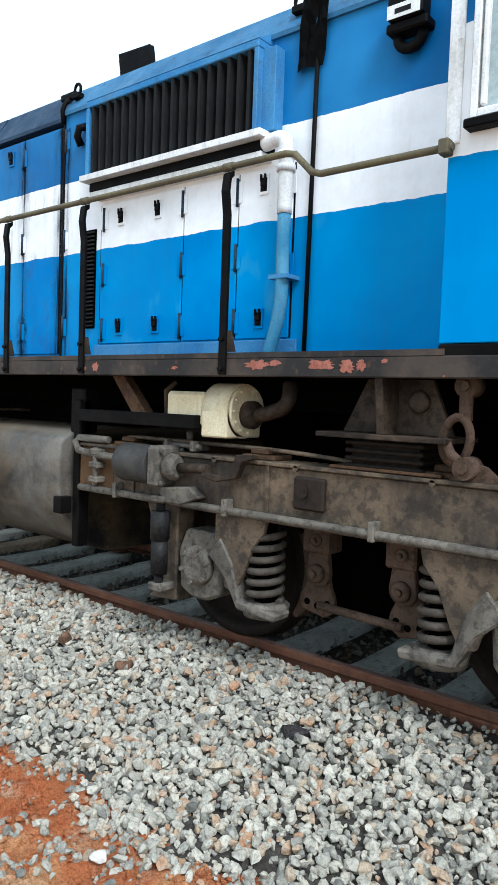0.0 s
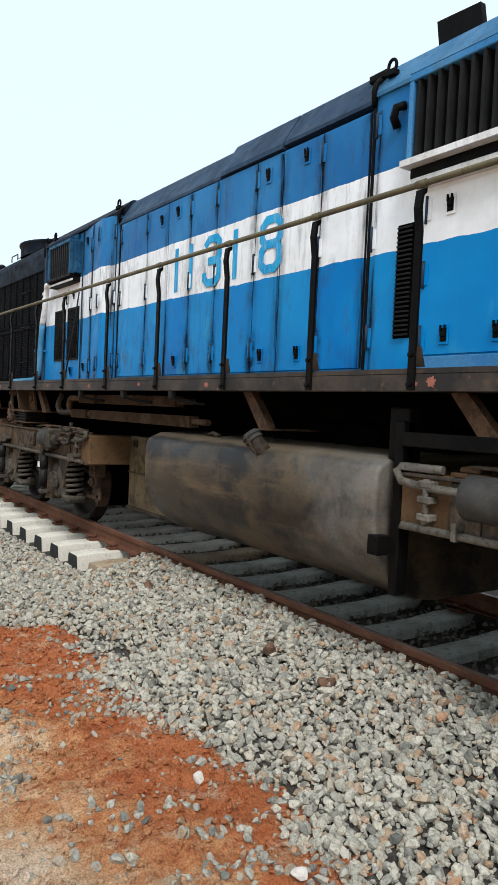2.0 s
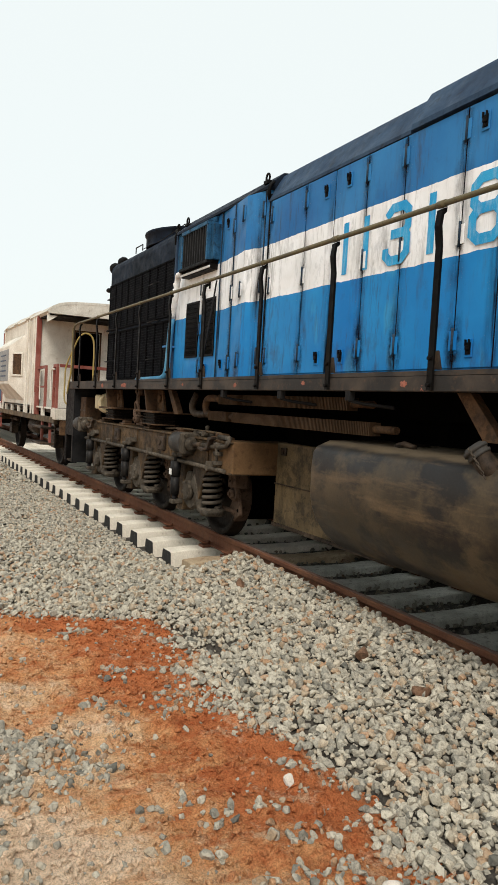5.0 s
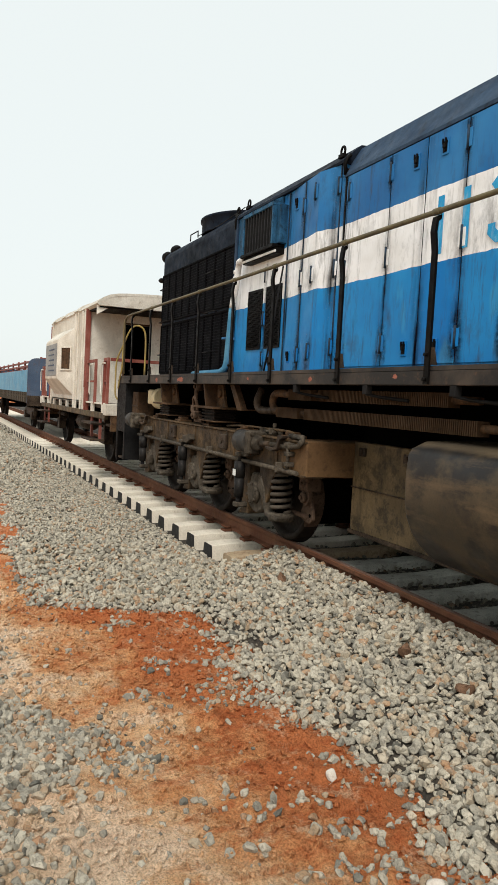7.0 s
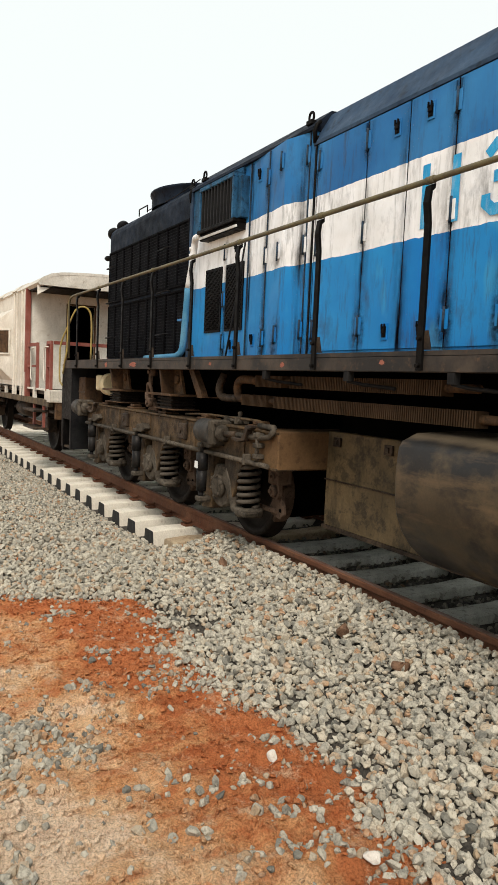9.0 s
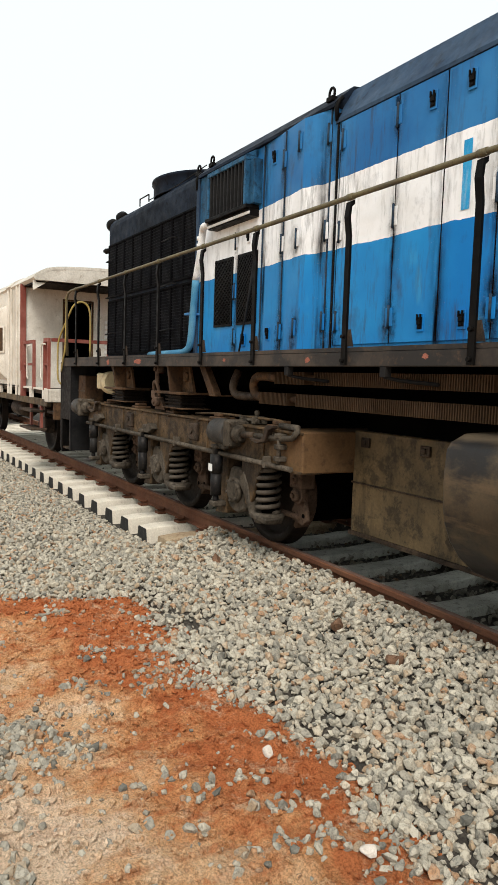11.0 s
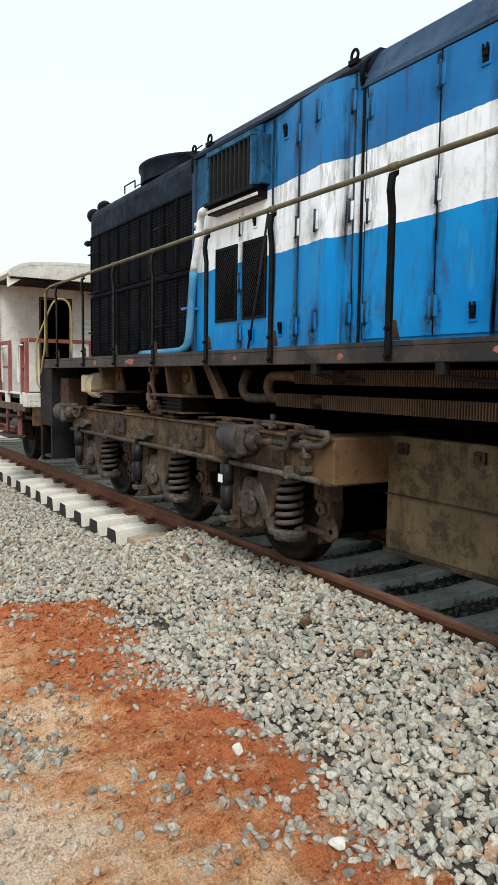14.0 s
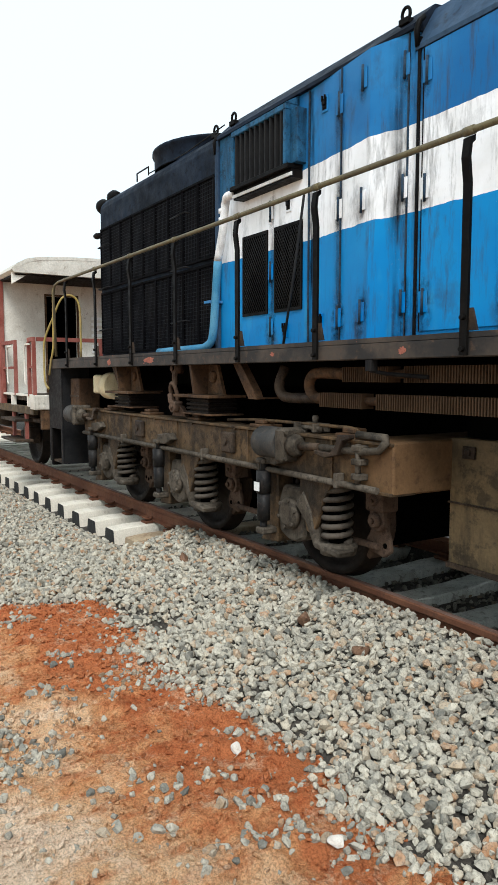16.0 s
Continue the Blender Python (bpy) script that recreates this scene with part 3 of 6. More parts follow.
def scatter(name, places, sizes, material, shapes, label, category):
    """All stones of one spread, as one mesh."""
    n = len(places)
    rot, kind = turns(n), RNG.integers(0, len(shapes), n)
    cos, faces, at = [], [], 0
    for k, (v, f) in enumerate(shapes):
        sel = np.nonzero(kind == k)[0]
        if not len(sel):
            continue
        co = np.einsum("nij,vj->nvi", rot[sel] * sizes[sel, None, None], v) + places[sel][:, None, :]
        cos.append(co.reshape(-1, 3))
        faces.append((f[None] + (at + np.arange(len(sel)) * len(v))[:, None, None]).reshape(-1, 3))
        at += len(sel) * len(v)
    co, fa = np.concatenate(cos), np.concatenate(faces)
    me = bpy.data.meshes.new(name)
    me.vertices.add(len(co))
    me.vertices.foreach_set("co", co.astype(np.float32).ravel())
    me.loops.add(fa.size)
    me.loops.foreach_set("vertex_index", fa.astype(np.int32).ravel())
    me.polygons.add(len(fa))
    me.polygons.foreach_set("loop_start", np.arange(0, fa.size, 3, dtype=np.int32))
    me.update(calc_edges=True)
    me.polygons.foreach_set("use_smooth", np.zeros(len(fa), bool))
    me.validate()
    me.materials.append(material)
    return tagged(new(name, me), label, category, kind="stuff")


def jitter(x0, x1, y0, y1, step):
    gx, gy = np.meshgrid(np.arange(x0, x1, step), np.arange(y0, y1, step * 0.9), indexing="ij")
    p = np.stack([gx, gy], -1).reshape(-1, 2)
    return p + RNG.uniform(-0.5, 0.5, p.shape) * step


def bedded(p, size, lift):
    """Stones laid on the bed, each sunk into it by its share."""
    z = np.maximum(ballast_z(p[:, 0], p[:, 1]), soil_z(p[:, 0], p[:, 1])) + size * (lift + RNG.uniform(-0.45, 0.55, len(p)))
    return np.column_stack([p, z])


def near_ballast():
    a, b = jitter(-8.6, 3.0, 0.8, 3.56, 0.049), jitter(-8.6, 3.0, 0.8, 3.56, 0.055)
    out, sizes = [], []
    for p, lift in ((a, 0.15), (b, 0.75)):
        side, _ = ballast_cover(p[:, 0], p[:, 1])
        p = p[(side > RNG.uniform(-0.16, 0.08, len(p)))]
        p = p[~((p[:, 0] < -7.12) & (p[:, 1] > 3.02)) & ~((abs(p[:, 0] + 1.15) < 0.45) & (p[:, 1] > 3.44))]
        s = RNG.uniform(0.021, 0.037, len(p)) * RNG.choice([0.7, 1, 1, 1.15], len(p))
        out.append(bedded(p, s, lift)), sizes.append(s)
    p = jitter(-8.0, 3.0, 0.8, 3.56, 0.05)
    side, _ = ballast_cover(p[:, 0], p[:, 1])
    p = p[(side > RNG.uniform(-0.16, 0.02, len(p)))]
    s = RNG.uniform(0.010, 0.020, len(p))
    out.append(bedded(p, s, 1.0)), sizes.append(s)
    scatter("ballast", np.concatenate(out), np.concatenate(sizes), M["stone"], SHAPES, "loose grey and tan crushed granite ballast beside the rail", "ballast")


def far_ballast():
    out, sizes = [], []
    for x0, x1, y0, y1, step, lo, hi in ((-16, -8.5, 0.4, 3.0, 0.048, 0.019, 0.033), (-16, -8.5, 0.4, 3.0, 0.056, 0.021, 0.036),
                                         (-30, -16, 0.2, 3.0, 0.08, 0.035, 0.055), (-60, -30, 0.0, 3.0, 0.17, 0.06, 0.09)):
        p = jitter(x0, x1, y0, y1, step)
        side, _ = ballast_cover(p[:, 0], p[:, 1])
        p = p[side > RNG.uniform(-0.12, 0.08, len(p))]
        s = RNG.uniform(lo, hi, len(p))
        out.append(bedded(p, s, 0.35)), sizes.append(s)
    scatter("distant_ballast", np.concatenate(out), np.concatenate(sizes), M["greystone"], CHEAP, "grey crushed stone spread along the track", "ballast")


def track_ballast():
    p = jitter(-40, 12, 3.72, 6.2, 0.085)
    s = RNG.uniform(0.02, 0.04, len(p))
    scatter("track_ballast", bedded(p, s, 0.3), s, M["bedstone"], CHEAP, "dirty crushed stone between the rails, darkened for under-train shade", "ballast")


CLUSTERS = [(-6.3, 1.39, 0.14, 14), (-5.76, 1.46, 0.16, 18), (-4.71, 1.47, 0.15, 16), (-4.68, 1.84, 0.16, 22), (-4.45, 1.95, 0.14, 18),
            (-4.27, 1.76, 0.12, 14), (-4.15, 1.6, 0.15, 12), (-4.0, 1.85, 0.12, 14), (-3.88, 0.90, 0.15, 36), (-3.5, 0.97, 0.14, 34), (-3.38, 0.74, 0.16, 26),
            (-4.22, 1.22, 0.14, 12),  (-2.89, 1.38, 0.13, 9), (-3.05, 1.22, 0.13, 12), (-2.88, 1.62, 0.14, 9),
            (-2.61, 1.68, 0.15, 14), (-2.37, 1.62, 0.13, 10), (-2.63, 1.24, 0.08, 6), (-2.76, 1.06, 0.05, 3), (-3.76, 0.70, 0.12, 14), (-2.35, 1.35, 0.12, 10),
            (-2.3, 1.75, 0.14, 14)]


def loose_stones():
    out, sizes = [], []
    for x, y, r, n in CLUSTERS:
        n = int(n * 1.3)
        p = np.column_stack([RNG.normal(x, r * 0.62, n), RNG.normal(y, r * 0.55, n)])
        s = RNG.uniform(0.013, 0.034, n)
        out.append(p), sizes.append(s)
    p = np.column_stack([RNG.uniform(-8, 0.6, 3000), RNG.uniform(0.4, 2.3, 3000)])
    side, left = ballast_cover(p[:, 0], p[:, 1])
    p = p[(RNG.uniform(0, 1, len(p)) < np.exp(np.maximum(side, left) * 2.5))]
    out.append(p), sizes.append(RNG.uniform(0.008, 0.027, len(p)) * RNG.choice([0.6, 0.8, 1, 1.15], len(p)))
    p = np.concatenate([jitter(-9, 1.5, -0.9, 1.2, 0.047), jitter(-9, 1.5, -0.9, 1.2, 0.055)])
    _, left = ballast_cover(p[:, 0], p[:, 1])
    p = p[(left > RNG.uniform(-0.05, 0.12, len(p))) & (RNG.uniform(0, 1, len(p)) < smooth(-0.9, -0.1, p[:, 1]) * smooth(1.5, 0.3, p[:, 0]))]
    out.append(p), sizes.append(RNG.uniform(0.02, 0.038, len(p)))
    p, s = np.concatenate(out), np.concatenate(sizes)
    z = soil_z(p[:, 0], p[:, 1]) + s * 0.28
    scatter("loose_stone", np.column_stack([p, z]), s, M["soilstone"], SHAPES, "grey broken stones strewn over red soil", "stones")
    p = np.column_stack([RNG.uniform(-7.5, 0.4, 26000), RNG.uniform(0.3, 2.4, 26000)])
    s = RNG.uniform(0.003, 0.010, len(p)) * RNG.choice([0.8, 1, 1, 1.6, 2.8], len(p))
    z = soil_z(p[:, 0], p[:, 1]) + s * 0.3
    scatter("soil_crumb", np.column_stack([p, z]), s, M["soil"], CHEAP, "crumbs and clods of red soil", "soil")


def rock(name, x, y, size, material, label, squash=(1.0, 0.8, 0.6), turn=0.0, seed=0):
    rng = np.random.default_rng(seed + 50)
    bm = B()
    p = rng.normal(size=(13, 3))
    p /= np.linalg.norm(p, axis=1)[:, None]
    vs = [bm.verts.new(Vector(q * rng.uniform(0.85, 1.1)) * size) for q in p]
    bmesh.ops.convex_hull(bm, input=vs)
    bmesh.ops.delete(bm, geom=[v for v in bm.verts if not v.link_faces], context="VERTS")
    bmesh.ops.scale(bm, vec=squash, verts=bm.verts)
    bmesh.ops.bevel(bm, geom=bm.edges[:], offset=size * 0.06, segments=1, affect="EDGES")
    ob = new(name, mesh_of(name, bm, material))
    side, _ = ballast_cover(x, y)
    z = float(ballast_z(x, y)) if side > 0 else float(soil_z(x, y))
    ob.matrix_basis = pose(x, y, z + size * squash[2] * (0.75 if side > 0 else 0.45), 8, -10, turn)
    return tagged(ob, label, "rock", "odd rocks among the ballast")


def rail_profile():
    return [(-0.072, -0.172), (-0.072, -0.160), (-0.012, -0.145), (-0.009, -0.06), (-0.034, -0.046), (-0.036, -0.008), (-0.026, 0.0),
            (0.026, 0.0), (0.036, -0.008), (0.034, -0.046), (0.009, -0.06), (0.012, -0.145), (0.072, -0.160), (0.072, -0.172)]


def rails():
    for side, y in (("near", TRACK_Y - 0.874), ("far", TRACK_Y + 0.874)):
        root = thing("rail", "long rusty steel rail on concrete sleepers", "rail", pose(0, y, 0), "rails of the track")
        bm = prism(B(), rail_profile(), "x", -120, 12)
        part("rail_section", bm, M["rail"], root)
        bm = box(B(), -120, 12, -0.024, 0.024, 0.0, 0.002)
        part("running_surface", bm, M["tread"], root, "duller brown running surface")
        bm = B()
        box(bm, -1.45, -0.85, -0.052, -0.013, -0.14, -0.052, 0.008)
        for k in range(4):
            tube(bm, [(-1.36 + k * 0.14, -0.05, -0.095), (-1.36 + k * 0.14, -0.078, -0.095)], 0.016, 6)
        part("fishplate", bm, M["rail"], root, "bolted rusty joint bar")


def sleeper_thing(material, label):
    bm = B()
    # cross-section: wider at the foot; the top dips between the rails
    ys = [-1.47, -1.25, -0.55, -0.25, 0.25, 0.55, 1.25, 1.47]
    top = [-0.215, -0.195, -0.195, -0.215, -0.215, -0.195, -0.195, -0.215]
    rows = []
    for y, t in zip(ys, top):
        rows.append([bm.verts.new(c) for c in ((-0.16, y, -0.42), (-0.125, y, t - 0.012), (-0.11, y, t), (0.11, y, t), (0.125, y, t - 0.012), (0.16, y, -0.42))])
    for a, b in zip(rows, rows[1:]):
        for k in range(6):
            bm.faces.new((a[k], a[(k + 1) % 6], b[(k + 1) % 6], b[k]))
    bm.faces.new(rows[0]), bm.faces.new(list(reversed(rows[-1])))
    bmesh.ops.recalc_face_normals(bm, faces=bm.faces)
    body = new("sleeper", mesh_of("sleeper", bm, material))
    tagged(body, label, "sleeper", "sleepers under the track")
    cap = prism(B(), [(-0.158, -0.418), (-0.124, -0.230), (-0.109, -0.218), (0.109, -0.218), (0.124, -0.230), (0.158, -0.418)], "y", -1.476, -1.469)
    part("end_coat", cap, M["tanconcrete"] if "tan" in label else M["bitumen"], body, "rough sleeper end")
    for y in (-0.874, 0.874):
        for s in (-1, 1):
            bm = B()
            y0 = y + s * 0.115
            tube(bm, bend([(-0.055, y0 - s * 0.045, -0.160), (-0.035, y0 + s * 0.02, -0.140), (0.0, y0 + s * 0.055, -0.120), (0.038, y0 + s * 0.035, -0.130),
                           (0.050, y0 - s * 0.015, -0.140), (0.030, y0 - s * 0.050, -0.128), (-0.008, y0 - s * 0.045, -0.132)], 3), 0.014, 6)
            box(bm, -0.07, 0.07, y0 - 0.05, y0 + 0.06, -0.196, -0.165, 0.006)
            part("rail_clip", bm, M["rail"], body, "rusty spring clip")
    return body


def sleepers():
    for ks, material, label in ((range(31, 1, -1), M["shadeconcrete"], "grey concrete sleeper sunk in dirty ballast, toned for under-train shade"),
                                (range(1, 0, -1), M["tanconcrete"], "tan weathered concrete sleeper half buried in ballast"),
                                (range(0, -90, -1), M["concrete"], "pale prestressed concrete sleeper with a black end")):
        first = None
        for k in ks:
            m = pose(-7.97 + 0.63 * k, TRACK_Y, 0.0, 0, 0, RNG.uniform(-0.9, 0.9))
            if first is None:
                first = sleeper_thing(material, label)
                first.matrix_basis = m
            else:
                copy_thing(first, m)


# ---- the locomotive ----
# Its own space: x along the track, y across (near side negative), z up from the rail head.
HOOD_Y, SILL_Y, GRILLE_Y = -0.913, -1.42, -1.05
ROOF_IN = -0.76
POSTS = [-2.70, -4.00, -4.93, -6.03, -7.22, -8.42, -9.745, -10.80, -11.96, -13.06, -14.16, -15.29]


def hood_section(bm, x0, x1, side_top, roof_top, y=HOOD_Y):
    """A length of hood: upright sides to side_top. The roof is a part of its own."""
    prism(bm, [(y, 1.82), (y, side_top), (-y, side_top), (-y, 1.82)], "x", x0, x1)


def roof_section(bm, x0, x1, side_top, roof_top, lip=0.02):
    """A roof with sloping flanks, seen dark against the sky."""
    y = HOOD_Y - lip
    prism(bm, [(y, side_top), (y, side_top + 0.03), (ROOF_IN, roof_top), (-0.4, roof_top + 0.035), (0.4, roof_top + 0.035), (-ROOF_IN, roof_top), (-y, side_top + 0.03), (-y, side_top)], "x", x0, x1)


def hinge(loco, x, y, z):
    """A strap hinge in the paint of its door, with a grimy pin."""
    bm = B()
    box(bm, x - 0.040, x - 0.008, y - 0.006, y, z - 0.07, z + 0.07, 0.002)
    box(bm, x + 0.008, x + 0.040, y - 0.006, y, z - 0.07, z + 0.07, 0.002)
    leaf = part("hinge", bm, M["fitting"], loco)
    bm = B()
    tube(bm, [(x, y - 0.009, z - 0.09), (x, y - 0.009, z + 0.09)], 0.010, 7)
    part("hinge_pin", bm, M["hingepin"], leaf)
    if x < -5.2:
        deep, tall = (0.10, 0.24) if z < 2.3 else (0.05, 0.17)
        bm = B()
        vs = [bm.verts.new((x + a * deep, y - 0.0008, z - 0.03 + b * tall)) for a, b in ((-1, -1), (1, -1), (1, 1), (-1, 1))]
        bm.faces.new(vs)
        bmesh.ops.solidify(bm, geom=bm.faces[:], thickness=0.0004)
        part("grease_stain", bm, M["stain"], leaf, "dark greasy stain")


def door_lock(loco, x, y, z):
    """A recessed over-centre lock on a plate in the colour of the door."""
    bm = B()
    box(bm, x - 0.036, x + 0.036, y - 0.010, y, z - 0.075, z + 0.055, 0.003)
    plate = part("door_lock", bm, M["fitting"], loco)
    bm = B()
    # Black plate painted as the shaded recess, standing slightly proud.
    box(bm, x - 0.025, x + 0.025, y - 0.013, y - 0.0101, z - 0.055, z + 0.030)
    box(bm, x - 0.020, x + 0.020, y - 0.028, y - 0.0131, z - 0.025, z + 0.012, 0.005)
    box(bm, x - 0.021, x - 0.012, y - 0.030, y - 0.0131, z + 0.005, z + 0.050, 0.002)
    box(bm, x + 0.012, x + 0.021, y - 0.030, y - 0.0131, z + 0.005, z + 0.050, 0.002)
    box(bm, x - 0.010, x + 0.010, y - 0.020, y - 0.0131, z - 0.050, z - 0.032, 0.002)
    part("lock_latch", bm, M["black"], plate, "black latch")


def louvre_box(loco, x0, x1, z0, z1, count, label, paint):
    """A grille standing out from the hood: a casing, upright blades, a ledge and a gutter."""
    bm = B()
    t = 0.035
    y0, y1 = GRILLE_Y, HOOD_Y + 0.01
    box(bm, x0, x1, y0, y1, z1, z1 + 0.05, 0.006)
    prism(bm, [(y0, z1 + 0.05), (y1, z1 + 0.05), (y1, z1 + 0.13)], "x", x0, x1)
    box(bm, x0, x0 + t, y0, y1, z0, z1 - 0.001, 0.004)
    box(bm, x1 - 0.012, x1 + 0.10, y0 + 0.05, y1, z0, z1, 0.004)
    box(bm, x1 - t, x1, y0, y1 - 0.09, z0, z1 - 0.001, 0.004)
    case = part("louvre_casing", bm, paint, loco, label)
    # Near-black sheet painted as the shade behind the blades.
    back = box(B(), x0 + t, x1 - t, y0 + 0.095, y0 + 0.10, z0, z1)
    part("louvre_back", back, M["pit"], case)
    step = (x1 - x0 - 2 * t) / count
    bm = B()
    prism(bm, [(-0.012, 0.0), (-0.020, 0.07), (0.0, 0.085), (0.018, 0.07), (0.010, 0.0)], "z", z0, z1 - 0.002)
    blade = part("louvre_blade", bm, M["louvre"], case)
    blade.matrix_basis = pose(x0 + t + step * 0.5, y0 + 0.006, 0)
    for k in range(1, count):
        same_part(blade, case, pose(x0 + t + step * (k + 0.5), y0 + 0.006, 0))
    bm = B()
    led = 0.045 if count > 12 else 0.030
    low, out = (0.0, 0.035) if count > 12 else (0.070, -0.02)
    deep = y1 if count > 12 else y0 - out + 0.012
    prism(bm, [(y0 - out, z0 - led - low), (y0 - out, z0 - 0.004 - low), (deep, z0 - 0.004 - low), (deep, z0 - led - low)], "x", x0 - 0.02, x1 + 0.06)
    part("drip_ledge", bm, M["white"], case, "white ledge")
    bm = B()
    if count > 12:
        box(bm, x0 + 0.01, x1 + 0.05, y0 + 0.035, y1, z0 - 0.115, z0 - led - 0.001, 0.006)
    else:
        box(bm, x0 - 0.01, x1 + 0.05, y0 - 0.012, y1, z0 - 0.045, z0 - 0.004, 0.006)
        box(bm, x0 - 0.01, x1 + 0.05, y0 + 0.033, y1, z0 - 0.115, z0 - 0.046)
    part("gutter", bm, M["black"], case)
    if count > 12:
        bm = B()
        box(bm, x0 + 0.03, x1 + 0.03, y0 + 0.02, y1, z0 - 0.165, z0 - 0.118, 0.008)
        part("gutter_trough", bm, M["white"], case)
    return case


def loco_body(loco):
    bm = B()
    hood_section(bm, -4.95, -1.40, 3.80, 3.98)
    hood_section(bm, -9.36, -4.962, 3.72, 3.98)
    # the bowed door bay, then the bay with the vents
    prism(bm, [(-9.362, HOOD_Y), (-9.71, HOOD_Y - 0.085), (-10.52, HOOD_Y + 0.005), (-11.99, HOOD_Y + 0.005), (-11.99, 0.9), (-9.362, 0.9)], "z", 1.82, 3.86)
    part("hood", bm, M["hood"], loco, "blue hood with a broad white band")

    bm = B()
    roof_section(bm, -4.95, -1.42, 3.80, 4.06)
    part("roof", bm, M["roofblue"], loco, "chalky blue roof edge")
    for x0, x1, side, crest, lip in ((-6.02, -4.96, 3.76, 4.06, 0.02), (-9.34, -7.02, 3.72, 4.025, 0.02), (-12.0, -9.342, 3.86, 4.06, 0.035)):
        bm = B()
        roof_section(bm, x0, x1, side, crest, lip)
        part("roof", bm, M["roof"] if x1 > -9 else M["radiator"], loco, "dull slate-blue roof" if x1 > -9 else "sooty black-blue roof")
    bm = B()
    y = HOOD_Y - 0.035
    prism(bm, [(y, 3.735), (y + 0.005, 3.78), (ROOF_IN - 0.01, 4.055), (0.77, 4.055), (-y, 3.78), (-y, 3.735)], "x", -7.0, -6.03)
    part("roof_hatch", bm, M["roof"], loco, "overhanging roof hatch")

    # door leaves, a little proud of the hood, with dark joints between them
    main = [-4.99, -5.51, -6.02, -6.40, -7.06, -7.56, -8.05, -8.55, -9.27]
    for a, b in zip(main, main[1:]):
        bm = box(B(), b + 0.008, a - 0.008, HOOD_Y - 0.014, HOOD_Y + 0.002, 1.885, 3.715, 0.004)
        part("hood_door", bm, M["hood"], loco)
    for x in main:
        part("door_joint", box(B(), x - 0.0078, x + 0.0078, HOOD_Y - 0.006, HOOD_Y + 0.002, 1.886, 3.714), M["black"], loco)
    for x in (-3.055, -3.555, -4.46, -2.612):
        part("door_joint", box(B(), x - 0.006, x + 0.006, HOOD_Y - 0.003, HOOD_Y + 0.002, 1.956, 3.02), M["black"], loco)
    for a, b in ((-2.62, -3.05), (-3.06, -3.55), (-3.56, -4.45)):
        bm = box(B(), b + 0.0005, a - 0.0005, HOOD_Y - 0.014, HOOD_Y + 0.002, 1.955, 3.02, 0.004)
        part("hood_door", bm, M["hood"], loco)
    bm = box(B(), -4.51, -2.55, HOOD_Y - 0.018, HOOD_Y, 1.86, 1.945, 0.004)
    part("kick_strip", bm, M["blue"], loco)
    # two thin seams on the bowed bay
    for x, yy, w, top in ((-9.40, HOOD_Y - 0.012, 0.004, 3.855), (-10.06, HOOD_Y - 0.050, 0.004, 3.855), (-10.53, HOOD_Y, 0.005, 3.855), (-4.955, HOOD_Y, 0.012, 3.80), (-9.315, HOOD_Y, 0.012, 3.80)):
        part("seam", box(B(), x - w, x + w, yy - 0.010, yy + 0.02, 1.83, top), M["black"] if w > 0.01 else M["hingepin"], loco, "dark joint between door bays")

    yh = HOOD_Y - 0.014
    for x, yy, half in [(x, yh, 0.11) for x in main[:-1]] + [(-9.31, yh, 0.09), (-9.47, HOOD_Y - 0.034, 0.10), (-10.08, HOOD_Y - 0.055, 0.09), (-10.50, HOOD_Y, 0.08),
                                                             (-11.07, HOOD_Y + 0.004, 0.06), (-4.90, HOOD_Y, 0.05)]:
        top = 3.70 if x > -9.3 else 3.84
        if x < -11:
            top = 3.15
        bm = B()
        slope = 0.105 if -10.5 < x < -9.72 else (-0.24 if -9.7 < x < -9.4 else 0.0)
        vs = [bm.verts.new((x + a * half, yy - 0.0012 - slope * a * half, z)) for a, z in ((-1, 1.86), (1, 1.86), (1, top), (-1, top))]
        bm.faces.new(vs)
        bmesh.ops.solidify(bm, geom=bm.faces[:], thickness=0.0004)
        part("soot_run", bm, M["sootrun"], loco, "dark sooty run along a joint")
    spots = [(x, yh, z) for x in (-5.51, -6.40, -7.06, -7.56, -8.55) for z in (3.56, 2.83, 2.08)]
    spots += [(-4.93, HOOD_Y, z) for z in (3.60, 2.80, 2.10)] + [(-9.23, yh, z) for z in (3.56, 2.82, 2.08)]
    spots += [(-9.43, HOOD_Y - 0.018, z) for z in (3.66, 2.86, 2.09)] + [(-9.78, HOOD_Y - 0.085, z) for z in (3.68, 2.84, 2.05)]
    spots += [(-10.08, HOOD_Y - 0.055, z) for z in (3.60, 2.84, 2.03)]
    spots += [(x, yh, z) for x in (-4.41, -3.56, -3.06) for z in (2.90, 2.48, 2.06)] + [(-2.63, yh, z) for z in (2.9, 2.4)]
    spots += [(-11.09, HOOD_Y, z) for z in (3.02, 2.5, 2.02)]
    for x, yy, z in spots:
        hinge(loco, x, yy, z)
    spots = [(-5.70, yh, 3.60), (-6.22, yh, 3.57), (-5.72, yh, 2.03), (-6.235, yh, 2.03), (-7.82, yh, 3.58), (-8.18, yh, 3.56), (-7.80, yh, 2.03), (-8.2, yh, 2.03)]
    spots += [(x, yh, z) for x in (-4.21, -3.81) for z in (2.91, 2.09)] + [(-2.84, yh, 2.93), (-2.85, yh, 2.09)]
    spots += [(-10.30, HOOD_Y - 0.02, 3.69), (-10.34, HOOD_Y - 0.015, 2.03), (-10.82, HOOD_Y + 0.005, 3.04), (-10.86, HOOD_Y + 0.0, 1.99)]
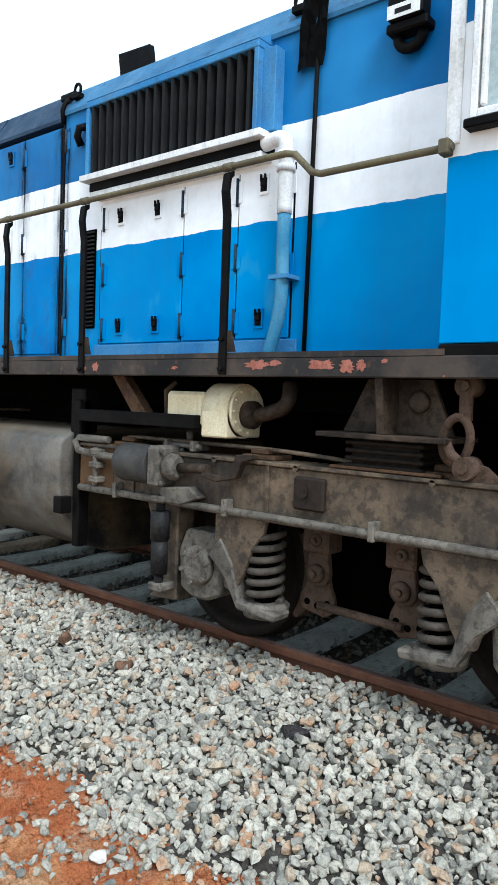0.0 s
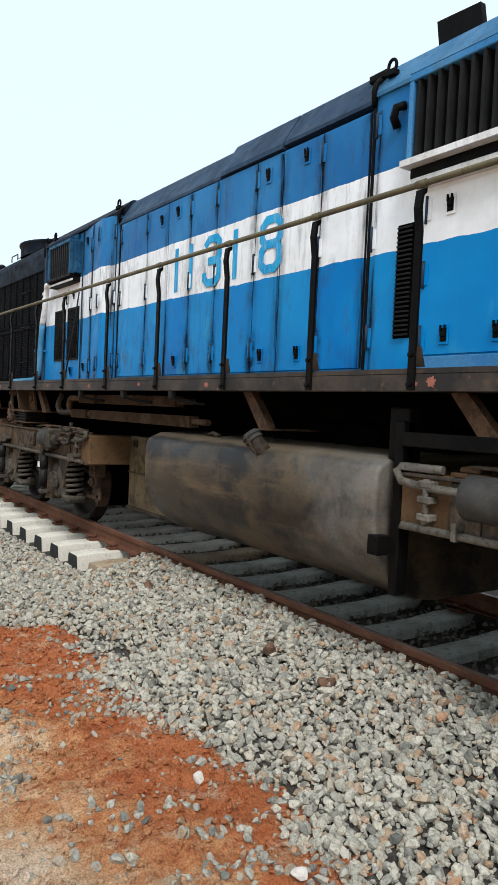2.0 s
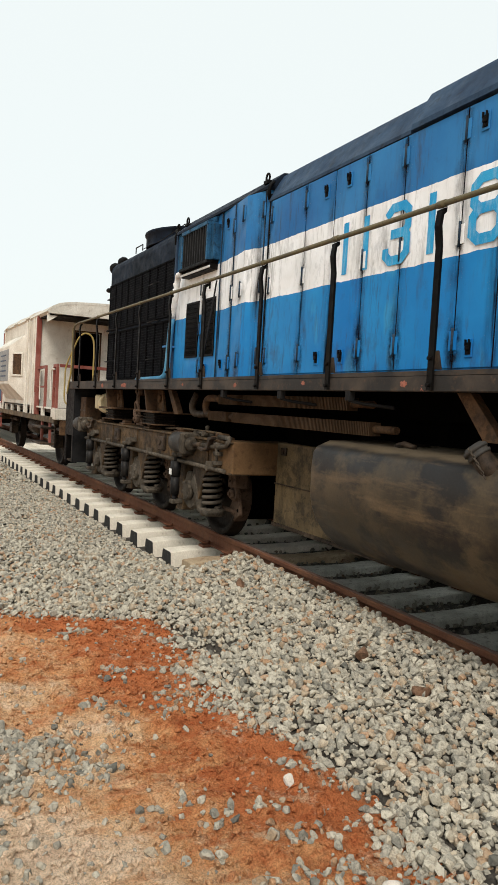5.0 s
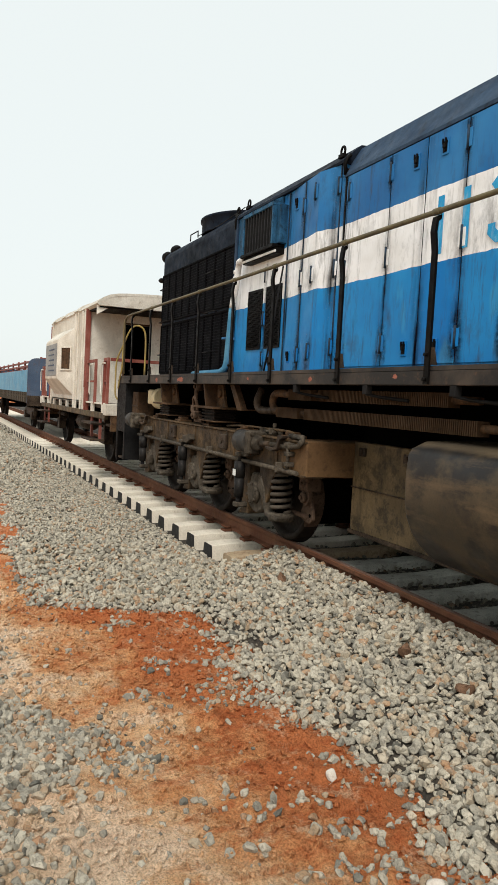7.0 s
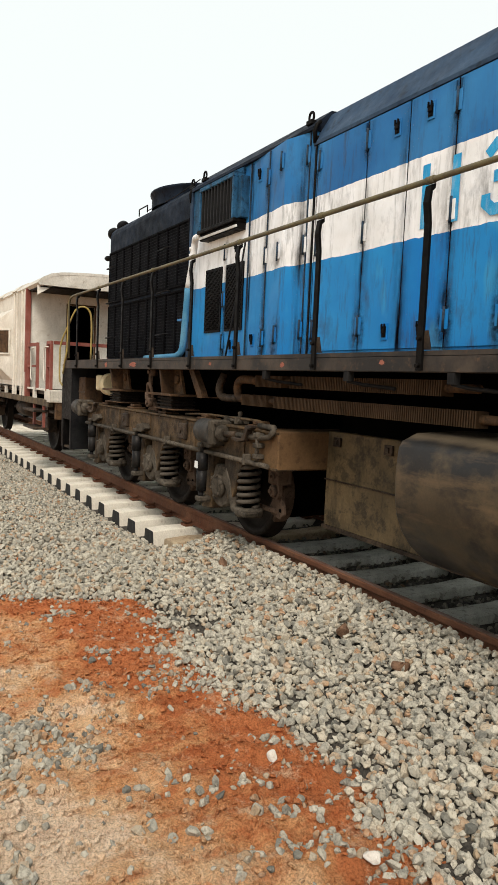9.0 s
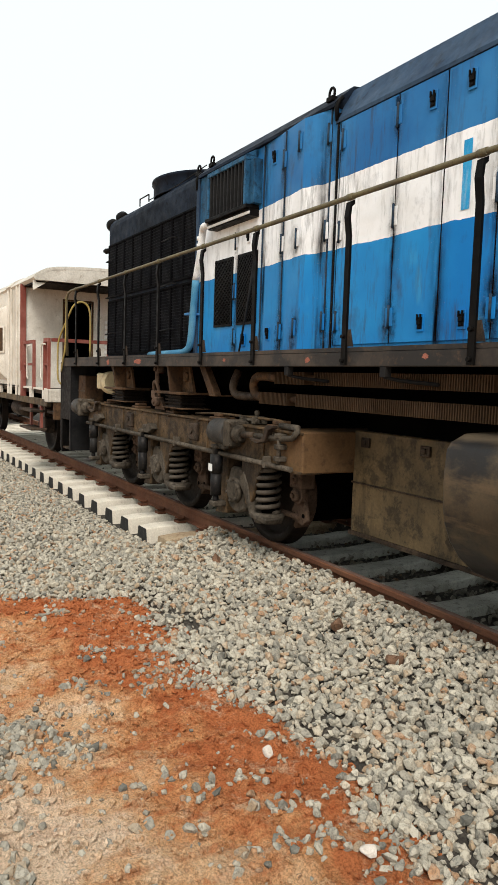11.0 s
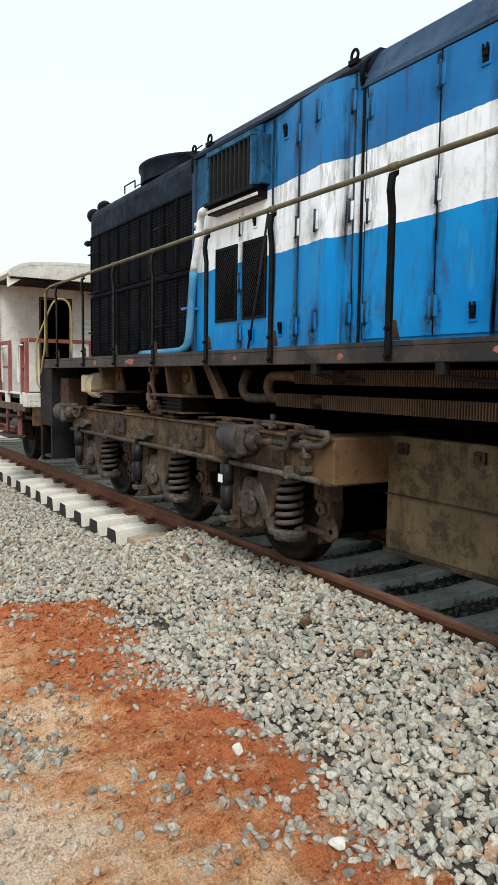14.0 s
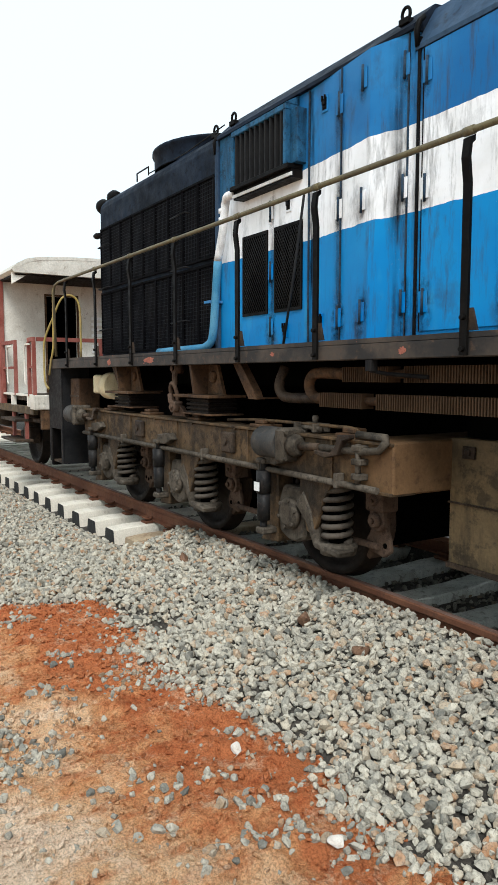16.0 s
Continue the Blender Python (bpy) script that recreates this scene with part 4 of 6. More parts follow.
    for x, yy, z in spots:
        door_lock(loco, x, yy, z)

    louvre_box(loco, -4.51, -2.83, 3.215, 3.72, 19, "blue-framed louvre box with dark upright blades", M["blue"])
    louvre_box(loco, -11.55, -10.68, 3.31, 3.74, 10, "small sooty louvre box with dark upright blades", M["oldblue"])
    part("corner_panel", box(B(), -11.985, -11.60, HOOD_Y - 0.004, HOOD_Y + 0.004, 3.27, 3.858), M["oldblue"], loco, "sooty dark blue panel")

    # vents in the rear bay: dark slots behind slanted slats
    for x0, x1 in ((-11.54, -11.16), (-11.01, -10.64)):
        bm = B()
        for a, b, c, d in ((x0 - 0.02, x1 + 0.02, 2.845, 2.87), (x0 - 0.02, x1 + 0.02, 2.14, 2.165), (x0 - 0.02, x0, 2.165, 2.845), (x1, x1 + 0.02, 2.165, 2.845)):
            box(bm, a, b, HOOD_Y - 0.010, HOOD_Y + 0.01, c, d)
        vent = part("vent", bm, M["black"], loco, "black vent with a diamond wire mesh")
        # Near-black sheet painted as the shade behind the mesh.
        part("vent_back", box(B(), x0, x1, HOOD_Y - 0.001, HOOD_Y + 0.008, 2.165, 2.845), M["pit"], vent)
        bm = B()
        w, h, tilt = x1 - x0, 0.68, 1.5
        for k in range(-16, 20):
            # strands rise from the lower edge, clipped to the opening
            c = x0 + k * 0.034
            u0, u1 = max(0.0, (x0 - c) * tilt), min(h, (x1 - c) * tilt)
            if u1 - u0 > 0.02:
                for flip in (0, 1):
                    ends = [(c + u / tilt if not flip else x0 + x1 - c - u / tilt, HOOD_Y - 0.005 - 0.002 * flip, 2.165 + u) for u in (u0, u1)]
                    tube(bm, ends, 0.0028, 4)
        part("wire_mesh", bm, M["louvre"], vent)
    bm = B()
    box(bm, -4.67, -4.52, HOOD_Y - 0.010, HOOD_Y + 0.01, 2.08, 2.85, 0.003)
    vent = part("vent", bm, M["pit"], loco, "tall narrow slatted vent")
    slat = part("vent_slat", box(B(), -4.66, -4.53, -0.018, 0.0, 0.0, 0.012), M["louvre"], vent)
    slat.matrix_basis = pose(0, HOOD_Y - 0.008, 2.095)
    for k in range(1, 24):
        same_part(slat, vent, pose(0, HOOD_Y - 0.008, 2.095 + k * 0.0315))
    # a prop leaning between the rear doors
    part("door_prop", tube(B(), [(-10.56, HOOD_Y - 0.03, 3.05), (-10.60, HOOD_Y - 0.10, 2.4), (-10.66, HOOD_Y - 0.16, 1.84)], 0.011, 6), M["louvre"], loco)

    digits(loco)


def stroke(bm, pts, x, z, w=0.076, y=HOOD_Y - 0.0175):
    """A painted figure of straight strokes, thinly proud of the door leaf."""
    for k, ((ax, az), (bx, bz)) in enumerate(zip(pts, pts[1:])):
        a, b = Vector((x + ax, z + az)), Vector((x + bx, z + bz))
        d = (b - a).normalized()
        n = Vector((-d.y, d.x)) * w / 2
        a, b = a - d * w * 0.22, b + d * w * 0.22
        vs = [bm.verts.new((p.x, y - 0.0007 * k, p.y)) for p in (a - n, b - n, b + n, a + n)]
        bm.faces.new(vs)


def digits(loco):
    """The running number, painted by hand on the white band."""
    h = 0.42
    one = [(0.0, 0.0), (0.0, h)]
    three = [(-0.13, h - 0.05), (-0.07, h), (0.07, h), (0.13, h - 0.05), (0.13, h / 2 + 0.04), (0.09, h / 2), (-0.06, h / 2), (0.09, h / 2), (0.13, h / 2 - 0.04), (0.13, 0.05), (0.07, 0.0), (-0.07, 0.0), (-0.13, 0.05), (-0.13, 0.09)]
    eight = [(-0.08, h / 2), (-0.13, h / 2 + 0.05), (-0.13, h - 0.05), (-0.07, h), (0.07, h), (0.13, h - 0.05), (0.13, h / 2 + 0.05), (0.08, h / 2), (-0.08, h / 2),
             (-0.13, h / 2 - 0.05), (-0.13, 0.05), (-0.07, 0.0), (0.07, 0.0), (0.13, 0.05), (0.13, h / 2 - 0.05), (0.08, h / 2)]
    for x, shape in ((-7.83, one), (-7.53, one), (-7.11, three), (-6.71, one), (-6.15, eight)):
        bm = B()
        stroke(bm, shape, x, 2.76)
        part("painted_figure", bm, M["digit"], loco, "hand-painted light blue figure")


def radiator(loco):
    """The black radiator end with its screens, shutters and fan cowl."""
    bm = B()
    y = HOOD_Y + 0.005
    prism(bm, [(y, 1.82), (y, 3.84), (y + 0.02, 3.90), (y + 0.07, 3.96), (y + 0.16, 4.0), (-y - 0.16, 4.0), (-y - 0.07, 3.96), (-y, 3.84), (-y, 1.82)], "x", -15.33, -12.0, 0.006)
    part("radiator_housing", bm, M["radiator"], loco, "sooty dark blue radiator housing")
    cols = np.linspace(-15.27, -12.06, 10).tolist()
    for z0, z1 in ((1.90, 2.70), (2.77, 3.55)):
        for a, b in zip(cols, cols[1:]):
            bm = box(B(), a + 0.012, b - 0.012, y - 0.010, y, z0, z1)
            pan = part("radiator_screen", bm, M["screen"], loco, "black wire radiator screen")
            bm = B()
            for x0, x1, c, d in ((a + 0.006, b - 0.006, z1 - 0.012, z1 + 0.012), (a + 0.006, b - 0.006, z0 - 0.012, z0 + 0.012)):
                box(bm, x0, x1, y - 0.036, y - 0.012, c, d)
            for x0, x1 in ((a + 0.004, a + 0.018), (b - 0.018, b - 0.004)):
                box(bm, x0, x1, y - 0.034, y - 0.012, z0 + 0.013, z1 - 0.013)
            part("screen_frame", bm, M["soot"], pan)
            bm = B()
            for k in range(1, 9):
                xm = a + 0.02 + (b - a - 0.04) * k / 9
                box(bm, xm - 0.0022, xm + 0.0022, y - 0.024, y - 0.0195, z0, z1)
            for k in range(1, 20):
                zm = z0 + (z1 - z0) * k / 20
                box(bm, a + 0.02, b - 0.02, y - 0.0275, y - 0.0245, zm - 0.0022, zm + 0.0022)
            part("wire_mesh", bm, M["wire"], pan)
    for x, z in ((-15.2, 3.3), (-15.2, 2.75), (-15.2, 2.2), (-12.95, 3.28), (-12.95, 2.72), (-12.95, 2.16)):
        bm = tube(B(), [(x, y - 0.03, z), (x, y - 0.09, z), (x + 0.35, y - 0.09, z + 0.01), (x + 0.35, y - 0.03, z)], 0.009, 6)
        part("grab_rail", bm, M["louvre"], loco)
    bm = B()
    box(bm, -12.06, -11.99, y - 0.03, y, 1.83, 3.86, 0.004)
    part("corner_strip", bm, M["roof"], loco)
    # fan cowl
    bm = B()
    cx = -13.46
    prof = [(0.86, 3.99), (0.86, 4.16), (0.885, 4.18), (0.885, 4.21), (0.85, 4.215), (0.80, 4.18), (0.80, 4.02)]
    seg = 40
    rings = [[bm.verts.new((cx + r * math.cos(2 * math.pi * k / seg), r * math.sin(2 * math.pi * k / seg), z)) for k in range(seg)] for r, z in prof]
    for p, q in zip(rings, rings[1:]):
        for k in range(seg):
            f = bm.faces.new((p[k], p[(k + 1) % seg], q[(k + 1) % seg], q[k]))
            f.smooth = True
    bm.faces.new(rings[-1])
    bmesh.ops.recalc_face_normals(bm, faces=bm.faces)
    part("fan_cowl", bm, M["radiator"], loco, "round dark fan cowl")
    # horns and a lamp on the end
    for x, yy, z, r in ((-15.44, -0.80, 3.93, 0.10), (-15.28, -0.70, 4.03, 0.10)):
        bm = B()
        tube(bm, [(x + 0.10, yy, z), (x + 0.03, yy, z), (x - 0.02, yy, z), (x - 0.09, yy, z), (x - 0.13, yy, z), (x - 0.15, yy, z)],
             [r * 0.5, r * 0.75, r, r, r * 0.8, r * 0.35], 16)
        part("marker_lamp", bm, M["black"], loco)
    part("lamp_bracket", tube(B(), [(-15.33, -0.86, 3.52), (-15.50, -0.90, 3.52), (-15.58, -0.90, 3.53)], [0.03, 0.045, 0.03], 10), M["black"], loco)
    # grab rail on the roof
    part("roof_rail", tube(B(), [(-14.3, -0.80, 4.0), (-14.3, -0.80, 4.10), (-13.95, -0.80, 4.10), (-13.95, -0.80, 4.0)], 0.010, 6), M["louvre"], loco)
    part("roof_cable", tube(B(), [(-12.1, -0.80, 4.06), (-12.9, -0.82, 3.995), (-13.95, -0.80, 4.02)], 0.007, 5), M["louvre"], loco)


def lifting_eye(loco, x, z, turn=0):
    bm = B()
    pts = [(math.cos(a) * 0.038, 0, 0.042 + math.sin(a) * 0.045) for a in np.linspace(-0.9, math.pi + 0.9, 17)]
    tube(bm, pts, 0.012, 8)
    box(bm, -0.045, 0.045, -0.03, 0.03, -0.03, 0.012, 0.004)
    ob = part("lifting_eye", bm, M["black"], loco, "black lifting eye")
    ob.matrix_basis = pose(x, -0.87, z, 0, 0, turn)


def walkway(loco):
    bm = B()
    box(bm, -16.15, -1.36, SILL_Y, 1.42, 1.795, 1.825)
    part("walkway", bm, M["sill"], loco)
    for y0, y1 in ((SILL_Y, SILL_Y + 0.05), (1.37, 1.42)):
        bm = box(B(), -16.15, 1.6, y0, y1, 1.69, 1.794, 0.006)
        part("side_sill", bm, M["sill"], loco, "dark side sill with chipped red paint")
    # where the black paint has come off the red primer
    rng = np.random.default_rng(21)
    for x, z, w, h in ((-2.45, 1.755, 0.085, 0.028), (-2.33, 1.765, 0.045, 0.018), (-2.03, 1.755, 0.09, 0.03), (-1.87, 1.745, 0.045, 0.035), (-1.79, 1.752, 0.03, 0.03), (-3.86, 1.745, 0.035, 0.035),
                       (-3.10, 1.74, 0.03, 0.012), (-1.66, 1.77, 0.02, 0.012), (-6.3, 1.74, 0.04, 0.022), (-7.6, 1.755, 0.03, 0.02), (-8.9, 1.74, 0.035, 0.025), (-12.6, 1.745, 0.13, 0.035), (-13.75, 1.745, 0.06, 0.04), (-10.3, 1.75, 0.03, 0.018)):
        bm = B()
        n = 26
        rim = [(x + math.cos(2 * math.pi * k / n) * w * r, z + math.sin(2 * math.pi * k / n) * h * r) for k, r in enumerate(rng.uniform(0.62, 1.15, n))]
        prism(bm, rim, "y", SILL_Y - 0.0012, SILL_Y - 0.0002)
        part("paint_chip", bm, M["primer"], loco, "flaked patch of pale red primer")
    # posts
    bm = B()
    prism(bm, [(SILL_Y - 0.020, 1.70), (SILL_Y - 0.020, 2.60), (SILL_Y - 0.040, 2.73), (SILL_Y - 0.026, 2.83), (SILL_Y + 0.012, 2.85), (SILL_Y + 0.012, 2.82),
               (SILL_Y - 0.010, 2.80), (SILL_Y - 0.018, 2.73), (SILL_Y - 0.001, 2.60), (SILL_Y - 0.001, 1.70)], "x", -0.025, 0.025)
    post = part("handrail_post", bm, M["black"], loco, "black flat-bar handrail post")
    bm = B()
    prism(bm, [(0.026, 1.83), (0.026, 1.95), (0.05, 1.95), (0.085, 1.83)], "y", SILL_Y - 0.006, SILL_Y + 0.006)
    gus = part("gusset", bm, M["grime"], post, "rusty gusset")
    bolts = part("bolt", tube(B(), [(0, SILL_Y - 0.02, 1.73), (0, SILL_Y - 0.042, 1.73)], 0.014, 6), M["black"], post)
    upper = part("bolt", tube(B(), [(0, SILL_Y - 0.02, 1.90), (0, SILL_Y - 0.042, 1.90)], 0.014, 6), M["black"], post)
    post.matrix_basis = pose(POSTS[0], 0, 0)
    for x in POSTS[1:]:
        p = same_part(post, loco, pose(x, 0, 0))
        same_part(gus, p), same_part(bolts, p), same_part(upper, p)
    y = SILL_Y - 0.01
    bm = tube(B(), [(-15.85, y + 0.02, 1.86), (-15.85, y, 2.72), (-15.78, y, 2.84), (-15.6, y, 2.868), (-12, y, 2.868), (-8, y, 2.868), (-4, y, 2.868), (-2.30, y, 2.868), (-2.24, y, 2.855),
                   (-2.13, y, 2.745), (-2.07, y, 2.725), (-1.45, y, 2.725), (-1.36, y, 2.725)], 0.0185, 10)
    rail = part("handrail", bm, M["olive"], loco, "olive-brown weathered handrail pipe")
    for x in POSTS:
        part("rail_clamp", tube(B(), [(x - 0.035, y, 2.868), (x + 0.035, y, 2.868)], 0.024, 10), M["olive"], rail)
    part("end_flange", box(B(), -1.42, -1.37, y - 0.035, y + 0.035, 2.69, 2.76, 0.006), M["olive"], rail)
    # railings of the end platform
    for pts in ([(-16.22, SILL_Y, 1.40), (-16.36, SILL_Y - 0.01, 1.50), (-16.38, SILL_Y - 0.01, 1.85), (-16.36, SILL_Y, 2.12), (-16.16, -1.34, 2.45), (-16.06, -1.26, 2.68), (-16.05, -1.14, 2.75), (-16.05, -1.02, 2.68), (-16.05, -0.98, 2.45), (-16.05, -0.98, 1.85)],
                [(-16.10, SILL_Y - 0.02, 1.60), (-16.0, SILL_Y - 0.02, 1.80), (-15.90, SILL_Y - 0.01, 2.05), (-15.86, SILL_Y - 0.01, 2.8)]):
        part("end_rail", tube(B(), bend(pts), 0.016, 8), M["yellow"], loco, "faded yellow grab rail")
    for y in (-0.45, 0.45, 1.3):
        part("end_rail", tube(B(), [(-16.05, y, 1.82), (-16.05, y, 2.75)], 0.018, 7), M["black"], loco)
    bm = B()
    box(bm, -16.22, -16.12, -1.40, 1.40, 0.95, 1.78, 0.01)
    box(bm, -16.24, -16.16, -1.40, -1.18, 0.28, 0.95, 0.01)
    box(bm, -16.24, -16.16, 1.18, 1.40, 0.28, 0.95, 0.01)
    part("buffer_beam", bm, M["black"], loco)
    bm = B()
    box(bm, -16.27, -15.66, -1.405, -1.385, 0.83, 1.76, 0.004)
    box(bm, -16.27, -16.20, -1.405, -1.375, 0.34, 0.829, 0.004)
    box(bm, -15.73, -15.66, -1.405, -1.375, 0.34, 0.829, 0.004)
    box(bm, -15.68, -15.66, -1.384, -1.0, 0.34, 1.76)
    part("step_plate", bm, M["louvre"], loco, "scuffed black steel step housing")
    for z in (0.34, 0.83, 1.30):
        part("step", box(B(), -16.19, -15.69, -1.38, -1.0, z, z + 0.03, 0.004), M["grime"], loco)
    part("equipment_box", box(B(), -15.58, -15.22, -1.30, -1.0, 1.05, 1.55, 0.012), M["rustgrime"], loco, "rusty brown equipment box")
    part("box_strap", box(B(), -15.59, -15.21, -1.308, -1.301, 1.30, 1.325), M["grime"], loco)
    for yy in (-0.98, 0.98):
        bm = tube(B(), [(-16.2, yy, 1.10), (-16.45, yy, 1.10), (-16.5, yy, 1.10), (-16.55, yy, 1.10)], [0.09, 0.09, 0.21, 0.20], 16)
        part("buffer", bm, M["grime"], loco)
    bm = B()
    box(bm, -16.75, -16.2, -0.10, 0.10, 0.98, 1.2, 0.02)
    part("coupler", bm, M["grime"], loco)


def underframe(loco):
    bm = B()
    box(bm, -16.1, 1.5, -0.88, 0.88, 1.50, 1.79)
    # Added filler box; closes the view through beneath the walkway.
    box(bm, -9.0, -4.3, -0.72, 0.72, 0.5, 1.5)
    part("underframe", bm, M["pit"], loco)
    # Unseen motor-shaped blocks, added to shut out the bright ground behind.
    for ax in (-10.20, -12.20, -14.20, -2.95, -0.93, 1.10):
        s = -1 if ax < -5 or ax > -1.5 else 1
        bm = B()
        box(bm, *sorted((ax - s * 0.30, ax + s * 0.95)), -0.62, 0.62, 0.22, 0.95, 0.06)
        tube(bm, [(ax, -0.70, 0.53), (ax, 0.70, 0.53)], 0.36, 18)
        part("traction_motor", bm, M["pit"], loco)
    # Added long blocks, no part of the frame, keep the far side dark.
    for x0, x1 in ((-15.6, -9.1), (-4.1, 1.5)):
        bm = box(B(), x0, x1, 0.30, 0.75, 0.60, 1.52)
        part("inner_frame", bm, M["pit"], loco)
    for x in (-3.75, -5.85, -11.02, -13.9):
        bm = B()
        prism(bm, [(x - 0.07, 1.69), (x + 0.05, 1.69), (x + 0.27, 1.46), (x + 0.30, 1.41), (x + 0.17, 1.41)], "y", -1.30, -1.23)
        box(bm, x + 0.17, x + 0.30, -1.30, -0.8, 1.395, 1.409)
        part("outrigger", bm, M["rustgrime"], loco, "rusty diagonal outrigger")
    # finned cooling pipes
    fins = []
    for z0, z1, x0, x1 in ((1.36, 1.465, -9.96, -6.9), (1.545, 1.65, -9.7, -7.2)):
        y = -1.17
        pipe = part("cooling_pipe", tube(B(), [(x0 - 0.35, y + 0.1, z1 - 0.05), (x0 - 0.1, y, z1 - 0.05), (x0, y, z1 - 0.05), (x1, y, z1 - 0.05), (x1 + 0.25, y, z1 - 0.05)], 0.030, 10), M["rustgrime"], loco, "rusty cooling pipe")
        bm = B()
        n = int((x1 - x0) / 0.022)
        for k in range(n):
            if 0.48 < (k / n) * (x1 - x0) < 0.60:
                continue
            xx = x0 + k * 0.022
            box(bm, xx, xx + 0.009, y - 0.055, y + 0.055, z0, z1)
        tagged(part("cooling_fin", bm, M["fin"], pipe, "close rusty fins"), kind="stuff")
    part("hose_bend", tube(B(), bend([(-9.98, -1.17, 1.42), (-10.1, -1.17, 1.43), (-10.16, -1.17, 1.51), (-10.12, -1.17, 1.59), (-10.0, -1.17, 1.61), (-9.7, -1.17, 1.60)]), 0.042, 12), M["rustgrime"], loco)
    part("hose_bend", tube(B(), bend([(-10.56, -1.12, 1.66), (-10.57, -1.17, 1.52), (-10.53, -1.17, 1.44), (-10.42, -1.17, 1.415), (-10.1, -1.17, 1.42)]), 0.042, 12), M["grime"], loco)
    for x in (-9.2, -8.0, -6.95):
        bm = tube(B(), [(x, SILL_Y + 0.05, 1.70), (x, SILL_Y + 0.02, 1.62), (x + 0.05, -1.3, 1.60), (x + 0.35, -1.25, 1.58)], 0.014, 6)
        box(bm, x - 0.03, x + 0.03, SILL_Y + 0.0, SILL_Y + 0.05, 1.62, 1.69)
        part("drain_pipe", bm, M["louvre"], loco)
    # plate-sided box behind the tank
    bm = B()
    box(bm, -9.07, -7.0, -0.80, 0.80, 0.30, 1.18, 0.008)
    case = part("equipment_box", bm, M["box"], loco, "dirty steel-plate equipment box")
    bm = B()
    box(bm, -9.07, -7.0, -0.815, -0.80, 0.74, 0.752)
    box(bm, -9.07, -7.0, -0.82, -0.80, 0.30, 0.335)
    for x in (-8.95, -8.25, -7.5):
        box(bm, x, x + 0.10, -0.825, -0.80, 1.05, 1.13, 0.004)
        box(bm, x + 0.03, x + 0.07, -0.84, -0.82, 1.07, 1.11, 0.003)
    part("latch_plate", bm, M["grime"], case)

    # fuel tank
    bm = B()
    prof = [(-0.9, 1.31), (-1.27, 1.295), (-1.385, 1.245), (-1.415, 1.20), (-1.428, 1.05), (-1.422, 0.86), (-1.40, 0.75), (-1.35, 0.64), (-1.265, 0.53), (-1.14, 0.43), (-0.98, 0.365), (-0.8, 0.34)]
    outline = prof + [(-a, b) for a, b in reversed(prof)]
    prism(bm, outline, "x", -7.40, -4.25)
    ends = [e for e in bm.edges if abs(e.verts[0].co.x - e.verts[1].co.x) < 1e-6]
    bmesh.ops.bevel(bm, geom=ends, offset=0.028, segments=3, affect="EDGES", profile=0.5)
    for f in bm.faces:
        f.smooth = len(f.verts) == 4
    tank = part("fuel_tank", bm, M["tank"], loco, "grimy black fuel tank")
    bm = B()
    tube(bm, [(-5.49, -1.33, 1.18), (-5.61, -1.40, 1.335)], 0.066, 18)
    tube(bm, [(-5.485, -1.325, 1.175), (-5.50, -1.335, 1.195)], 0.080, 18)
    neck = part("filler_neck", bm, M["grime"], tank, "dented dark filler neck")
    bm = B()
    way = Vector((-0.12, -0.07, 0.155)).normalized()
    foot = Vector((-5.61, -1.40, 1.335))
    tube(bm, [foot + way * d for d in (-0.03, -0.012, -0.012, 0.008, 0.008, 0.03, 0.034, 0.046, 0.048)], [0.072, 0.078, 0.070, 0.070, 0.079, 0.077, 0.062, 0.058, 0.02], 20)
    part("filler_cap", bm, M["cyl"], neck, "ribbed steel filler cap")
    bm = B()
    for k in range(9):
        u = k / 8
        c = Vector((-5.60 + 0.085 * u, -1.475 + 0.05 * u * u, 1.35 - 0.15 * u + 0.02 * math.sin(u * math.pi)))
        flat = Vector((0.6, 0.0, 0.8)) if k % 2 else Vector((0.3, -0.9, 0.1))
        side = flat.normalized()
        fall = Vector((0.5, 0.2, -0.84)).normalized()
        side = (side - fall * side.dot(fall)).normalized()
        tube(bm, [c + fall * (0.013 * math.cos(a)) + side * (0.008 * math.sin(a)) for a in np.linspace(0, 2 * math.pi, 9)], 0.0032, 5, False)
    part("cap_chain", bm, M["spring"], neck, "small steel chain")
    part("tank_strap", tube(B(), [(-6.6, -0.9, 1.31), (-6.6, -1.2, 1.31), (-6.52, -1.2, 1.33), (-6.4, -1.2, 1.31)], 0.02, 6), M["grime"], tank)
    bm = B()
    box(bm, -4.19, -4.12, -1.34, -1.24, 0.46, 1.52, 0.008)
    box(bm, -4.28, -4.12, -1.30, -1.18, 1.28, 1.60, 0.008)
    box(bm, -4.28, -4.19, -1.44, -1.34, 0.70, 0.82, 0.006)
    part("tank_bracket", bm, M["black"], loco)
    # cable trough and the cream blower
    bm = B()
    box(bm, -4.12, -2.98, -1.36, -1.22, 1.37, 1.455, 0.006)
    part("cable_trough", bm, M["black"], loco)
    bm = B()
    box(bm, -3.29, -2.96, -1.30, -0.98, 1.385, 1.60, 0.02)
    blower = part("blower", bm, M["cream"], loco, "cream-painted blower unit")
    bm = B()
    tube(bm, [(-2.97, -1.14, 1.49), (-2.76, -1.14, 1.49)], 0.168, 28)
    box(bm, -2.97, -2.76, -1.308, -0.98, 1.325, 1.49, 0.01)
    part("blower_volute", bm, M["cream"], blower)
    bm = B()
    tube(bm, [(-2.76, -1.14, 1.49), (-2.735, -1.14, 1.49)], 0.155, 28)
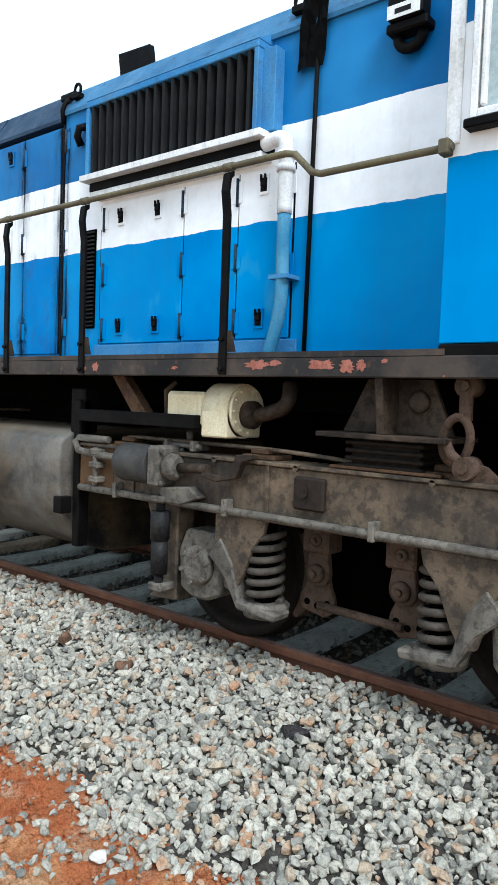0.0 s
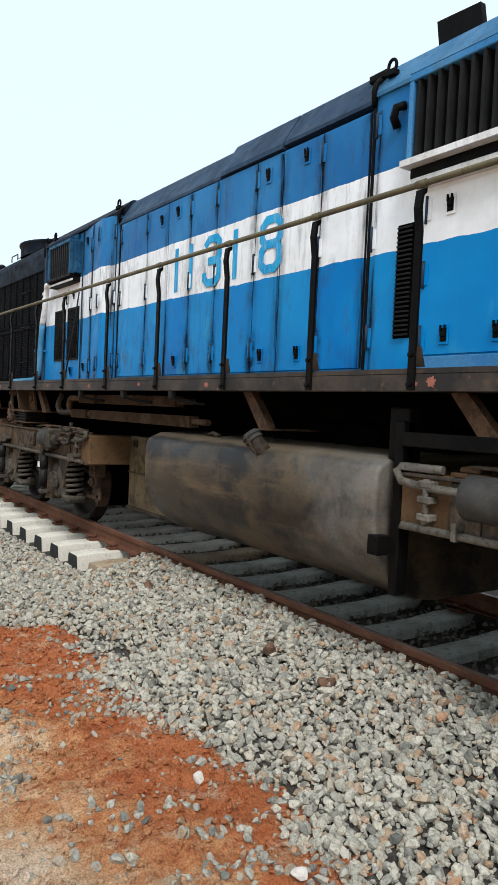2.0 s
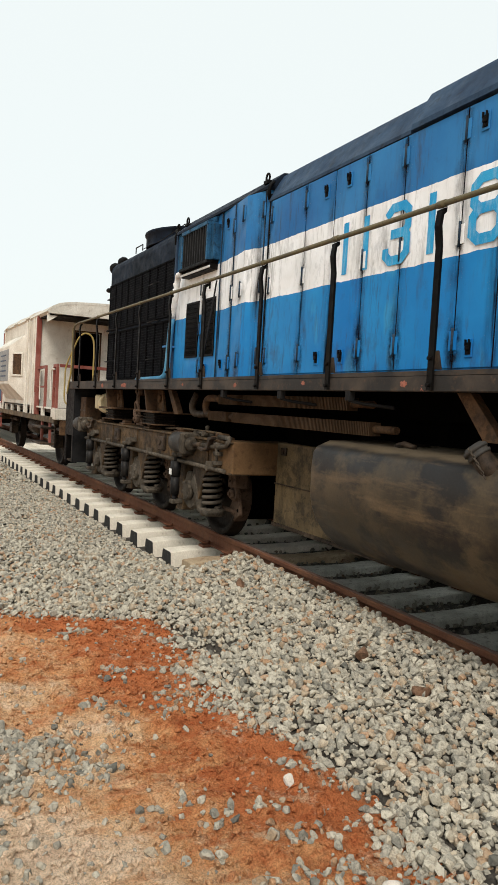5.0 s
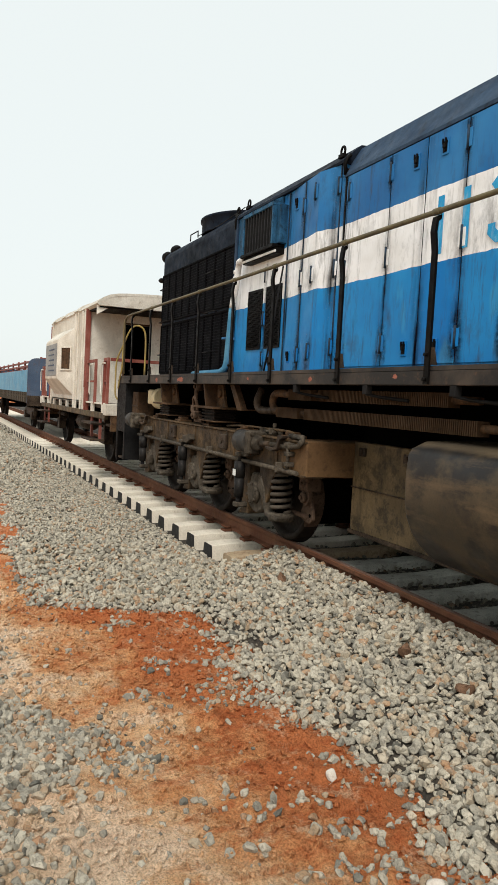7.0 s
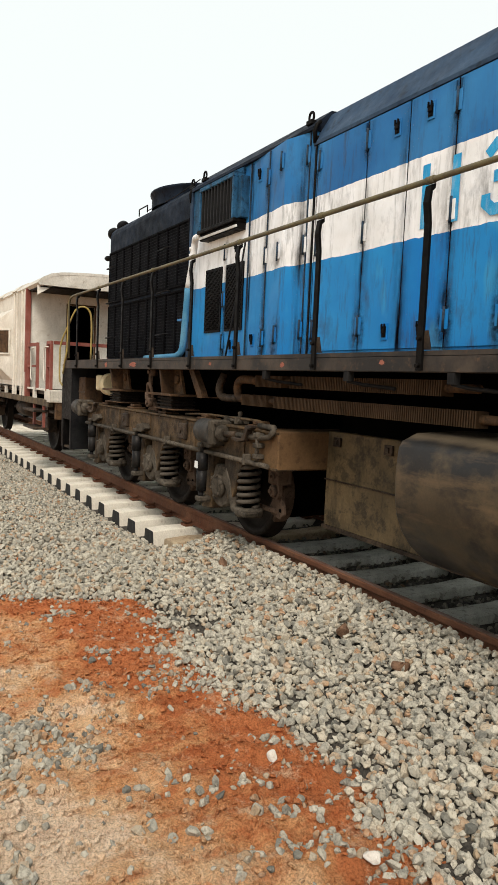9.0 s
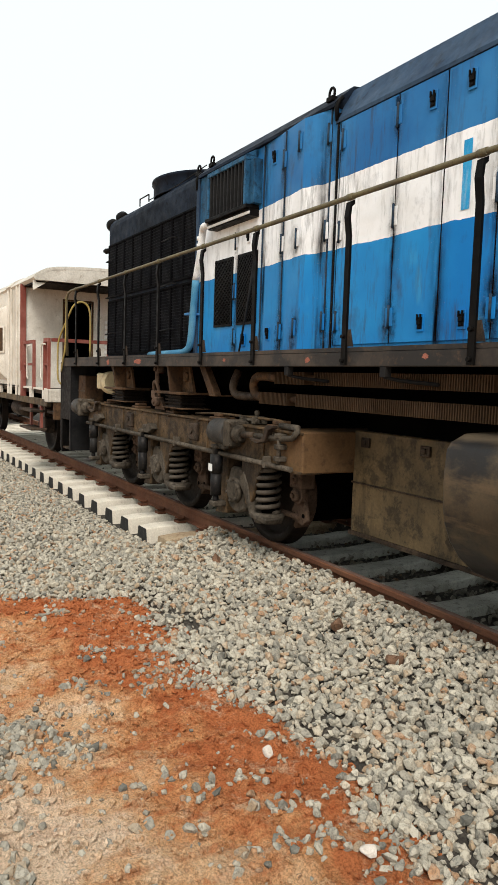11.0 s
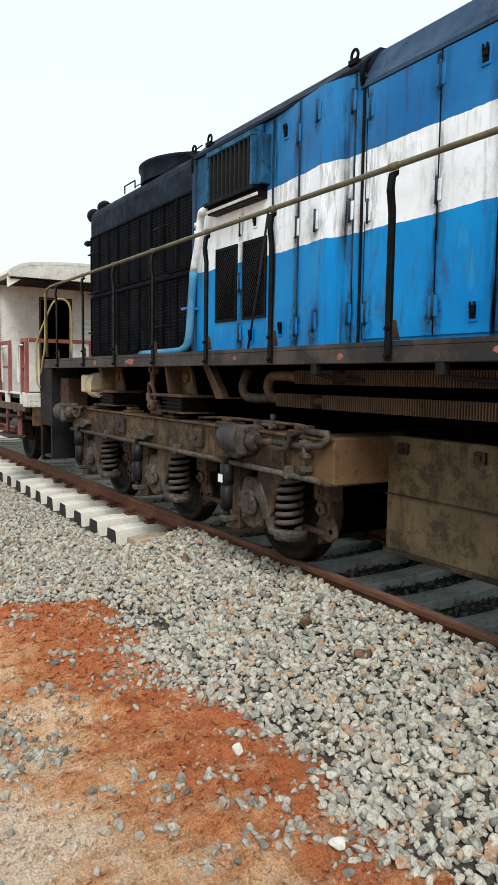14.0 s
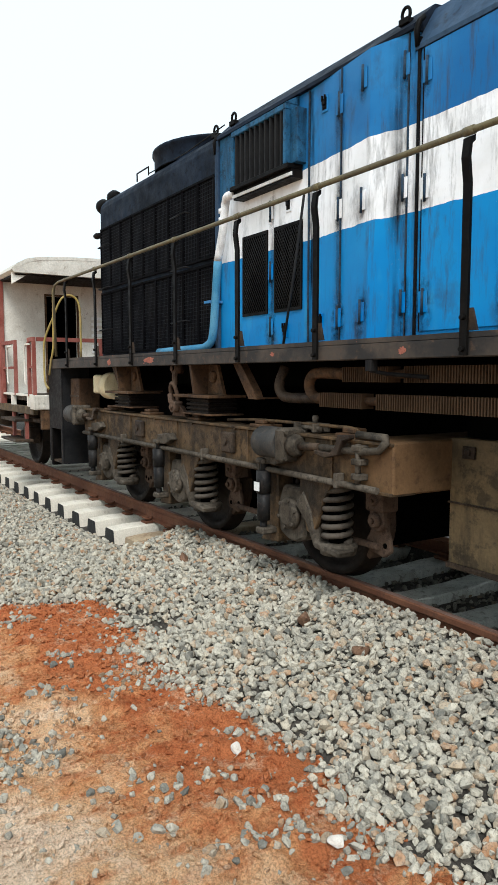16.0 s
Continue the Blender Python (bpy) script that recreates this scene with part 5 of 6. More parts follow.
    for k in range(12):
        a = 2 * math.pi * k / 12
        tube(bm, [(-2.735, -1.14 + 0.135 * math.cos(a), 1.49 + 0.135 * math.sin(a)), (-2.722, -1.14 + 0.135 * math.cos(a), 1.49 + 0.135 * math.sin(a))], 0.010, 6)
    part("flange", bm, M["cream"], blower)
    bm = B()
    tube(bm, [(-2.735, -1.14, 1.47), (-2.68, -1.14, 1.47), (-2.66, -1.14, 1.47)], [0.085, 0.085, 0.05], 16)
    tube(bm, bend([(-2.66, -1.14, 1.47), (-2.58, -1.16, 1.48), (-2.46, -1.16, 1.52), (-2.42, -1.15, 1.58), (-2.44, -1.12, 1.66)]), 0.045, 12)
    part("blower_outlet", bm, M["grime"], blower)
    part("blower_hose", tube(B(), [(-3.30, -1.2, 1.44), (-3.34, -1.24, 1.46), (-3.35, -1.24, 1.6), (-3.30, -1.2, 1.66)], 0.018, 7), M["grime"], blower)
    # second blower over the far bogie
    bm = B()
    box(bm, -14.80, -14.52, -1.25, -0.98, 1.36, 1.60, 0.02)
    tube(bm, [(-14.52, -1.12, 1.46), (-14.28, -1.12, 1.46)], 0.17, 24)
    part("blower", bm, M["cream"], loco, "cream-painted blower unit")


def bracket_pack(loco, x):
    """A flared body bracket over a rubber pack on the bogie frame."""
    bm = B()
    prism(bm, [(x - 0.16, 1.69), (x + 0.20, 1.69), (x + 0.32, 1.415), (x - 0.30, 1.415)], "y", -1.22, -1.19)
    prism(bm, [(-1.40, 1.69), (-1.20, 1.69), (-1.20, 1.415), (-1.36, 1.415)], "x", x - 0.02, x + 0.02)
    box(bm, x - 0.36, x + 0.36, -1.40, -1.0, 1.385, 1.412, 0.004)
    tube(bm, [(x + 0.14, -1.215, 1.58), (x + 0.14, -1.245, 1.58), (x + 0.14, -1.25, 1.58)], [0.055, 0.055, 0.04], 14)
    part("suspension_bracket", bm, M["grime"] if x > -5 else M["rustgrime"], loco, "flared suspension bracket")
    bm = B()
    for k in range(4):
        box(bm, x - 0.22, x + 0.22, -1.33, -1.02, 1.23 + k * 0.040, 1.253 + k * 0.040, 0.006)
        box(bm, x - 0.19, x + 0.19, -1.30, -1.04, 1.253 + k * 0.040, 1.27 + k * 0.040)
    part("rubber_pack", bm, M["wheel"], loco, "dark rubber and steel spring pack")
    part("pack_plate", box(B(), x - 0.30, x + 0.32, -1.345, -1.0, 1.222, 1.238, 0.004), M["rustgrime"], loco)


def chain_link(loco, x):
    bm = B()
    tube(bm, [(x, -1.24, 1.66), (x, -1.34, 1.66)], 0.055, 14)
    box(bm, x - 0.03, x + 0.03, -1.345, -1.30, 1.49, 1.66, 0.012)
    tube(bm, [(x, -1.345, 1.66), (x, -1.365, 1.66)], 0.026, 6)
    pts = [(x - 0.045 + 0.068 * math.cos(a) + 0.02 * math.sin(a), -1.31 - 0.03 * math.sin(a), 1.405 + 0.110 * math.sin(a)) for a in np.linspace(0, 2 * math.pi, 19)]
    tube(bm, pts, 0.022, 8, False)
    tube(bm, [(x - 0.09, -1.335, 1.40), (x - 0.05, -1.35, 1.34), (x + 0.02, -1.34, 1.28)], 0.026, 8)
    tube(bm, [(x + 0.02, -1.37, 1.28), (x + 0.02, -1.39, 1.28)], 0.026, 6)
    tube(bm, [(x + 0.02, -1.26, 1.28), (x + 0.02, -1.37, 1.28)], 0.055, 14)
    prism(bm, [(x - 0.10, 1.19), (x + 0.02, 1.31), (x + 0.10, 1.29), (x + 0.22, 1.19)], "y", -1.31, -1.27)
    part("safety_chain", bm, M["brake"], loco, "heavy rusty safety link")


def bogie(loco, end_x, dirn, axles, spring_sides, top, cylinders, label, steel, cast):
    """One side-frame bogie. dirn: the way from its inner end to its outer end."""
    x_out = end_x + dirn * 5.9
    a, b = min(end_x, x_out), max(end_x, x_out)
    bm = B()
    for s in (-1, 1):
        y0, y1 = sorted((s * 1.32, s * 1.14))
        box(bm, a, b, y0, y1, top - 0.30, top, 0.010)
        box(bm, a, b, *sorted((s * 1.345, s * 1.10)), top, top + 0.022, 0.004)
        box(bm, a, b, *sorted((s * 1.335, s * 1.12)), top - 0.322, top - 0.30, 0.004)
    fr = part("bogie_frame", bm, steel, loco, label)
    bm = B()
    w = 0.42 * dirn
    box(bm, *sorted((end_x - dirn * 0.004, end_x + w)), -1.325, 1.325, top - 0.318, top + 0.026, 0.012)
    part("end_beam", bm, M["endbeam"], fr, "brown end beam")
    for k, ax in enumerate(axles):
        s = spring_sides[k]
        for side in (-1, 1):
            y = side * 1.22
            # axle box: a cast block with a round cover and a seat for the springs
            bm = B()
            prism(bm, [(ax - 0.17, 0.36), (ax - 0.19, 0.60), (ax - 0.13, 0.74), (ax + 0.13, 0.74), (ax + 0.19, 0.60), (ax + 0.17, 0.36), (ax + 0.06, 0.31), (ax - 0.06, 0.31)], "y", *sorted((side * 1.08, side * 1.30)), 0.02)
            tube(bm, [(ax, side * 1.29, 0.53), (ax, side * 1.345, 0.53), (ax, side * 1.36, 0.53)], [0.125, 0.12, 0.08], 18)
            for q in range(6):
                t = 2 * math.pi * q / 6 + 0.3
                tube(bm, [(ax + 0.105 * math.cos(t), side * 1.33, 0.53 + 0.105 * math.sin(t)), (ax + 0.105 * math.cos(t), side * 1.365, 0.53 + 0.105 * math.sin(t))], 0.016, 6)
            part("axle_box", bm, cast, fr, "dusty cast axle box")
            bm = B()
            sx = ax + s * 0.46
            prism(bm, [(ax + s * 0.10, 0.62), (ax + s * 0.24, 0.50), (ax + s * 0.34, 0.33), (sx + s * 0.16, 0.31), (sx + s * 0.18, 0.36), (sx - s * 0.10, 0.385), (ax + s * 0.30, 0.60), (ax + s * 0.20, 0.74)], "y", *sorted((side * 1.20, side * 1.345)), 0.012)
            tube(bm, [(sx, y - side * 0.01, 0.30), (sx, y - side * 0.01, 0.365), (sx, y - side * 0.01, 0.385)], [0.13, 0.145, 0.12], 20)
            part("spring_seat", bm, cast, fr)
            bm = coil(B(), sx, y, 0.39, 0.80, 0.098, 0.022, 6.2)
            part("coil_spring", bm, M["spring"], fr, "dusty coil spring")
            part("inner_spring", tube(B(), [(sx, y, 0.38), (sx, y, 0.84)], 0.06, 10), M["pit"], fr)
            # horn guides either side of the box
            bm = B()
            prism(bm, [(ax + s * 0.15, top - 0.31), (ax + s * 0.54, top - 0.31), (ax + s * 0.52, 0.80), (ax + s * 0.44, 0.70), (ax + s * 0.37, 0.52), (ax + s * 0.31, 0.42), (ax + s * 0.24, 0.44), (ax + s * 0.15, 0.72)], "y", *sorted((side * 1.30, side * 1.335)), 0.006)
            part("horn_guide", bm, steel, fr)
            bm = B()
            prism(bm, [(ax - s * 0.20, top - 0.31), (ax - s * 0.50, top - 0.31), (ax - s * 0.40, 0.62), (ax - s * 0.36, 0.34), (ax - s * 0.46, 0.24), (ax - s * 0.20, 0.26)], "y", *sorted((side * 1.14, side * 1.30)), 0.012)
            part("horn_guide", bm, steel, fr)
            # damper
            dx = ax - s * 0.27
            bm = B()
            tube(bm, [(dx, side * 1.385, 0.44), (dx, side * 1.385, 0.66)], 0.054, 14)
            tube(bm, [(dx, side * 1.385, 0.66), (dx, side * 1.385, 0.84)], 0.062, 14)
            tube(bm, [(dx, side * 1.385, 0.36), (dx, side * 1.385, 0.44)], 0.03, 8)
            tube(bm, [(dx, side * 1.385, 0.84), (dx, side * 1.385, 0.94)], 0.03, 8)
            damper = part("damper", bm, M["damper"], fr, "dark hydraulic damper")
            bm = B()
            box(bm, dx - 0.06, dx + 0.06, *sorted((side * 1.28, side * 1.43)), 0.33, 0.385, 0.012)
            part("damper_bracket", bm, cast, damper)
            bm = B()
            box(bm, dx - 0.06, dx + 0.06, *sorted((side * 1.30, side * 1.43)), 0.895, 0.94, 0.012)
            prism(bm, [(dx, 0.90), (dx, 0.99), (dx + s * 0.25, 1.02), (dx + s * 0.34, 0.96), (dx + s * 0.18, 0.90)], "y", *sorted((side * 1.322, side * 1.40)), 0.008)
            part("damper_bracket", bm, cast, damper)
            if side == -1 and abs(ax + 10.2) < 0.3:
                part("paper_tag", box(B(), dx - 0.035, dx + 0.035, -1.455, -1.448, 0.68, 0.75), M["tag"], damper, "small white tag")
    # brake rigging: hangers and shoes beside each wheel, joined by a rod
    for k, ax in enumerate(axles):
        s = spring_sides[k]
        hx = ax + s * 0.74
        bm = B()
        box(bm, hx - 0.10, hx + 0.08, -1.12, -0.96, top - 0.50, top - 0.32, 0.012)
        hanger = part("brake_hanger", bm, M["brake"], fr, "rusty brake hanger bracket")
        bm = B()
        # the shoe hugs the tread
        inner = [(ax + s * (WHEEL_R + 0.012) * math.cos(a), 0.53 + (WHEEL_R + 0.012) * math.sin(a)) for a in np.linspace(-0.55, 0.42, 7)]
        outer = [(ax + s * (WHEEL_R + d) * math.cos(a), 0.53 + (WHEEL_R + d) * math.sin(a)) for a, d in zip(np.linspace(0.42, -0.55, 7), (0.05, 0.085, 0.10, 0.105, 0.10, 0.085, 0.05))]
        prism(bm, inner + outer, "y", -0.945, -0.80, 0.006)
        part("brake_shoe", bm, M["brake"], hanger, "rusty curved brake shoe")
        bm = B()
        # pear-shaped link with two bosses
        up = [(hx + 0.055 * math.cos(a), top - 0.42 + 0.055 * math.sin(a)) for a in np.linspace(0.0, math.pi, 7)]
        down = [(hx + 0.082 * math.cos(a), 0.58 + 0.082 * math.sin(a)) for a in np.linspace(math.pi, 2 * math.pi, 8)]
        prism(bm, up + down, "y", -1.10, -1.055, 0.006)
        for z, r in ((top - 0.42, 0.038), (0.58, 0.055)):
            tube(bm, [(hx, -1.09, z), (hx, -1.13, z), (hx, -1.14, z)], [r, r, r * 0.7], 14)
            tube(bm, [(hx, -1.14, z), (hx, -1.16, z)], r * 0.4, 6)
        part("brake_link", bm, M["brake"], hanger)
        bm = B()
        prism(bm, [(hx - s * 0.13, 0.34), (hx - s * 0.15, 0.42), (hx - s * 0.05, 0.60), (hx + s * 0.05, 0.60), (hx + s * 0.06, 0.50), (hx + s * 0.09, 0.44), (hx + s * 0.10, 0.36), (hx + s * 0.03, 0.31)], "y", -1.055, -1.015, 0.008)
        part("brake_lever", bm, M["brake"], hanger)
        # Black discs painted as the shade inside the pin holes.
        hole = part("pin_hole", tube(B(), [(hx - s * 0.09, -1.050, 0.39), (hx - s * 0.09, -1.059, 0.39)], 0.020, 10), M["pit"], hanger)
        same_part(hole, hanger, pose(s * 0.07, 0, -0.015)), same_part(hole, hanger, pose(s * 0.14, 0, 0.01))
    x0, x1 = axles[0] + spring_sides[0] * 0.74, axles[1] + spring_sides[1] * 0.74
    part("brake_rod", tube(B(), [(x0, -1.07, 0.385), (x1, -1.07, 0.375)], 0.026, 8), M["brake"], fr)
    # pipes along the side
    mid = (a + b) / 2
    bm = tube(B(), [(a + 0.1, -1.365, top - 0.29), (mid, -1.365, top - 0.285), (b - 0.1, -1.365, top - 0.29)], 0.024, 8)
    for k in range(6):
        x = a + 0.5 + k * (b - a - 1.0) / 5
        box(bm, x - 0.018, x + 0.018, -1.395, -1.32, top - 0.322, top - 0.22, 0.005)
    part("brake_pipe", bm, cast, fr)
    x = end_x
    bm = tube(B(), [(x + dirn * 0.9, -1.37, top - 0.06), (x + dirn * 0.25, -1.37, top - 0.05), (x + dirn * 0.08, -1.37, top - 0.03), (x + dirn * 0.03, -1.36, top + 0.03), (x + dirn * 0.05, -1.34, top + 0.055), (x + dirn * 0.35, -1.32, top + 0.055)], 0.026, 8)
    for z in (top - 0.22, top - 0.12, top - 0.03):
        box(bm, x + dirn * 0.28 - 0.05, x + dirn * 0.28 + 0.05, -1.40, -1.32, z - 0.022, z + 0.022, 0.008)
    tube(bm, [(x + dirn * 0.28, -1.375, top - 0.26), (x + dirn * 0.28, -1.375, top)], 0.02, 8)
    part("pipe_union", bm, cast, fr)
    for cx in cylinders:
        bm = B()
        tube(bm, [(cx - 0.28, -1.36, top - 0.07), (cx - 0.26, -1.36, top - 0.07), (cx + 0.05, -1.36, top - 0.07)], [0.10, 0.125, 0.125], 22)
        cyl = part("brake_cylinder", bm, M["cyl"], fr, "dark brake cylinder")
        bm = B()
        box(bm, cx + 0.05, cx + 0.15, -1.47, -1.22, top - 0.20, top + 0.06, 0.02)
        tube(bm, [(cx + 0.15, -1.36, top - 0.07), (cx + 0.21, -1.36, top - 0.07), (cx + 0.24, -1.36, top - 0.07)], [0.085, 0.085, 0.06], 16)
        for dz in (-0.10, 0.10):
            for dy in (-0.09, 0.09):
                tube(bm, [(cx + 0.15, -1.35 + dy, top - 0.07 + dz), (cx + 0.17, -1.35 + dy, top - 0.07 + dz)], 0.014, 6)
        part("cylinder_head", bm, cast, cyl)
        bm = B()
        tube(bm, [(cx + 0.24, -1.36, top - 0.07), (cx + 0.50, -1.38, top - 0.055)], 0.030, 8)
        prism(bm, [(cx + 0.48, top - 0.075), (cx + 0.66, top - 0.08), (cx + 0.72, top - 0.02), (cx + 0.74, top + 0.05), (cx + 0.86, top + 0.055), (cx + 0.86, top + 0.03), (cx + 0.79, top + 0.01), (cx + 0.74, top - 0.09), (cx + 0.60, top - 0.12), (cx + 0.48, top - 0.10)], "y", -1.42, -1.36, 0.006)
        part("push_rod", bm, M["grime"], cyl)
    # things on the top flange
    for k in range(5):
        x = end_x + dirn * (0.5 + k * 1.15)
        bm = B()
        box(bm, x - 0.12, x + 0.12, -1.30, -1.12, top + 0.022, top + 0.05, 0.006)
        box(bm, x - 0.08, x + 0.05, -1.27, -1.15, top + 0.05, top + 0.085, 0.008)
        part("top_fitting", bm, M["rustgrime"], fr)
    for k in range(2):
        bm = B()
        x = end_x + dirn * (2.05 + k * 1.95)
        box(bm, x - 0.10, x + 0.10, -1.36, -1.318, top - 0.22, top - 0.04, 0.012)
        tube(bm, [(x - 0.03, -1.36, top - 0.12), (x - 0.03, -1.372, top - 0.12)], 0.035, 10)
        part("frame_boss", bm, M["grime"], fr)
    # rods and valves lying along the top of the near frame
    bm = tube(B(), bend([(end_x + dirn * 0.42, -1.24, top + 0.05), (end_x + dirn * 0.5, -1.24, top + 0.085), (end_x + dirn * 0.9, -1.24, top + 0.085), (end_x + dirn * 1.7, -1.22, top + 0.08), (end_x + dirn * 2.3, -1.20, top + 0.05)]), 0.013, 8)
    part("top_rod", bm, steel, fr)
    bm = B()
    x = end_x + dirn * 1.0
    box(bm, x - 0.13, x + 0.13, -1.20, -1.14, top + 0.03, top + 0.095, 0.006)
    box(bm, x - 0.13, x - 0.10, -1.30, -1.201, top + 0.03, top + 0.095, 0.006)
    box(bm, x + 0.10, x + 0.13, -1.30, -1.201, top + 0.03, top + 0.095, 0.006)
    tube(bm, [(x - 0.16, -1.26, top + 0.062), (x + 0.16, -1.26, top + 0.062)], 0.016, 8)
    tube(bm, [(x - 0.02, -1.17, top + 0.09), (x - 0.02, -1.17, top + 0.14), (x - 0.02, -1.17, top + 0.15)], [0.022, 0.026, 0.014], 10)
    part("slack_adjuster", bm, cast, fr, "grimy clevis and adjuster")
    for k, d in enumerate((1.35, 1.95, 2.75, 3.6)):
        x = end_x + dirn * d
        bm = tube(B(), [(x, -1.33, top + 0.0), (x, -1.345, top + 0.0)], 0.018, 6)
        part("frame_bolt", bm, steel, fr)
    bm = B()
    for d in (0.62, 1.75, 3.1, 4.3):
        x = end_x + dirn * d
        prism(bm, [(x - 0.012, top - 0.30), (x + 0.012, top - 0.30), (x + 0.012, top), (x - 0.012, top)], "y", -1.332, -1.321)
    tagged(part("web_stiffener", bm, steel, fr), kind="stuff")
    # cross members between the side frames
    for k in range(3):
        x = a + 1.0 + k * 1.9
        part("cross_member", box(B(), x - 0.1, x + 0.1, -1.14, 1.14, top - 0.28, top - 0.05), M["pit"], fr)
    return fr


def wheel_mesh():
    """A pair of wheels on an axle, centred on it."""
    bm = B()
    seg = 44
    for s in (-1, 1):
        prof = [(0.10, 0.74), (0.10, 0.90), (0.16, 0.885), (0.20, 0.85), (0.40, 0.835), (0.45, 0.865), (0.46, 0.912), (WHEEL_R - 0.006, 0.915), (WHEEL_R, 0.905), (WHEEL_R + 0.002, 0.80), (WHEEL_R + 0.028, 0.785),
                (WHEEL_R + 0.028, 0.775), (WHEEL_R + 0.01, 0.76), (0.46, 0.76), (0.42, 0.79), (0.20, 0.79), (0.16, 0.74)]
        rows = [[bm.verts.new((r * math.cos(2 * math.pi * k / seg), s * y, r * math.sin(2 * math.pi * k / seg))) for k in range(seg)] for r, y in prof]
        for p, q in zip(rows, rows[1:] + rows[:1]):
            for k in range(seg):
                f = bm.faces.new((p[k], p[(k + 1) % seg], q[(k + 1) % seg], q[k]))
                f.smooth = True
    tube(bm, [(0, -1.15, 0), (0, 1.15, 0)], 0.085, 14)
    bmesh.ops.recalc_face_normals(bm, faces=bm.faces)
    return bm


def wheelset(parent, x, first=[]):
    if not first:
        first.append(mesh_of("wheelset", wheel_mesh(), M["wheel"]))
    w = new("wheelset", first[0])
    w.parent = parent
    w.matrix_basis = pose(x, 0, WHEEL_R)
    ROLLING.append((w, x))
    return w


ROLLING = []


def cab(loco):
    """The driver's cab, wider than the hood."""
    y = SILL_Y + 0.015
    bm = B()
    prism(bm, [(y, 1.85), (y, 3.55), (-1.15, 3.95), (-0.5, 4.12), (0.5, 4.12), (1.15, 3.95), (-y, 3.55), (-y, 1.85)], "x", -1.395, 0.35, 0.004)
    part("cab_shell", bm, M["cab"], loco, "blue cab with a white band")
    bm = box(B(), -1.41, -1.34, y - 0.012, y + 0.08, 2.74, 3.45, 0.004)
    part("corner_panel", bm, M["white"], loco, "white cab corner panel")
    # side window with its thick frame, standing out
    bm = B()
    for x0, x1, z0, z1 in ((-1.285, -1.25, 2.82, 3.60), (-0.30, -0.235, 2.82, 3.60), (-1.25, -0.30, 2.82, 2.86), (-1.25, -0.30, 3.54, 3.60), (-0.80, -0.75, 2.86, 3.54), (-1.238, -1.215, 2.87, 3.53)):
        box(bm, x0, x1, y - 0.05, y + 0.0, z0, z1, 0.006)
    win = part("window_frame", bm, M["white"], loco, "white sliding window frame")
    for x0, x1 in ((-1.25, -0.80), (-0.75, -0.30)):
        part("pane", box(B(), x0, x1, y - 0.022, y - 0.016, 2.86, 3.54), M["glass"], win, "dusty window pane")
    part("window_sill", box(B(), -1.30, -0.2, y - 0.075, y, 2.775, 2.816, 0.006), M["black"], win)
    part("cab_skirt", box(B(), -1.395, 0.35, y - 0.004, y + 0.05, 1.72, 1.846, 0.006), M["black"], loco)
    bm = B()
    prism(bm, [(-0.95, 1.82), (-0.95, 3.4), (-0.7, 3.62), (0.7, 3.62), (0.95, 3.4), (0.95, 1.82)], "x", 0.352, 1.45, 0.01)
    part("short_hood", bm, M["hood"], loco)
    # tall bay between hood and cab: lamp, canvas flap, cable
    bm = B()
    box(bm, -1.97, -1.73, HOOD_Y - 0.11, HOOD_Y, 3.545, 3.60, 0.01)
    box(bm, -1.955, -1.75, HOOD_Y - 0.13, HOOD_Y - 0.02, 3.60, 3.74, 0.012)
    lamp = part("lamp_box", bm, M["black"], loco, "lamp box with a white plate")
    part("lamp_plate", box(B(), -1.95, -1.76, HOOD_Y - 0.135, HOOD_Y - 0.131, 3.605, 3.675), M["tag"], lamp)
    part("lettering_bar", box(B(), -1.905, -1.81, HOOD_Y - 0.1365, HOOD_Y - 0.1352, 3.625, 3.652), M["louvre"], lamp)
    pts = [(-1.85 + 0.075 * math.cos(a), HOOD_Y - 0.05, 3.545 + 0.075 * math.sin(a)) for a in np.linspace(math.pi, 2 * math.pi, 9)]
    part("lamp_hood", tube(B(), pts, 0.03, 8), M["black"], lamp)
    bm = B()
    grid = [[bm.verts.new((-2.56 + 0.19 * i / 4 - 0.012 * j, HOOD_Y - 0.035 - 0.02 * math.sin(i * 1.7 + j), 3.97 - 0.085 * j)) for i in range(5)] for j in range(6)]
    for p, q in zip(grid, grid[1:]):
        for k in range(4):
            bm.faces.new((p[k], p[k + 1], q[k + 1], q[k]))
    bmesh.ops.solidify(bm, geom=bm.faces[:], thickness=0.015)
    part("canvas_flap", bm, M["black"], loco, "ragged dark canvas flap")
    part("cable", tube(B(), [(-2.47, HOOD_Y - 0.02, 3.6), (-2.475, HOOD_Y - 0.02, 3.0), (-2.485, HOOD_Y - 0.02, 1.84)], 0.014, 8), M["black"], loco, "black upright cable")
    # drain pipes: white above, blue below
    yp = HOOD_Y - 0.09
    for x, turn, z1 in ((-2.62, 1, 3.20), (-12.02, 1, 3.30)):
        lean = 0.0 if x > -5 else 0.27
        if x > -5:
            head = [(x - 0.18, GRILLE_Y + 0.06, z1 - 0.06), (x - 0.06, yp, z1 - 0.05), (x - 0.01, yp, z1 - 0.08), (x, yp, z1 - 0.16), (x, yp, z1 - 0.3), (x, yp, 2.69)]
        else:
            head = [(x + 0.46, GRILLE_Y + 0.05, z1 - 0.045), (x + 0.36, yp - 0.02, z1 - 0.05), (x + 0.29, yp, z1 - 0.09), (x + 0.265, yp, z1 - 0.18), (x + 0.24, yp, z1 - 0.32), (x + 0.135, yp, 2.69)]
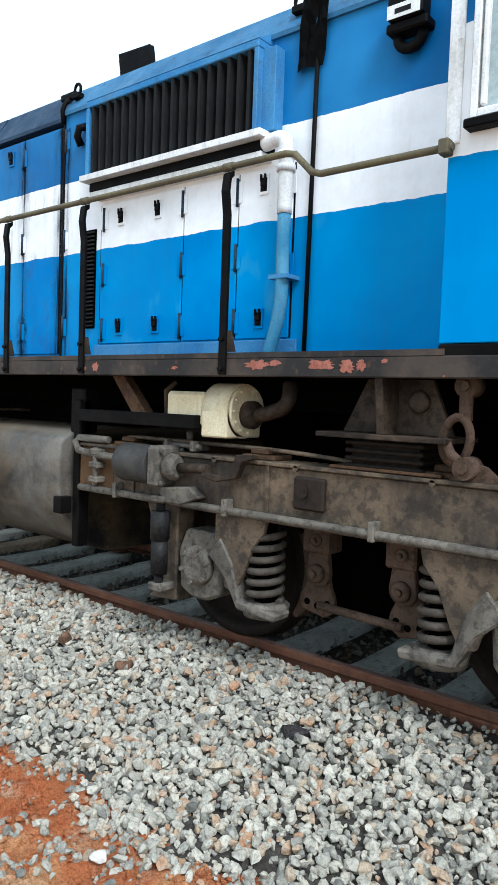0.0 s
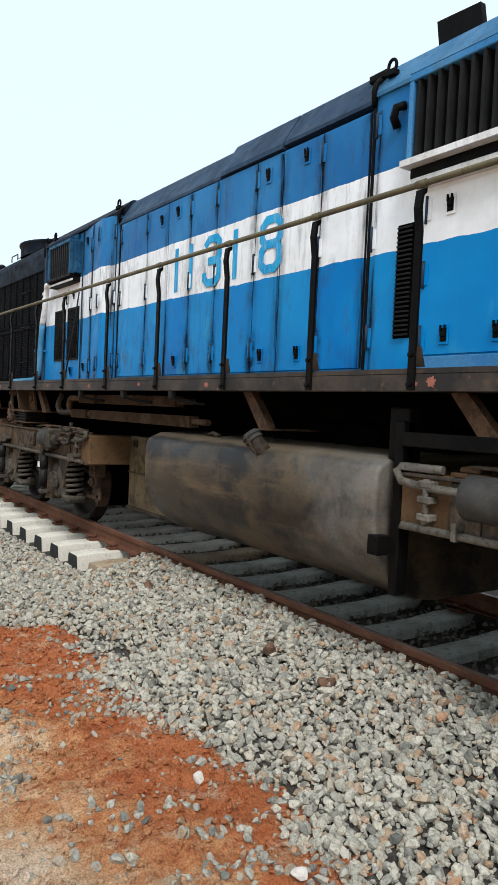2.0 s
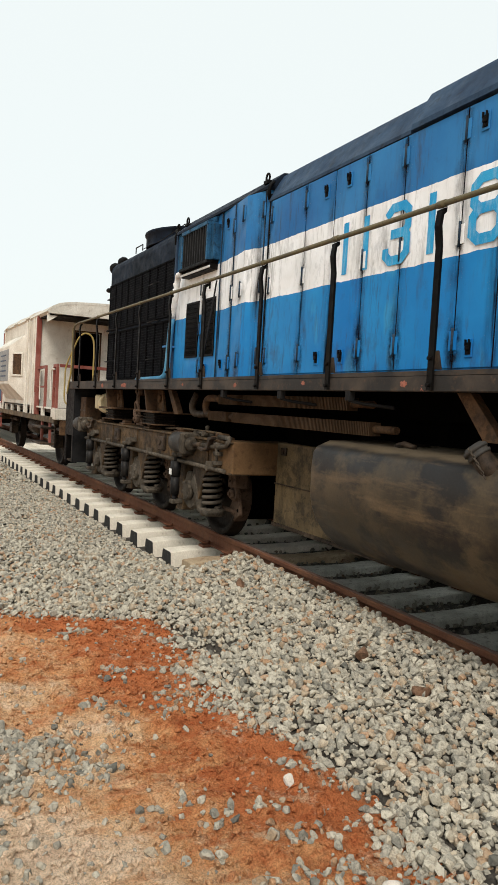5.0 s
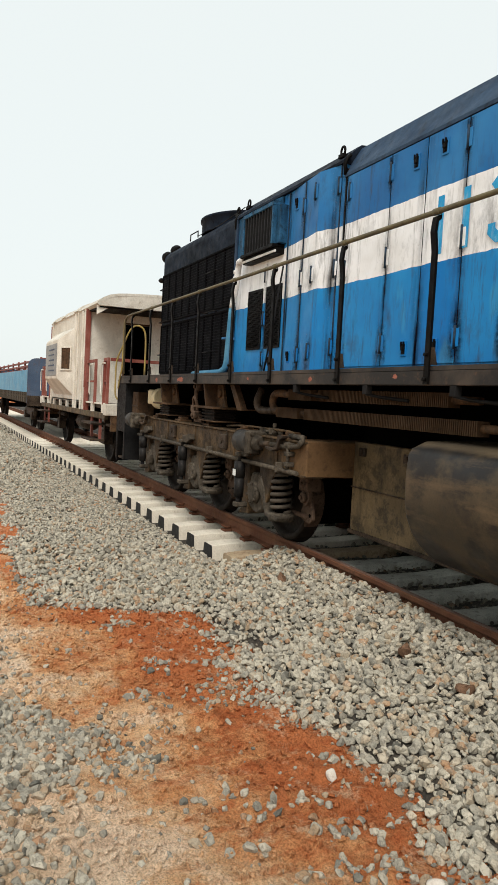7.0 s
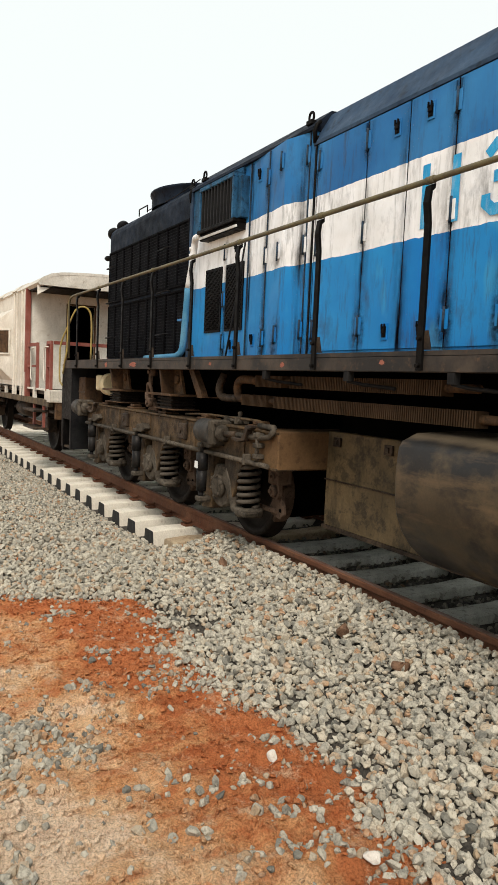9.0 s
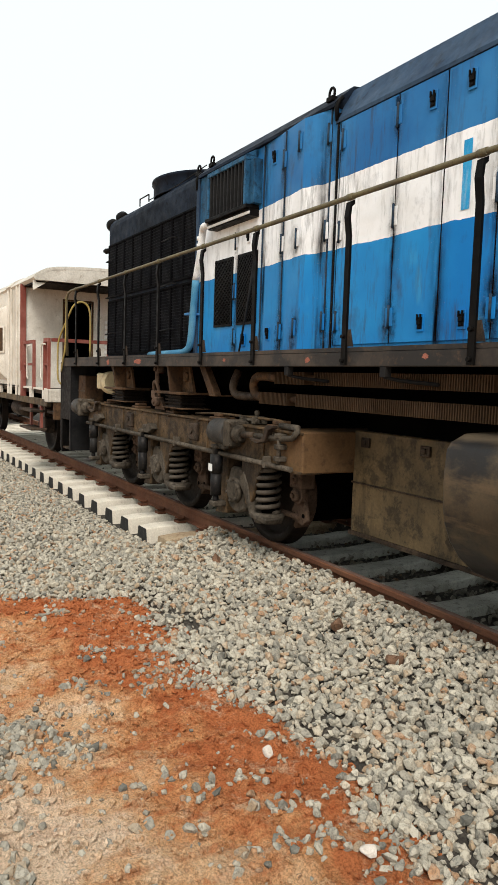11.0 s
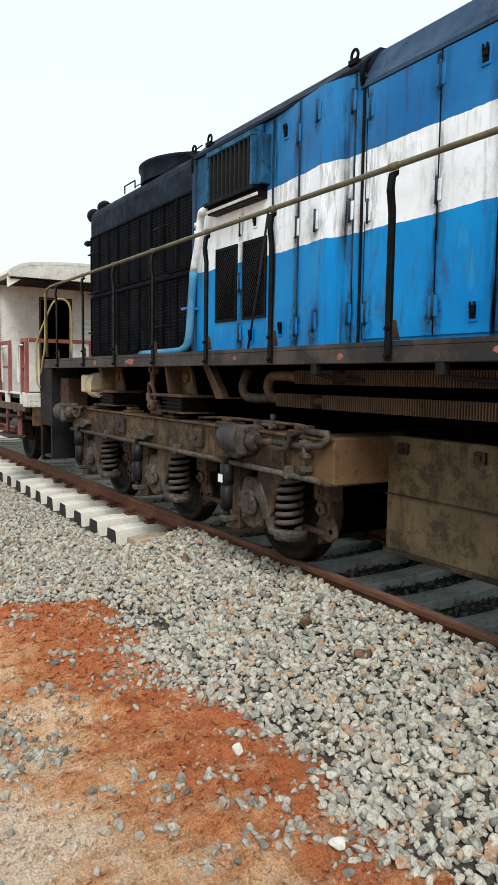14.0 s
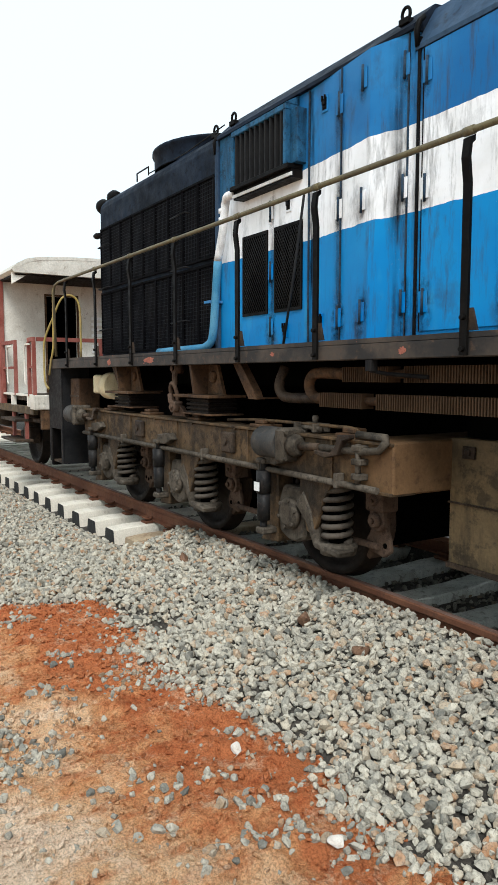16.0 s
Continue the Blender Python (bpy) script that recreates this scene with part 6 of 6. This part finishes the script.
        bm = tube(B(), bend(head), 0.046 if x > -5 else 0.040, 14)
        up = part("drain_pipe", bm, M["white"], loco, "white-painted drain pipe")
        for z in (z1 - 0.16, z1 - 0.24):
            part("pipe_collar", tube(B(), [(x + lean * 0.9, yp, z - 0.02), (x + lean * 0.9, yp, z + 0.02)], 0.058 if x > -5 else 0.046, 12), M["white"], up)
        if x > -5:
            pts = [(x, yp, 2.689), (x, yp, 2.45), (x, yp, 2.22), (x - 0.025, yp, 2.04), (x - 0.09, yp, 1.83)]
        else:
            pts = [(x + lean * 0.5, yp, 2.689), (x + 0.08, yp, 2.3), (x + 0.02, yp, 1.97), (x - 0.08, yp - 0.02, 1.88), (x - 0.3, yp - 0.02, 1.865), (x - 1.2, yp - 0.02, 1.855)]
        part("drain_pipe", tube(B(), bend(pts), 0.041, 14), M["pipeblue"], loco, "blue-painted drain pipe")
        part("pipe_clip", box(B(), x - 0.07, x + 0.07, yp - 0.045, HOOD_Y, 2.30, 2.325), M["blue"], loco)
    # roof furniture
    bm = B()
    prism(bm, [(-4.72, 4.05), (-4.62, 4.21), (-4.76, 4.21), (-4.79, 4.40), (-4.41, 4.38), (-4.38, 4.21), (-4.48, 4.21), (-4.5, 4.05)], "y", -0.52, -0.47)
    part("exhaust_deflector", bm, M["black"], loco, "small black deflector plate")
    bm = B()
    box(bm, -5.12, -4.93, -0.85, -0.70, 3.975, 4.03, 0.008)
    part("roof_clamp", bm, M["black"], loco)
    for x, z in ((-4.86, 3.965), (-2.66, 3.965), (-9.50, 3.985), (-11.80, 3.985), (-12.15, 3.965)):
        lifting_eye(loco, x, z)
    for x in (-4.955, -9.32, -12.05):
        part("roof_strap", tube(B(), [(x, -0.93, 3.74), (x, -0.945, 3.84), (x + 0.004, -0.925, 3.90), (x + 0.008, -0.89, 3.935)], 0.02, 8), M["black"], loco)
    part("louvre_hood", tube(B(), [(-4.72, -0.93, 3.52), (-4.72, -0.97, 3.58), (-4.70, -0.97, 3.64), (-4.66, -0.92, 3.66)], 0.03, 6), M["black"], loco)


M["wire"] = worn("sooty_wire", (0.010, 0.011, 0.014), (0.020, 0.021, 0.024), (0.006, 0.006, 0.006), 0.6, 0, 4.0, 0.6, shine=0.03)
M["noticegrey"] = worn("notice_grey_paint", (0.24, 0.25, 0.25), (0.32, 0.32, 0.31), (0.12, 0.11, 0.10), 0.65, 0, 2.5, 0.6)
M["primer"] = worn("red_primer", (0.36, 0.14, 0.10), (0.28, 0.10, 0.07), (0.09, 0.04, 0.03), 0.8, 0, 14.0, 0.58)
M["radiator"] = worn("radiator_paint", (0.006, 0.009, 0.015), (0.014, 0.022, 0.038), (0.003, 0.003, 0.004), 0.6, 0, 1.6, 0.58, shine=0.05)
M["yellow"] = worn("faded_yellow_paint", (0.36, 0.27, 0.08), (0.28, 0.21, 0.09), (0.12, 0.09, 0.06), 0.55, 0, 5.0, 0.6)
M["bogie"] = worn("bogie_steel", (0.040, 0.028, 0.018), (0.118, 0.074, 0.038), (0.008, 0.007, 0.006), 0.62, 0, 1.8, 0.52, 0.6, 0.12, 0.7)
# Paler copies for the front bogie; extra brightness is put into the colour.
M["brightbogie"] = worn("dusty_bogie_steel", (0.062, 0.046, 0.032), (0.150, 0.106, 0.066), (0.014, 0.012, 0.011), 0.62, 0, 1.8, 0.52, 0.6, 0.25, 0.6)
M["palecast"] = worn("pale_dusty_casting", (0.085, 0.074, 0.060), (0.165, 0.142, 0.112), (0.022, 0.018, 0.015), 0.66, 0, 3.0, 0.55, 0.5, 0.2, 0.5)
M["cyl"] = worn("cylinder_paint", (0.033, 0.032, 0.031), (0.055, 0.052, 0.048), (0.08, 0.062, 0.045), 0.55, 0, 4.0, 0.6)
M["pipeblue"] = worn("pipe_blue_paint", (0.05, 0.20, 0.34), (0.10, 0.27, 0.40), (0.04, 0.07, 0.10), 0.5, 0, 4.0, 0.64)
M["cab"] = M["hood"]
M["roofblue"] = worn("roof_blue_paint", (0.035, 0.12, 0.23), (0.06, 0.17, 0.30), (0.03, 0.05, 0.075), 0.55, 0, 1.4, 0.62)
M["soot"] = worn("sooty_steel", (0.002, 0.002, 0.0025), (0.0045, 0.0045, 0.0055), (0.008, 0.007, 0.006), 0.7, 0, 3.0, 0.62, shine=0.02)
# Darker granite: shade under the train is put into the stone colour.
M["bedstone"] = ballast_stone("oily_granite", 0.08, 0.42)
M["tanconcrete"] = worn("tan_concrete", (0.42, 0.33, 0.22), (0.34, 0.25, 0.16), (0.19, 0.12, 0.07), 0.9, 0, 4.0, 0.56, 0.5)


def build_loco():
    loco = thing("locomotive", "blue and white diesel locomotive with grimy bogies, rolling", "locomotive", pose(0, TRACK_Y, 0))
    loco_body(loco)
    radiator(loco)
    walkway(loco)
    underframe(loco)
    cab(loco)
    rear = [-10.20, -12.20, -14.20]
    front = [-2.95, -0.93, 1.10]
    bogie(loco, -9.06, -1, rear, [1, 1, 1], 1.14, [-10.25, -15.1], "rust-brown grimy bogie frame", M["bogie"], M["dustgrime"])
    bogie(loco, -4.17, 1, front, [1, -1, -1], 1.195, [-3.33], "dusty grey-brown bogie frame, brightened in colour", M["brightbogie"], M["palecast"])
    for x in rear + front:
        wheelset(loco, x)
    for x in (-1.70, -11.72, -13.6):
        bracket_pack(loco, x)
    for x in (-1.28, -12.2):
        chain_link(loco, x)
    return loco


# ---- the brake van and the wagon behind it ----
VAN_X, WAGON_X = -20.5, -38.0


def arch(x0, x1, half, eave, apex, thick=0.05, n=18):
    """A bowed roof sheet with its ends open."""
    up = [(half * math.sin(a), eave + (apex - eave) * (0.66 * (1 - abs(math.sin(a)) ** 12) + 0.34 * math.cos(a) ** 2)) for a in np.linspace(-math.pi / 2, math.pi / 2, n)]
    low = [(y * 0.97, z - thick) for y, z in reversed(up)]
    return up, low


def build_van():
    van = thing("brake_van", "dirty cream goods brake van with faded red railings, rolling", "brake van", pose(VAN_X, TRACK_Y, 0))
    W = 1.57
    bm = B()
    up, low = arch(0, 0, W + 0.03, 3.26, 3.54)
    prism(bm, up + low, "x", -2.90, 3.05)
    roof = part("roof", bm, M["vanroof"], van, "bowed pale roof")
    bm = B()
    prism(bm, [(y, z) for y, z in up] + [(W * 0.97, 3.22), (-W * 0.97, 3.22)], "x", 2.99, 3.045)
    part("roof_end", bm, M["vanroof"], roof)
    for x in (-2.3, -0.9, 0.8):
        bm = B()
        up2 = [(y * 1.01, z + 0.02) for y, z in up]
        prism(bm, up2 + [(y * 0.99, z) for y, z in reversed(up)], "x", x - 0.25, x + 0.25)
        part("roof_panel", bm, M["vanroof"], roof)

    # body: end walls with a doorway, side walls with frames
    t = 0.06
    bm = B()
    for y0, y1, z0, z1 in ((-W, -0.77, 1.28, 3.23), (-0.215, W, 1.28, 3.23), (-0.77, -0.215, 2.985, 3.23)):
        box(bm, 1.94, 2.0, y0, y1, z0, z1)
    prism(bm, [(y * 0.96, z - 0.055) for y, z in up[1:-1]] + [(W * 0.95, 3.231), (-W * 0.95, 3.231)], "x", 1.94, 2.0)
    part("end_wall", bm, M["van"], van, "stained cream end wall with an open doorway")
    part("end_wall", box(B(), -2.66, -2.60, -W, W, 1.28, 3.23), M["van"], van)
    part("side_wall", box(B(), -2.599, 1.939, -W, -W + t, 1.28, 3.23), M["van"], van, "stained cream side wall")
    part("side_wall", box(B(), -2.599, 1.939, W - t, W, 1.28, 3.23), M["van"], van)
    part("van_floor", box(B(), -4.5, 3.95, -W + 0.07, W - 0.07, 1.20, 1.275), M["grime"], van)
    for x in (-2.63, 0.72, 1.02, 1.55, 1.88):
        part("side_stanchion", box(B(), x - 0.03, x + 0.03, -W - 0.035, -W - 0.001, 1.12, 3.24, 0.004), M["van"], van)
    bm = B()
    box(bm, 1.96, 2.04, -W - 0.035, -W + 0.06, 1.60, 3.24)
    box(bm, 1.94, 2.05, -W - 0.02, -W + 0.07, 1.12, 1.599)
    part("corner_post", bm, M["red"], van, "red-painted corner post")
    part("corner_post", box(B(), -2.88, -2.80, -W - 0.03, -W + 0.05, 1.28, 3.20), M["red"], van, "red-painted corner post")
    # the look-out bulging from the side, with a small window in its slanted flank
    bm = B()
    deep, y0 = 0.30, -W - 0.001
    low = [bm.verts.new(p) for p in ((-2.2, y0, 1.40), (0.62, y0, 1.40), (0.62, y0, 2.95), (-2.2, y0, 2.95))]
    out = [bm.verts.new(p) for p in ((-1.8, y0 - deep, 1.78), (0.06, y0 - deep, 1.78), (0.06, y0 - deep, 2.68), (-1.8, y0 - deep, 2.68))]
    bm.faces.new(out), bm.faces.new(list(reversed(low)))
    for k in range(4):
        bm.faces.new((low[k], low[(k + 1) % 4], out[(k + 1) % 4], out[k]))
    bmesh.ops.recalc_face_normals(bm, faces=bm.faces)
    bmesh.ops.bevel(bm, geom=bm.edges[:], offset=0.012, segments=2, affect="EDGES")
    look_out = part("lookout", bm, M["van"], van, "bulging cream side look-out")
    way = Vector((-0.56, -deep, 0)).normalized()
    face = Vector((0.62, y0, 0)) + way * 0.30 + Vector((0, 0, 2.24))
    turn = math.degrees(math.atan2(way.y, way.x))
    bm = B()
    for u0, u1, z0, z1 in ((-0.20, 0.20, 0.24, 0.28), (-0.20, 0.20, -0.28, -0.24), (-0.20, -0.16, -0.24, 0.24), (0.16, 0.20, -0.24, 0.24)):
        box(bm, u0, u1, 0.0, 0.03, z0, z1, 0.004)
    win = part("window", bm, M["van"], look_out)
    win.matrix_basis = Matrix.Translation(face) @ pose(0, 0, 0, 0, 0, turn)
    part("shutter", box(B(), -0.16, 0.16, -0.01, 0.012, -0.24, 0.24), M["rustgrime"], win, "dark red-brown shutter")
    part("notice_panel", box(B(), -1.72, -0.02, y0 - deep - 0.008, y0 - deep - 0.001, 1.84, 2.60, 0.003), M["noticegrey"], look_out, "grey painted notice panel")
    bm = B()
    for k in range(5):
        box(bm, -1.2 - 0.07 * (k % 2), -0.35, y0 - deep - 0.011, y0 - deep - 0.0085, 1.95 + k * 0.125, 1.985 + k * 0.125)
    part("lettering_bar", bm, M["wagonend"], look_out)
    # Board added under the roof; its dark colour is the overhang's shade.
    part("ceiling_board", box(B(), 2.01, 2.985, -W + 0.03, W - 0.03, 3.185, 3.21), M["wheel"], van, "platform ceiling board coloured dark as shade")
    # Black sheet inside the van, painted as the unlit interior.
    part("doorway_dark", box(B(), 1.0, 1.02, -1.4, 1.4, 1.28, 3.16), M["pit"], van)
    bm = B()
    for k in range(7):
        box(bm, 2.0, 2.02, 0.05, 0.65, 2.0 + k * 0.10, 2.05 + k * 0.10)
    part("end_shutter", bm, M["tag"], van, "white slatted shutter")
    bm = B()
    for y0, y1, z0, z1 in ((-0.80, -0.765, 1.29, 3.02), (-0.22, -0.185, 1.29, 3.02), (-0.764, -0.221, 2.985, 3.02)):
        box(bm, 1.99, 2.012, y0, y1, z0, z1)
    part("door_frame", bm, M["rustgrime"], van, "dark rusty door frame")
    bm = B()
    prism(bm, [(-W - 0.02, 3.22), (-W + 0.26, 3.22), (-W - 0.02, 3.04)], "x", 2.95, 2.98)
    part("roof_bracket", bm, M["van"], van)
    # solebars and headstocks
    for y0, y1 in ((-W, -W + 0.08), (W - 0.08, W)):
        part("solebar", box(B(), -4.5, 3.95, y0, y1, 1.0, 1.12, 0.01), M["box"], van)
    bm = B()
    for k in range(9):
        x = -4.3 + k * 1.0
        box(bm, x - 0.08, x + 0.08, -W, -W + 0.05, 1.12, 1.275)
    box(bm, -4.5, 3.95, -W, -W + 0.05, 1.276, 1.31)
    part("solebar_block", bm, M["van"], van)
    for x in (3.95, -4.63):
        beam = part("headstock", box(B(), x, x + 0.13, -W, W, 1.08, 1.30, 0.01), M["van"], van, "riveted cream headstock")
        part("lower_beam", box(B(), x + 0.02, x + 0.11, -W + 0.10, W - 0.10, 0.78, 1.079, 0.01), M["rustgrime"], beam, "rusty lower beam")
        for y in (-W + 0.05, -W + 0.13):
            for z in (1.12, 1.19, 1.26):
                part("rivet", tube(B(), [(x + 0.128, y, z), (x + 0.142, y, z)], 0.014, 6), M["van"], beam)
        part("headstock_end", box(B(), x - 0.10, x + 0.135, -W - 0.012, -W - 0.001, 1.085, 1.30, 0.004), M["van"], beam)
    for y in (-0.98, 0.98):
        for s, x in ((1, 4.08), (-1, -4.63)):
            part("buffer", tube(B(), [(x, y, 1.10), (x + s * 0.12, y, 1.10), (x + s * 0.16, y, 1.10), (x + s * 0.2, y, 1.1)], [0.09, 0.09, 0.2, 0.19], 14), M["grime"], van)
    # railings of both platforms
    for x0, x1 in ((2.05, 2.95), (3.70, 4.04), (-3.9, -3.05), (-4.55, -4.2)):
        bm = B()
        y = -W + 0.02
        box(bm, x0, x1, y - 0.02, y + 0.02, 2.10, 2.16)
        box(bm, x0, x1, y - 0.015, y + 0.015, 1.70, 1.74)
        for x in (x0 + 0.03, x1 - 0.04):
            box(bm, x - 0.035, x + 0.035, y - 0.024, y + 0.024, 1.28, 2.099)
        fence = part("railing", bm, M["red"], van, "faded red platform railing")
        xe = x1 - 0.1
        part("grab_rail", tube(B(), [(xe - 0.2, y - 0.05, 1.45), (xe - 0.24, y - 0.06, 1.5), (xe - 0.24, y - 0.06, 2.0), (xe - 0.2, y - 0.05, 2.06), (xe - 0.1, y - 0.02, 2.06)], 0.014, 6), M["van"], fence)
    for x in (3.97, -4.52):
        bm = B()
        box(bm, x - 0.02, x + 0.02, -W + 0.07, W, 2.10, 2.16)
        for y in (-0.5, 0.5, 1.4):
            box(bm, x - 0.024, x + 0.024, y - 0.03, y + 0.03, 1.28, 2.099)
        part("end_railing", bm, M["red"], van)
    # steps
    for x0, x1 in ((2.55, 3.5), (-4.1, -3.2)):
        for z in (0.88, 0.56):
            part("step", box(B(), x0, x1, -W - 0.16, -W + 0.12, z, z + 0.04, 0.006), M["grime"], van)
        for x in (x0 + 0.08, x1 - 0.08):
            part("step_hanger", box(B(), x - 0.05, x + 0.05, -W + 0.02, -W + 0.06, 0.601, 1.0), M["red"], van)
    for x in (1.9, -4.0):
        bm = B()
        box(bm, x - 0.2, x + 0.2, -1.15, -0.95, 0.40, 0.70, 0.02)
        box(bm, x - 0.7, x + 0.7, -1.10, -1.02, 0.78, 0.86, 0.02)
        box(bm, x - 0.06, x + 0.06, -1.12, -0.9, 0.7, 1.0)
        part("axle_guard", bm, M["grime"], van)
    part("van_underframe", box(B(), -4.4, 3.9, -0.6, 0.6, 0.85, 1.19), M["pit"], van)
    part("air_reservoir", tube(B(), [(-1.6, -0.9, 0.75), (-1.5, -0.9, 0.75), (-0.4, -0.9, 0.75), (-0.3, -0.9, 0.75)], [0.1, 0.2, 0.2, 0.1], 16), M["grime"], van)
    for x in (1.6, -4.1):
        wheelset(van, x)
    return van


def build_wagon():
    wagon = thing("open_wagon", "pale blue open goods wagon with dark end and red frames above", "wagon", pose(WAGON_X, TRACK_Y, 0))
    W = 1.57
    a, b = -9.5, 9.3
    for s in (-1, 1):
        y0, y1 = sorted((s * W, s * (W - 0.06)))
        bm = B()
        box(bm, a, b, y0, y1, 1.36, 2.12, 0.006)
        part("side_panel", bm, M["wagonblue"], wagon, "faded pale blue side")
        bm = B()
        box(bm, a, b, *sorted((s * (W + 0.02), s * (W - 0.1))), 1.0, 1.355, 0.006)
        part("lower_side", bm, M["dustgrime"], wagon)
    rib = part("side_rib", box(B(), -0.06, 0.06, -W - 0.09, -W - 0.021, 1.02, 1.36, 0.006), M["dustgrime"], wagon)
    rib.matrix_basis = pose(a + 0.3, 0, 0)
    for k in range(1, 30):
        same_part(rib, wagon, pose(a + 0.3 + k * 0.635, 0, 0))
    bm = B()
    n = [(-W, 1.0), (-W, 2.25)] + [(-W + 0.28 - 0.28 * math.cos(t), 2.25 + 0.28 * math.sin(t)) for t in np.linspace(0.2, 1.5, 6)]
    n += [(-y, z) for y, z in reversed(n)]
    prism(bm, n, "x", b, b + 0.10)
    part("end_wall", bm, M["wagonend"], wagon, "dark blue round-shouldered end")
    part("end_wall", prism(B(), n, "x", a - 0.1, a), M["wagonend"], wagon, "dark blue round-shouldered end")
    part("wagon_floor", box(B(), a, b, -W + 0.11, W - 0.11, 1.1, 1.2), M["grime"], wagon)
    for y in (-1.0, 0.0, 1.0):
        bm = B()
        for z in (2.18, 2.34, 2.50):
            box(bm, a, b - 0.1, y - 0.04, y + 0.04, z, z + 0.07)
        for k in range(8):
            x = a + 1.0 + k * 2.4
            box(bm, x - 0.06, x + 0.06, y - 0.035, y + 0.035, 1.2, 2.62)
        part("load_frame", bm, M["red"], wagon, "faded red steel frame")
    part("wagon_underframe", box(B(), a, b, -0.8, 0.8, 0.75, 1.09), M["pit"], wagon)
    for c in (6.6, -6.8):
        bm = B()
        box(bm, c - 1.35, c + 1.35, -1.15, -1.0, 0.5, 0.8, 0.04)
        for d in (-1.0, 1.0):
            box(bm, c + d - 0.16, c + d + 0.16, -1.2, -1.0, 0.36, 0.66, 0.03)
        part("wagon_bogie", bm, M["grime"], wagon)
        for d in (-1.0, 1.0):
            wheelset(wagon, c + d)
    bm = B()
    box(bm, b + 0.1, b + 0.2, -W, W, 0.9, 1.25)
    part("headstock", bm, M["grime"], wagon)
    for y in (-0.98, 0.98):
        part("buffer", tube(B(), [(b + 0.2, y, 1.1), (b + 0.32, y, 1.1), (b + 0.36, y, 1.1)], [0.09, 0.09, 0.2], 14), M["grime"], wagon)
    return wagon


# ---- build ----
loco = build_loco()
van = build_van()
wagon = build_wagon()
rails()
sleepers()
near_ballast()
far_ballast()
track_ballast()
loose_stones()
rock("rock", -5.93, 3.02, 0.075, M["brownrock"], "upright brown weathered rock in the ballast", (0.7, 0.6, 1.0), 20, 1)
rock("rock", -3.96, 2.98, 0.085, M["brownrock"], "dark brown angular rock in the ballast", (1.0, 0.6, 0.8), -25, 2)
rock("rock", -3.35, 2.98, 0.10, M["brownrock"], "flat dark brown rock in the ballast", (1.1, 0.7, 0.5), -15, 3)
rock("rock", -2.0, 2.98, 0.105, M["blackrock"], "black clinker lump in the ballast", (1.2, 0.7, 0.5), 20, 4)
rock("rock", -2.17, 1.84, 0.055, M["paleroc"], "pale pointed stone on red soil", (0.9, 0.6, 0.8), 40, 5)
rock("rock", -3.05, 1.88, 0.045, M["paleroc"], "pale upright stone at the ballast edge", (0.8, 0.7, 0.9), 10, 9)
rock("rock", -7.28, 2.98, 0.10, M["brownrock"], "reddish brown rock beside a sleeper end", (1.0, 0.7, 0.8), 0, 7)
rock("rock", -5.0, 2.95, 0.07, M["brownrock"], "small brown rock in the ballast", (1.0, 0.7, 0.5), 30, 8)


def motions():
    """The train rolls towards the camera, its wheels turning with it."""
    for ob, x in ((loco, 0.0), (van, VAN_X), (wagon, WAGON_X)):
        walk(ob, [(t, pose(x + s, TRACK_Y, 0)) for t, s in ROLLED])
    for w, x in ROLLING:
        walk(w, [(t, pose(x, 0, WHEEL_R, 0, math.degrees(s / WHEEL_R), 0)) for t, s in ROLLED])


motions()
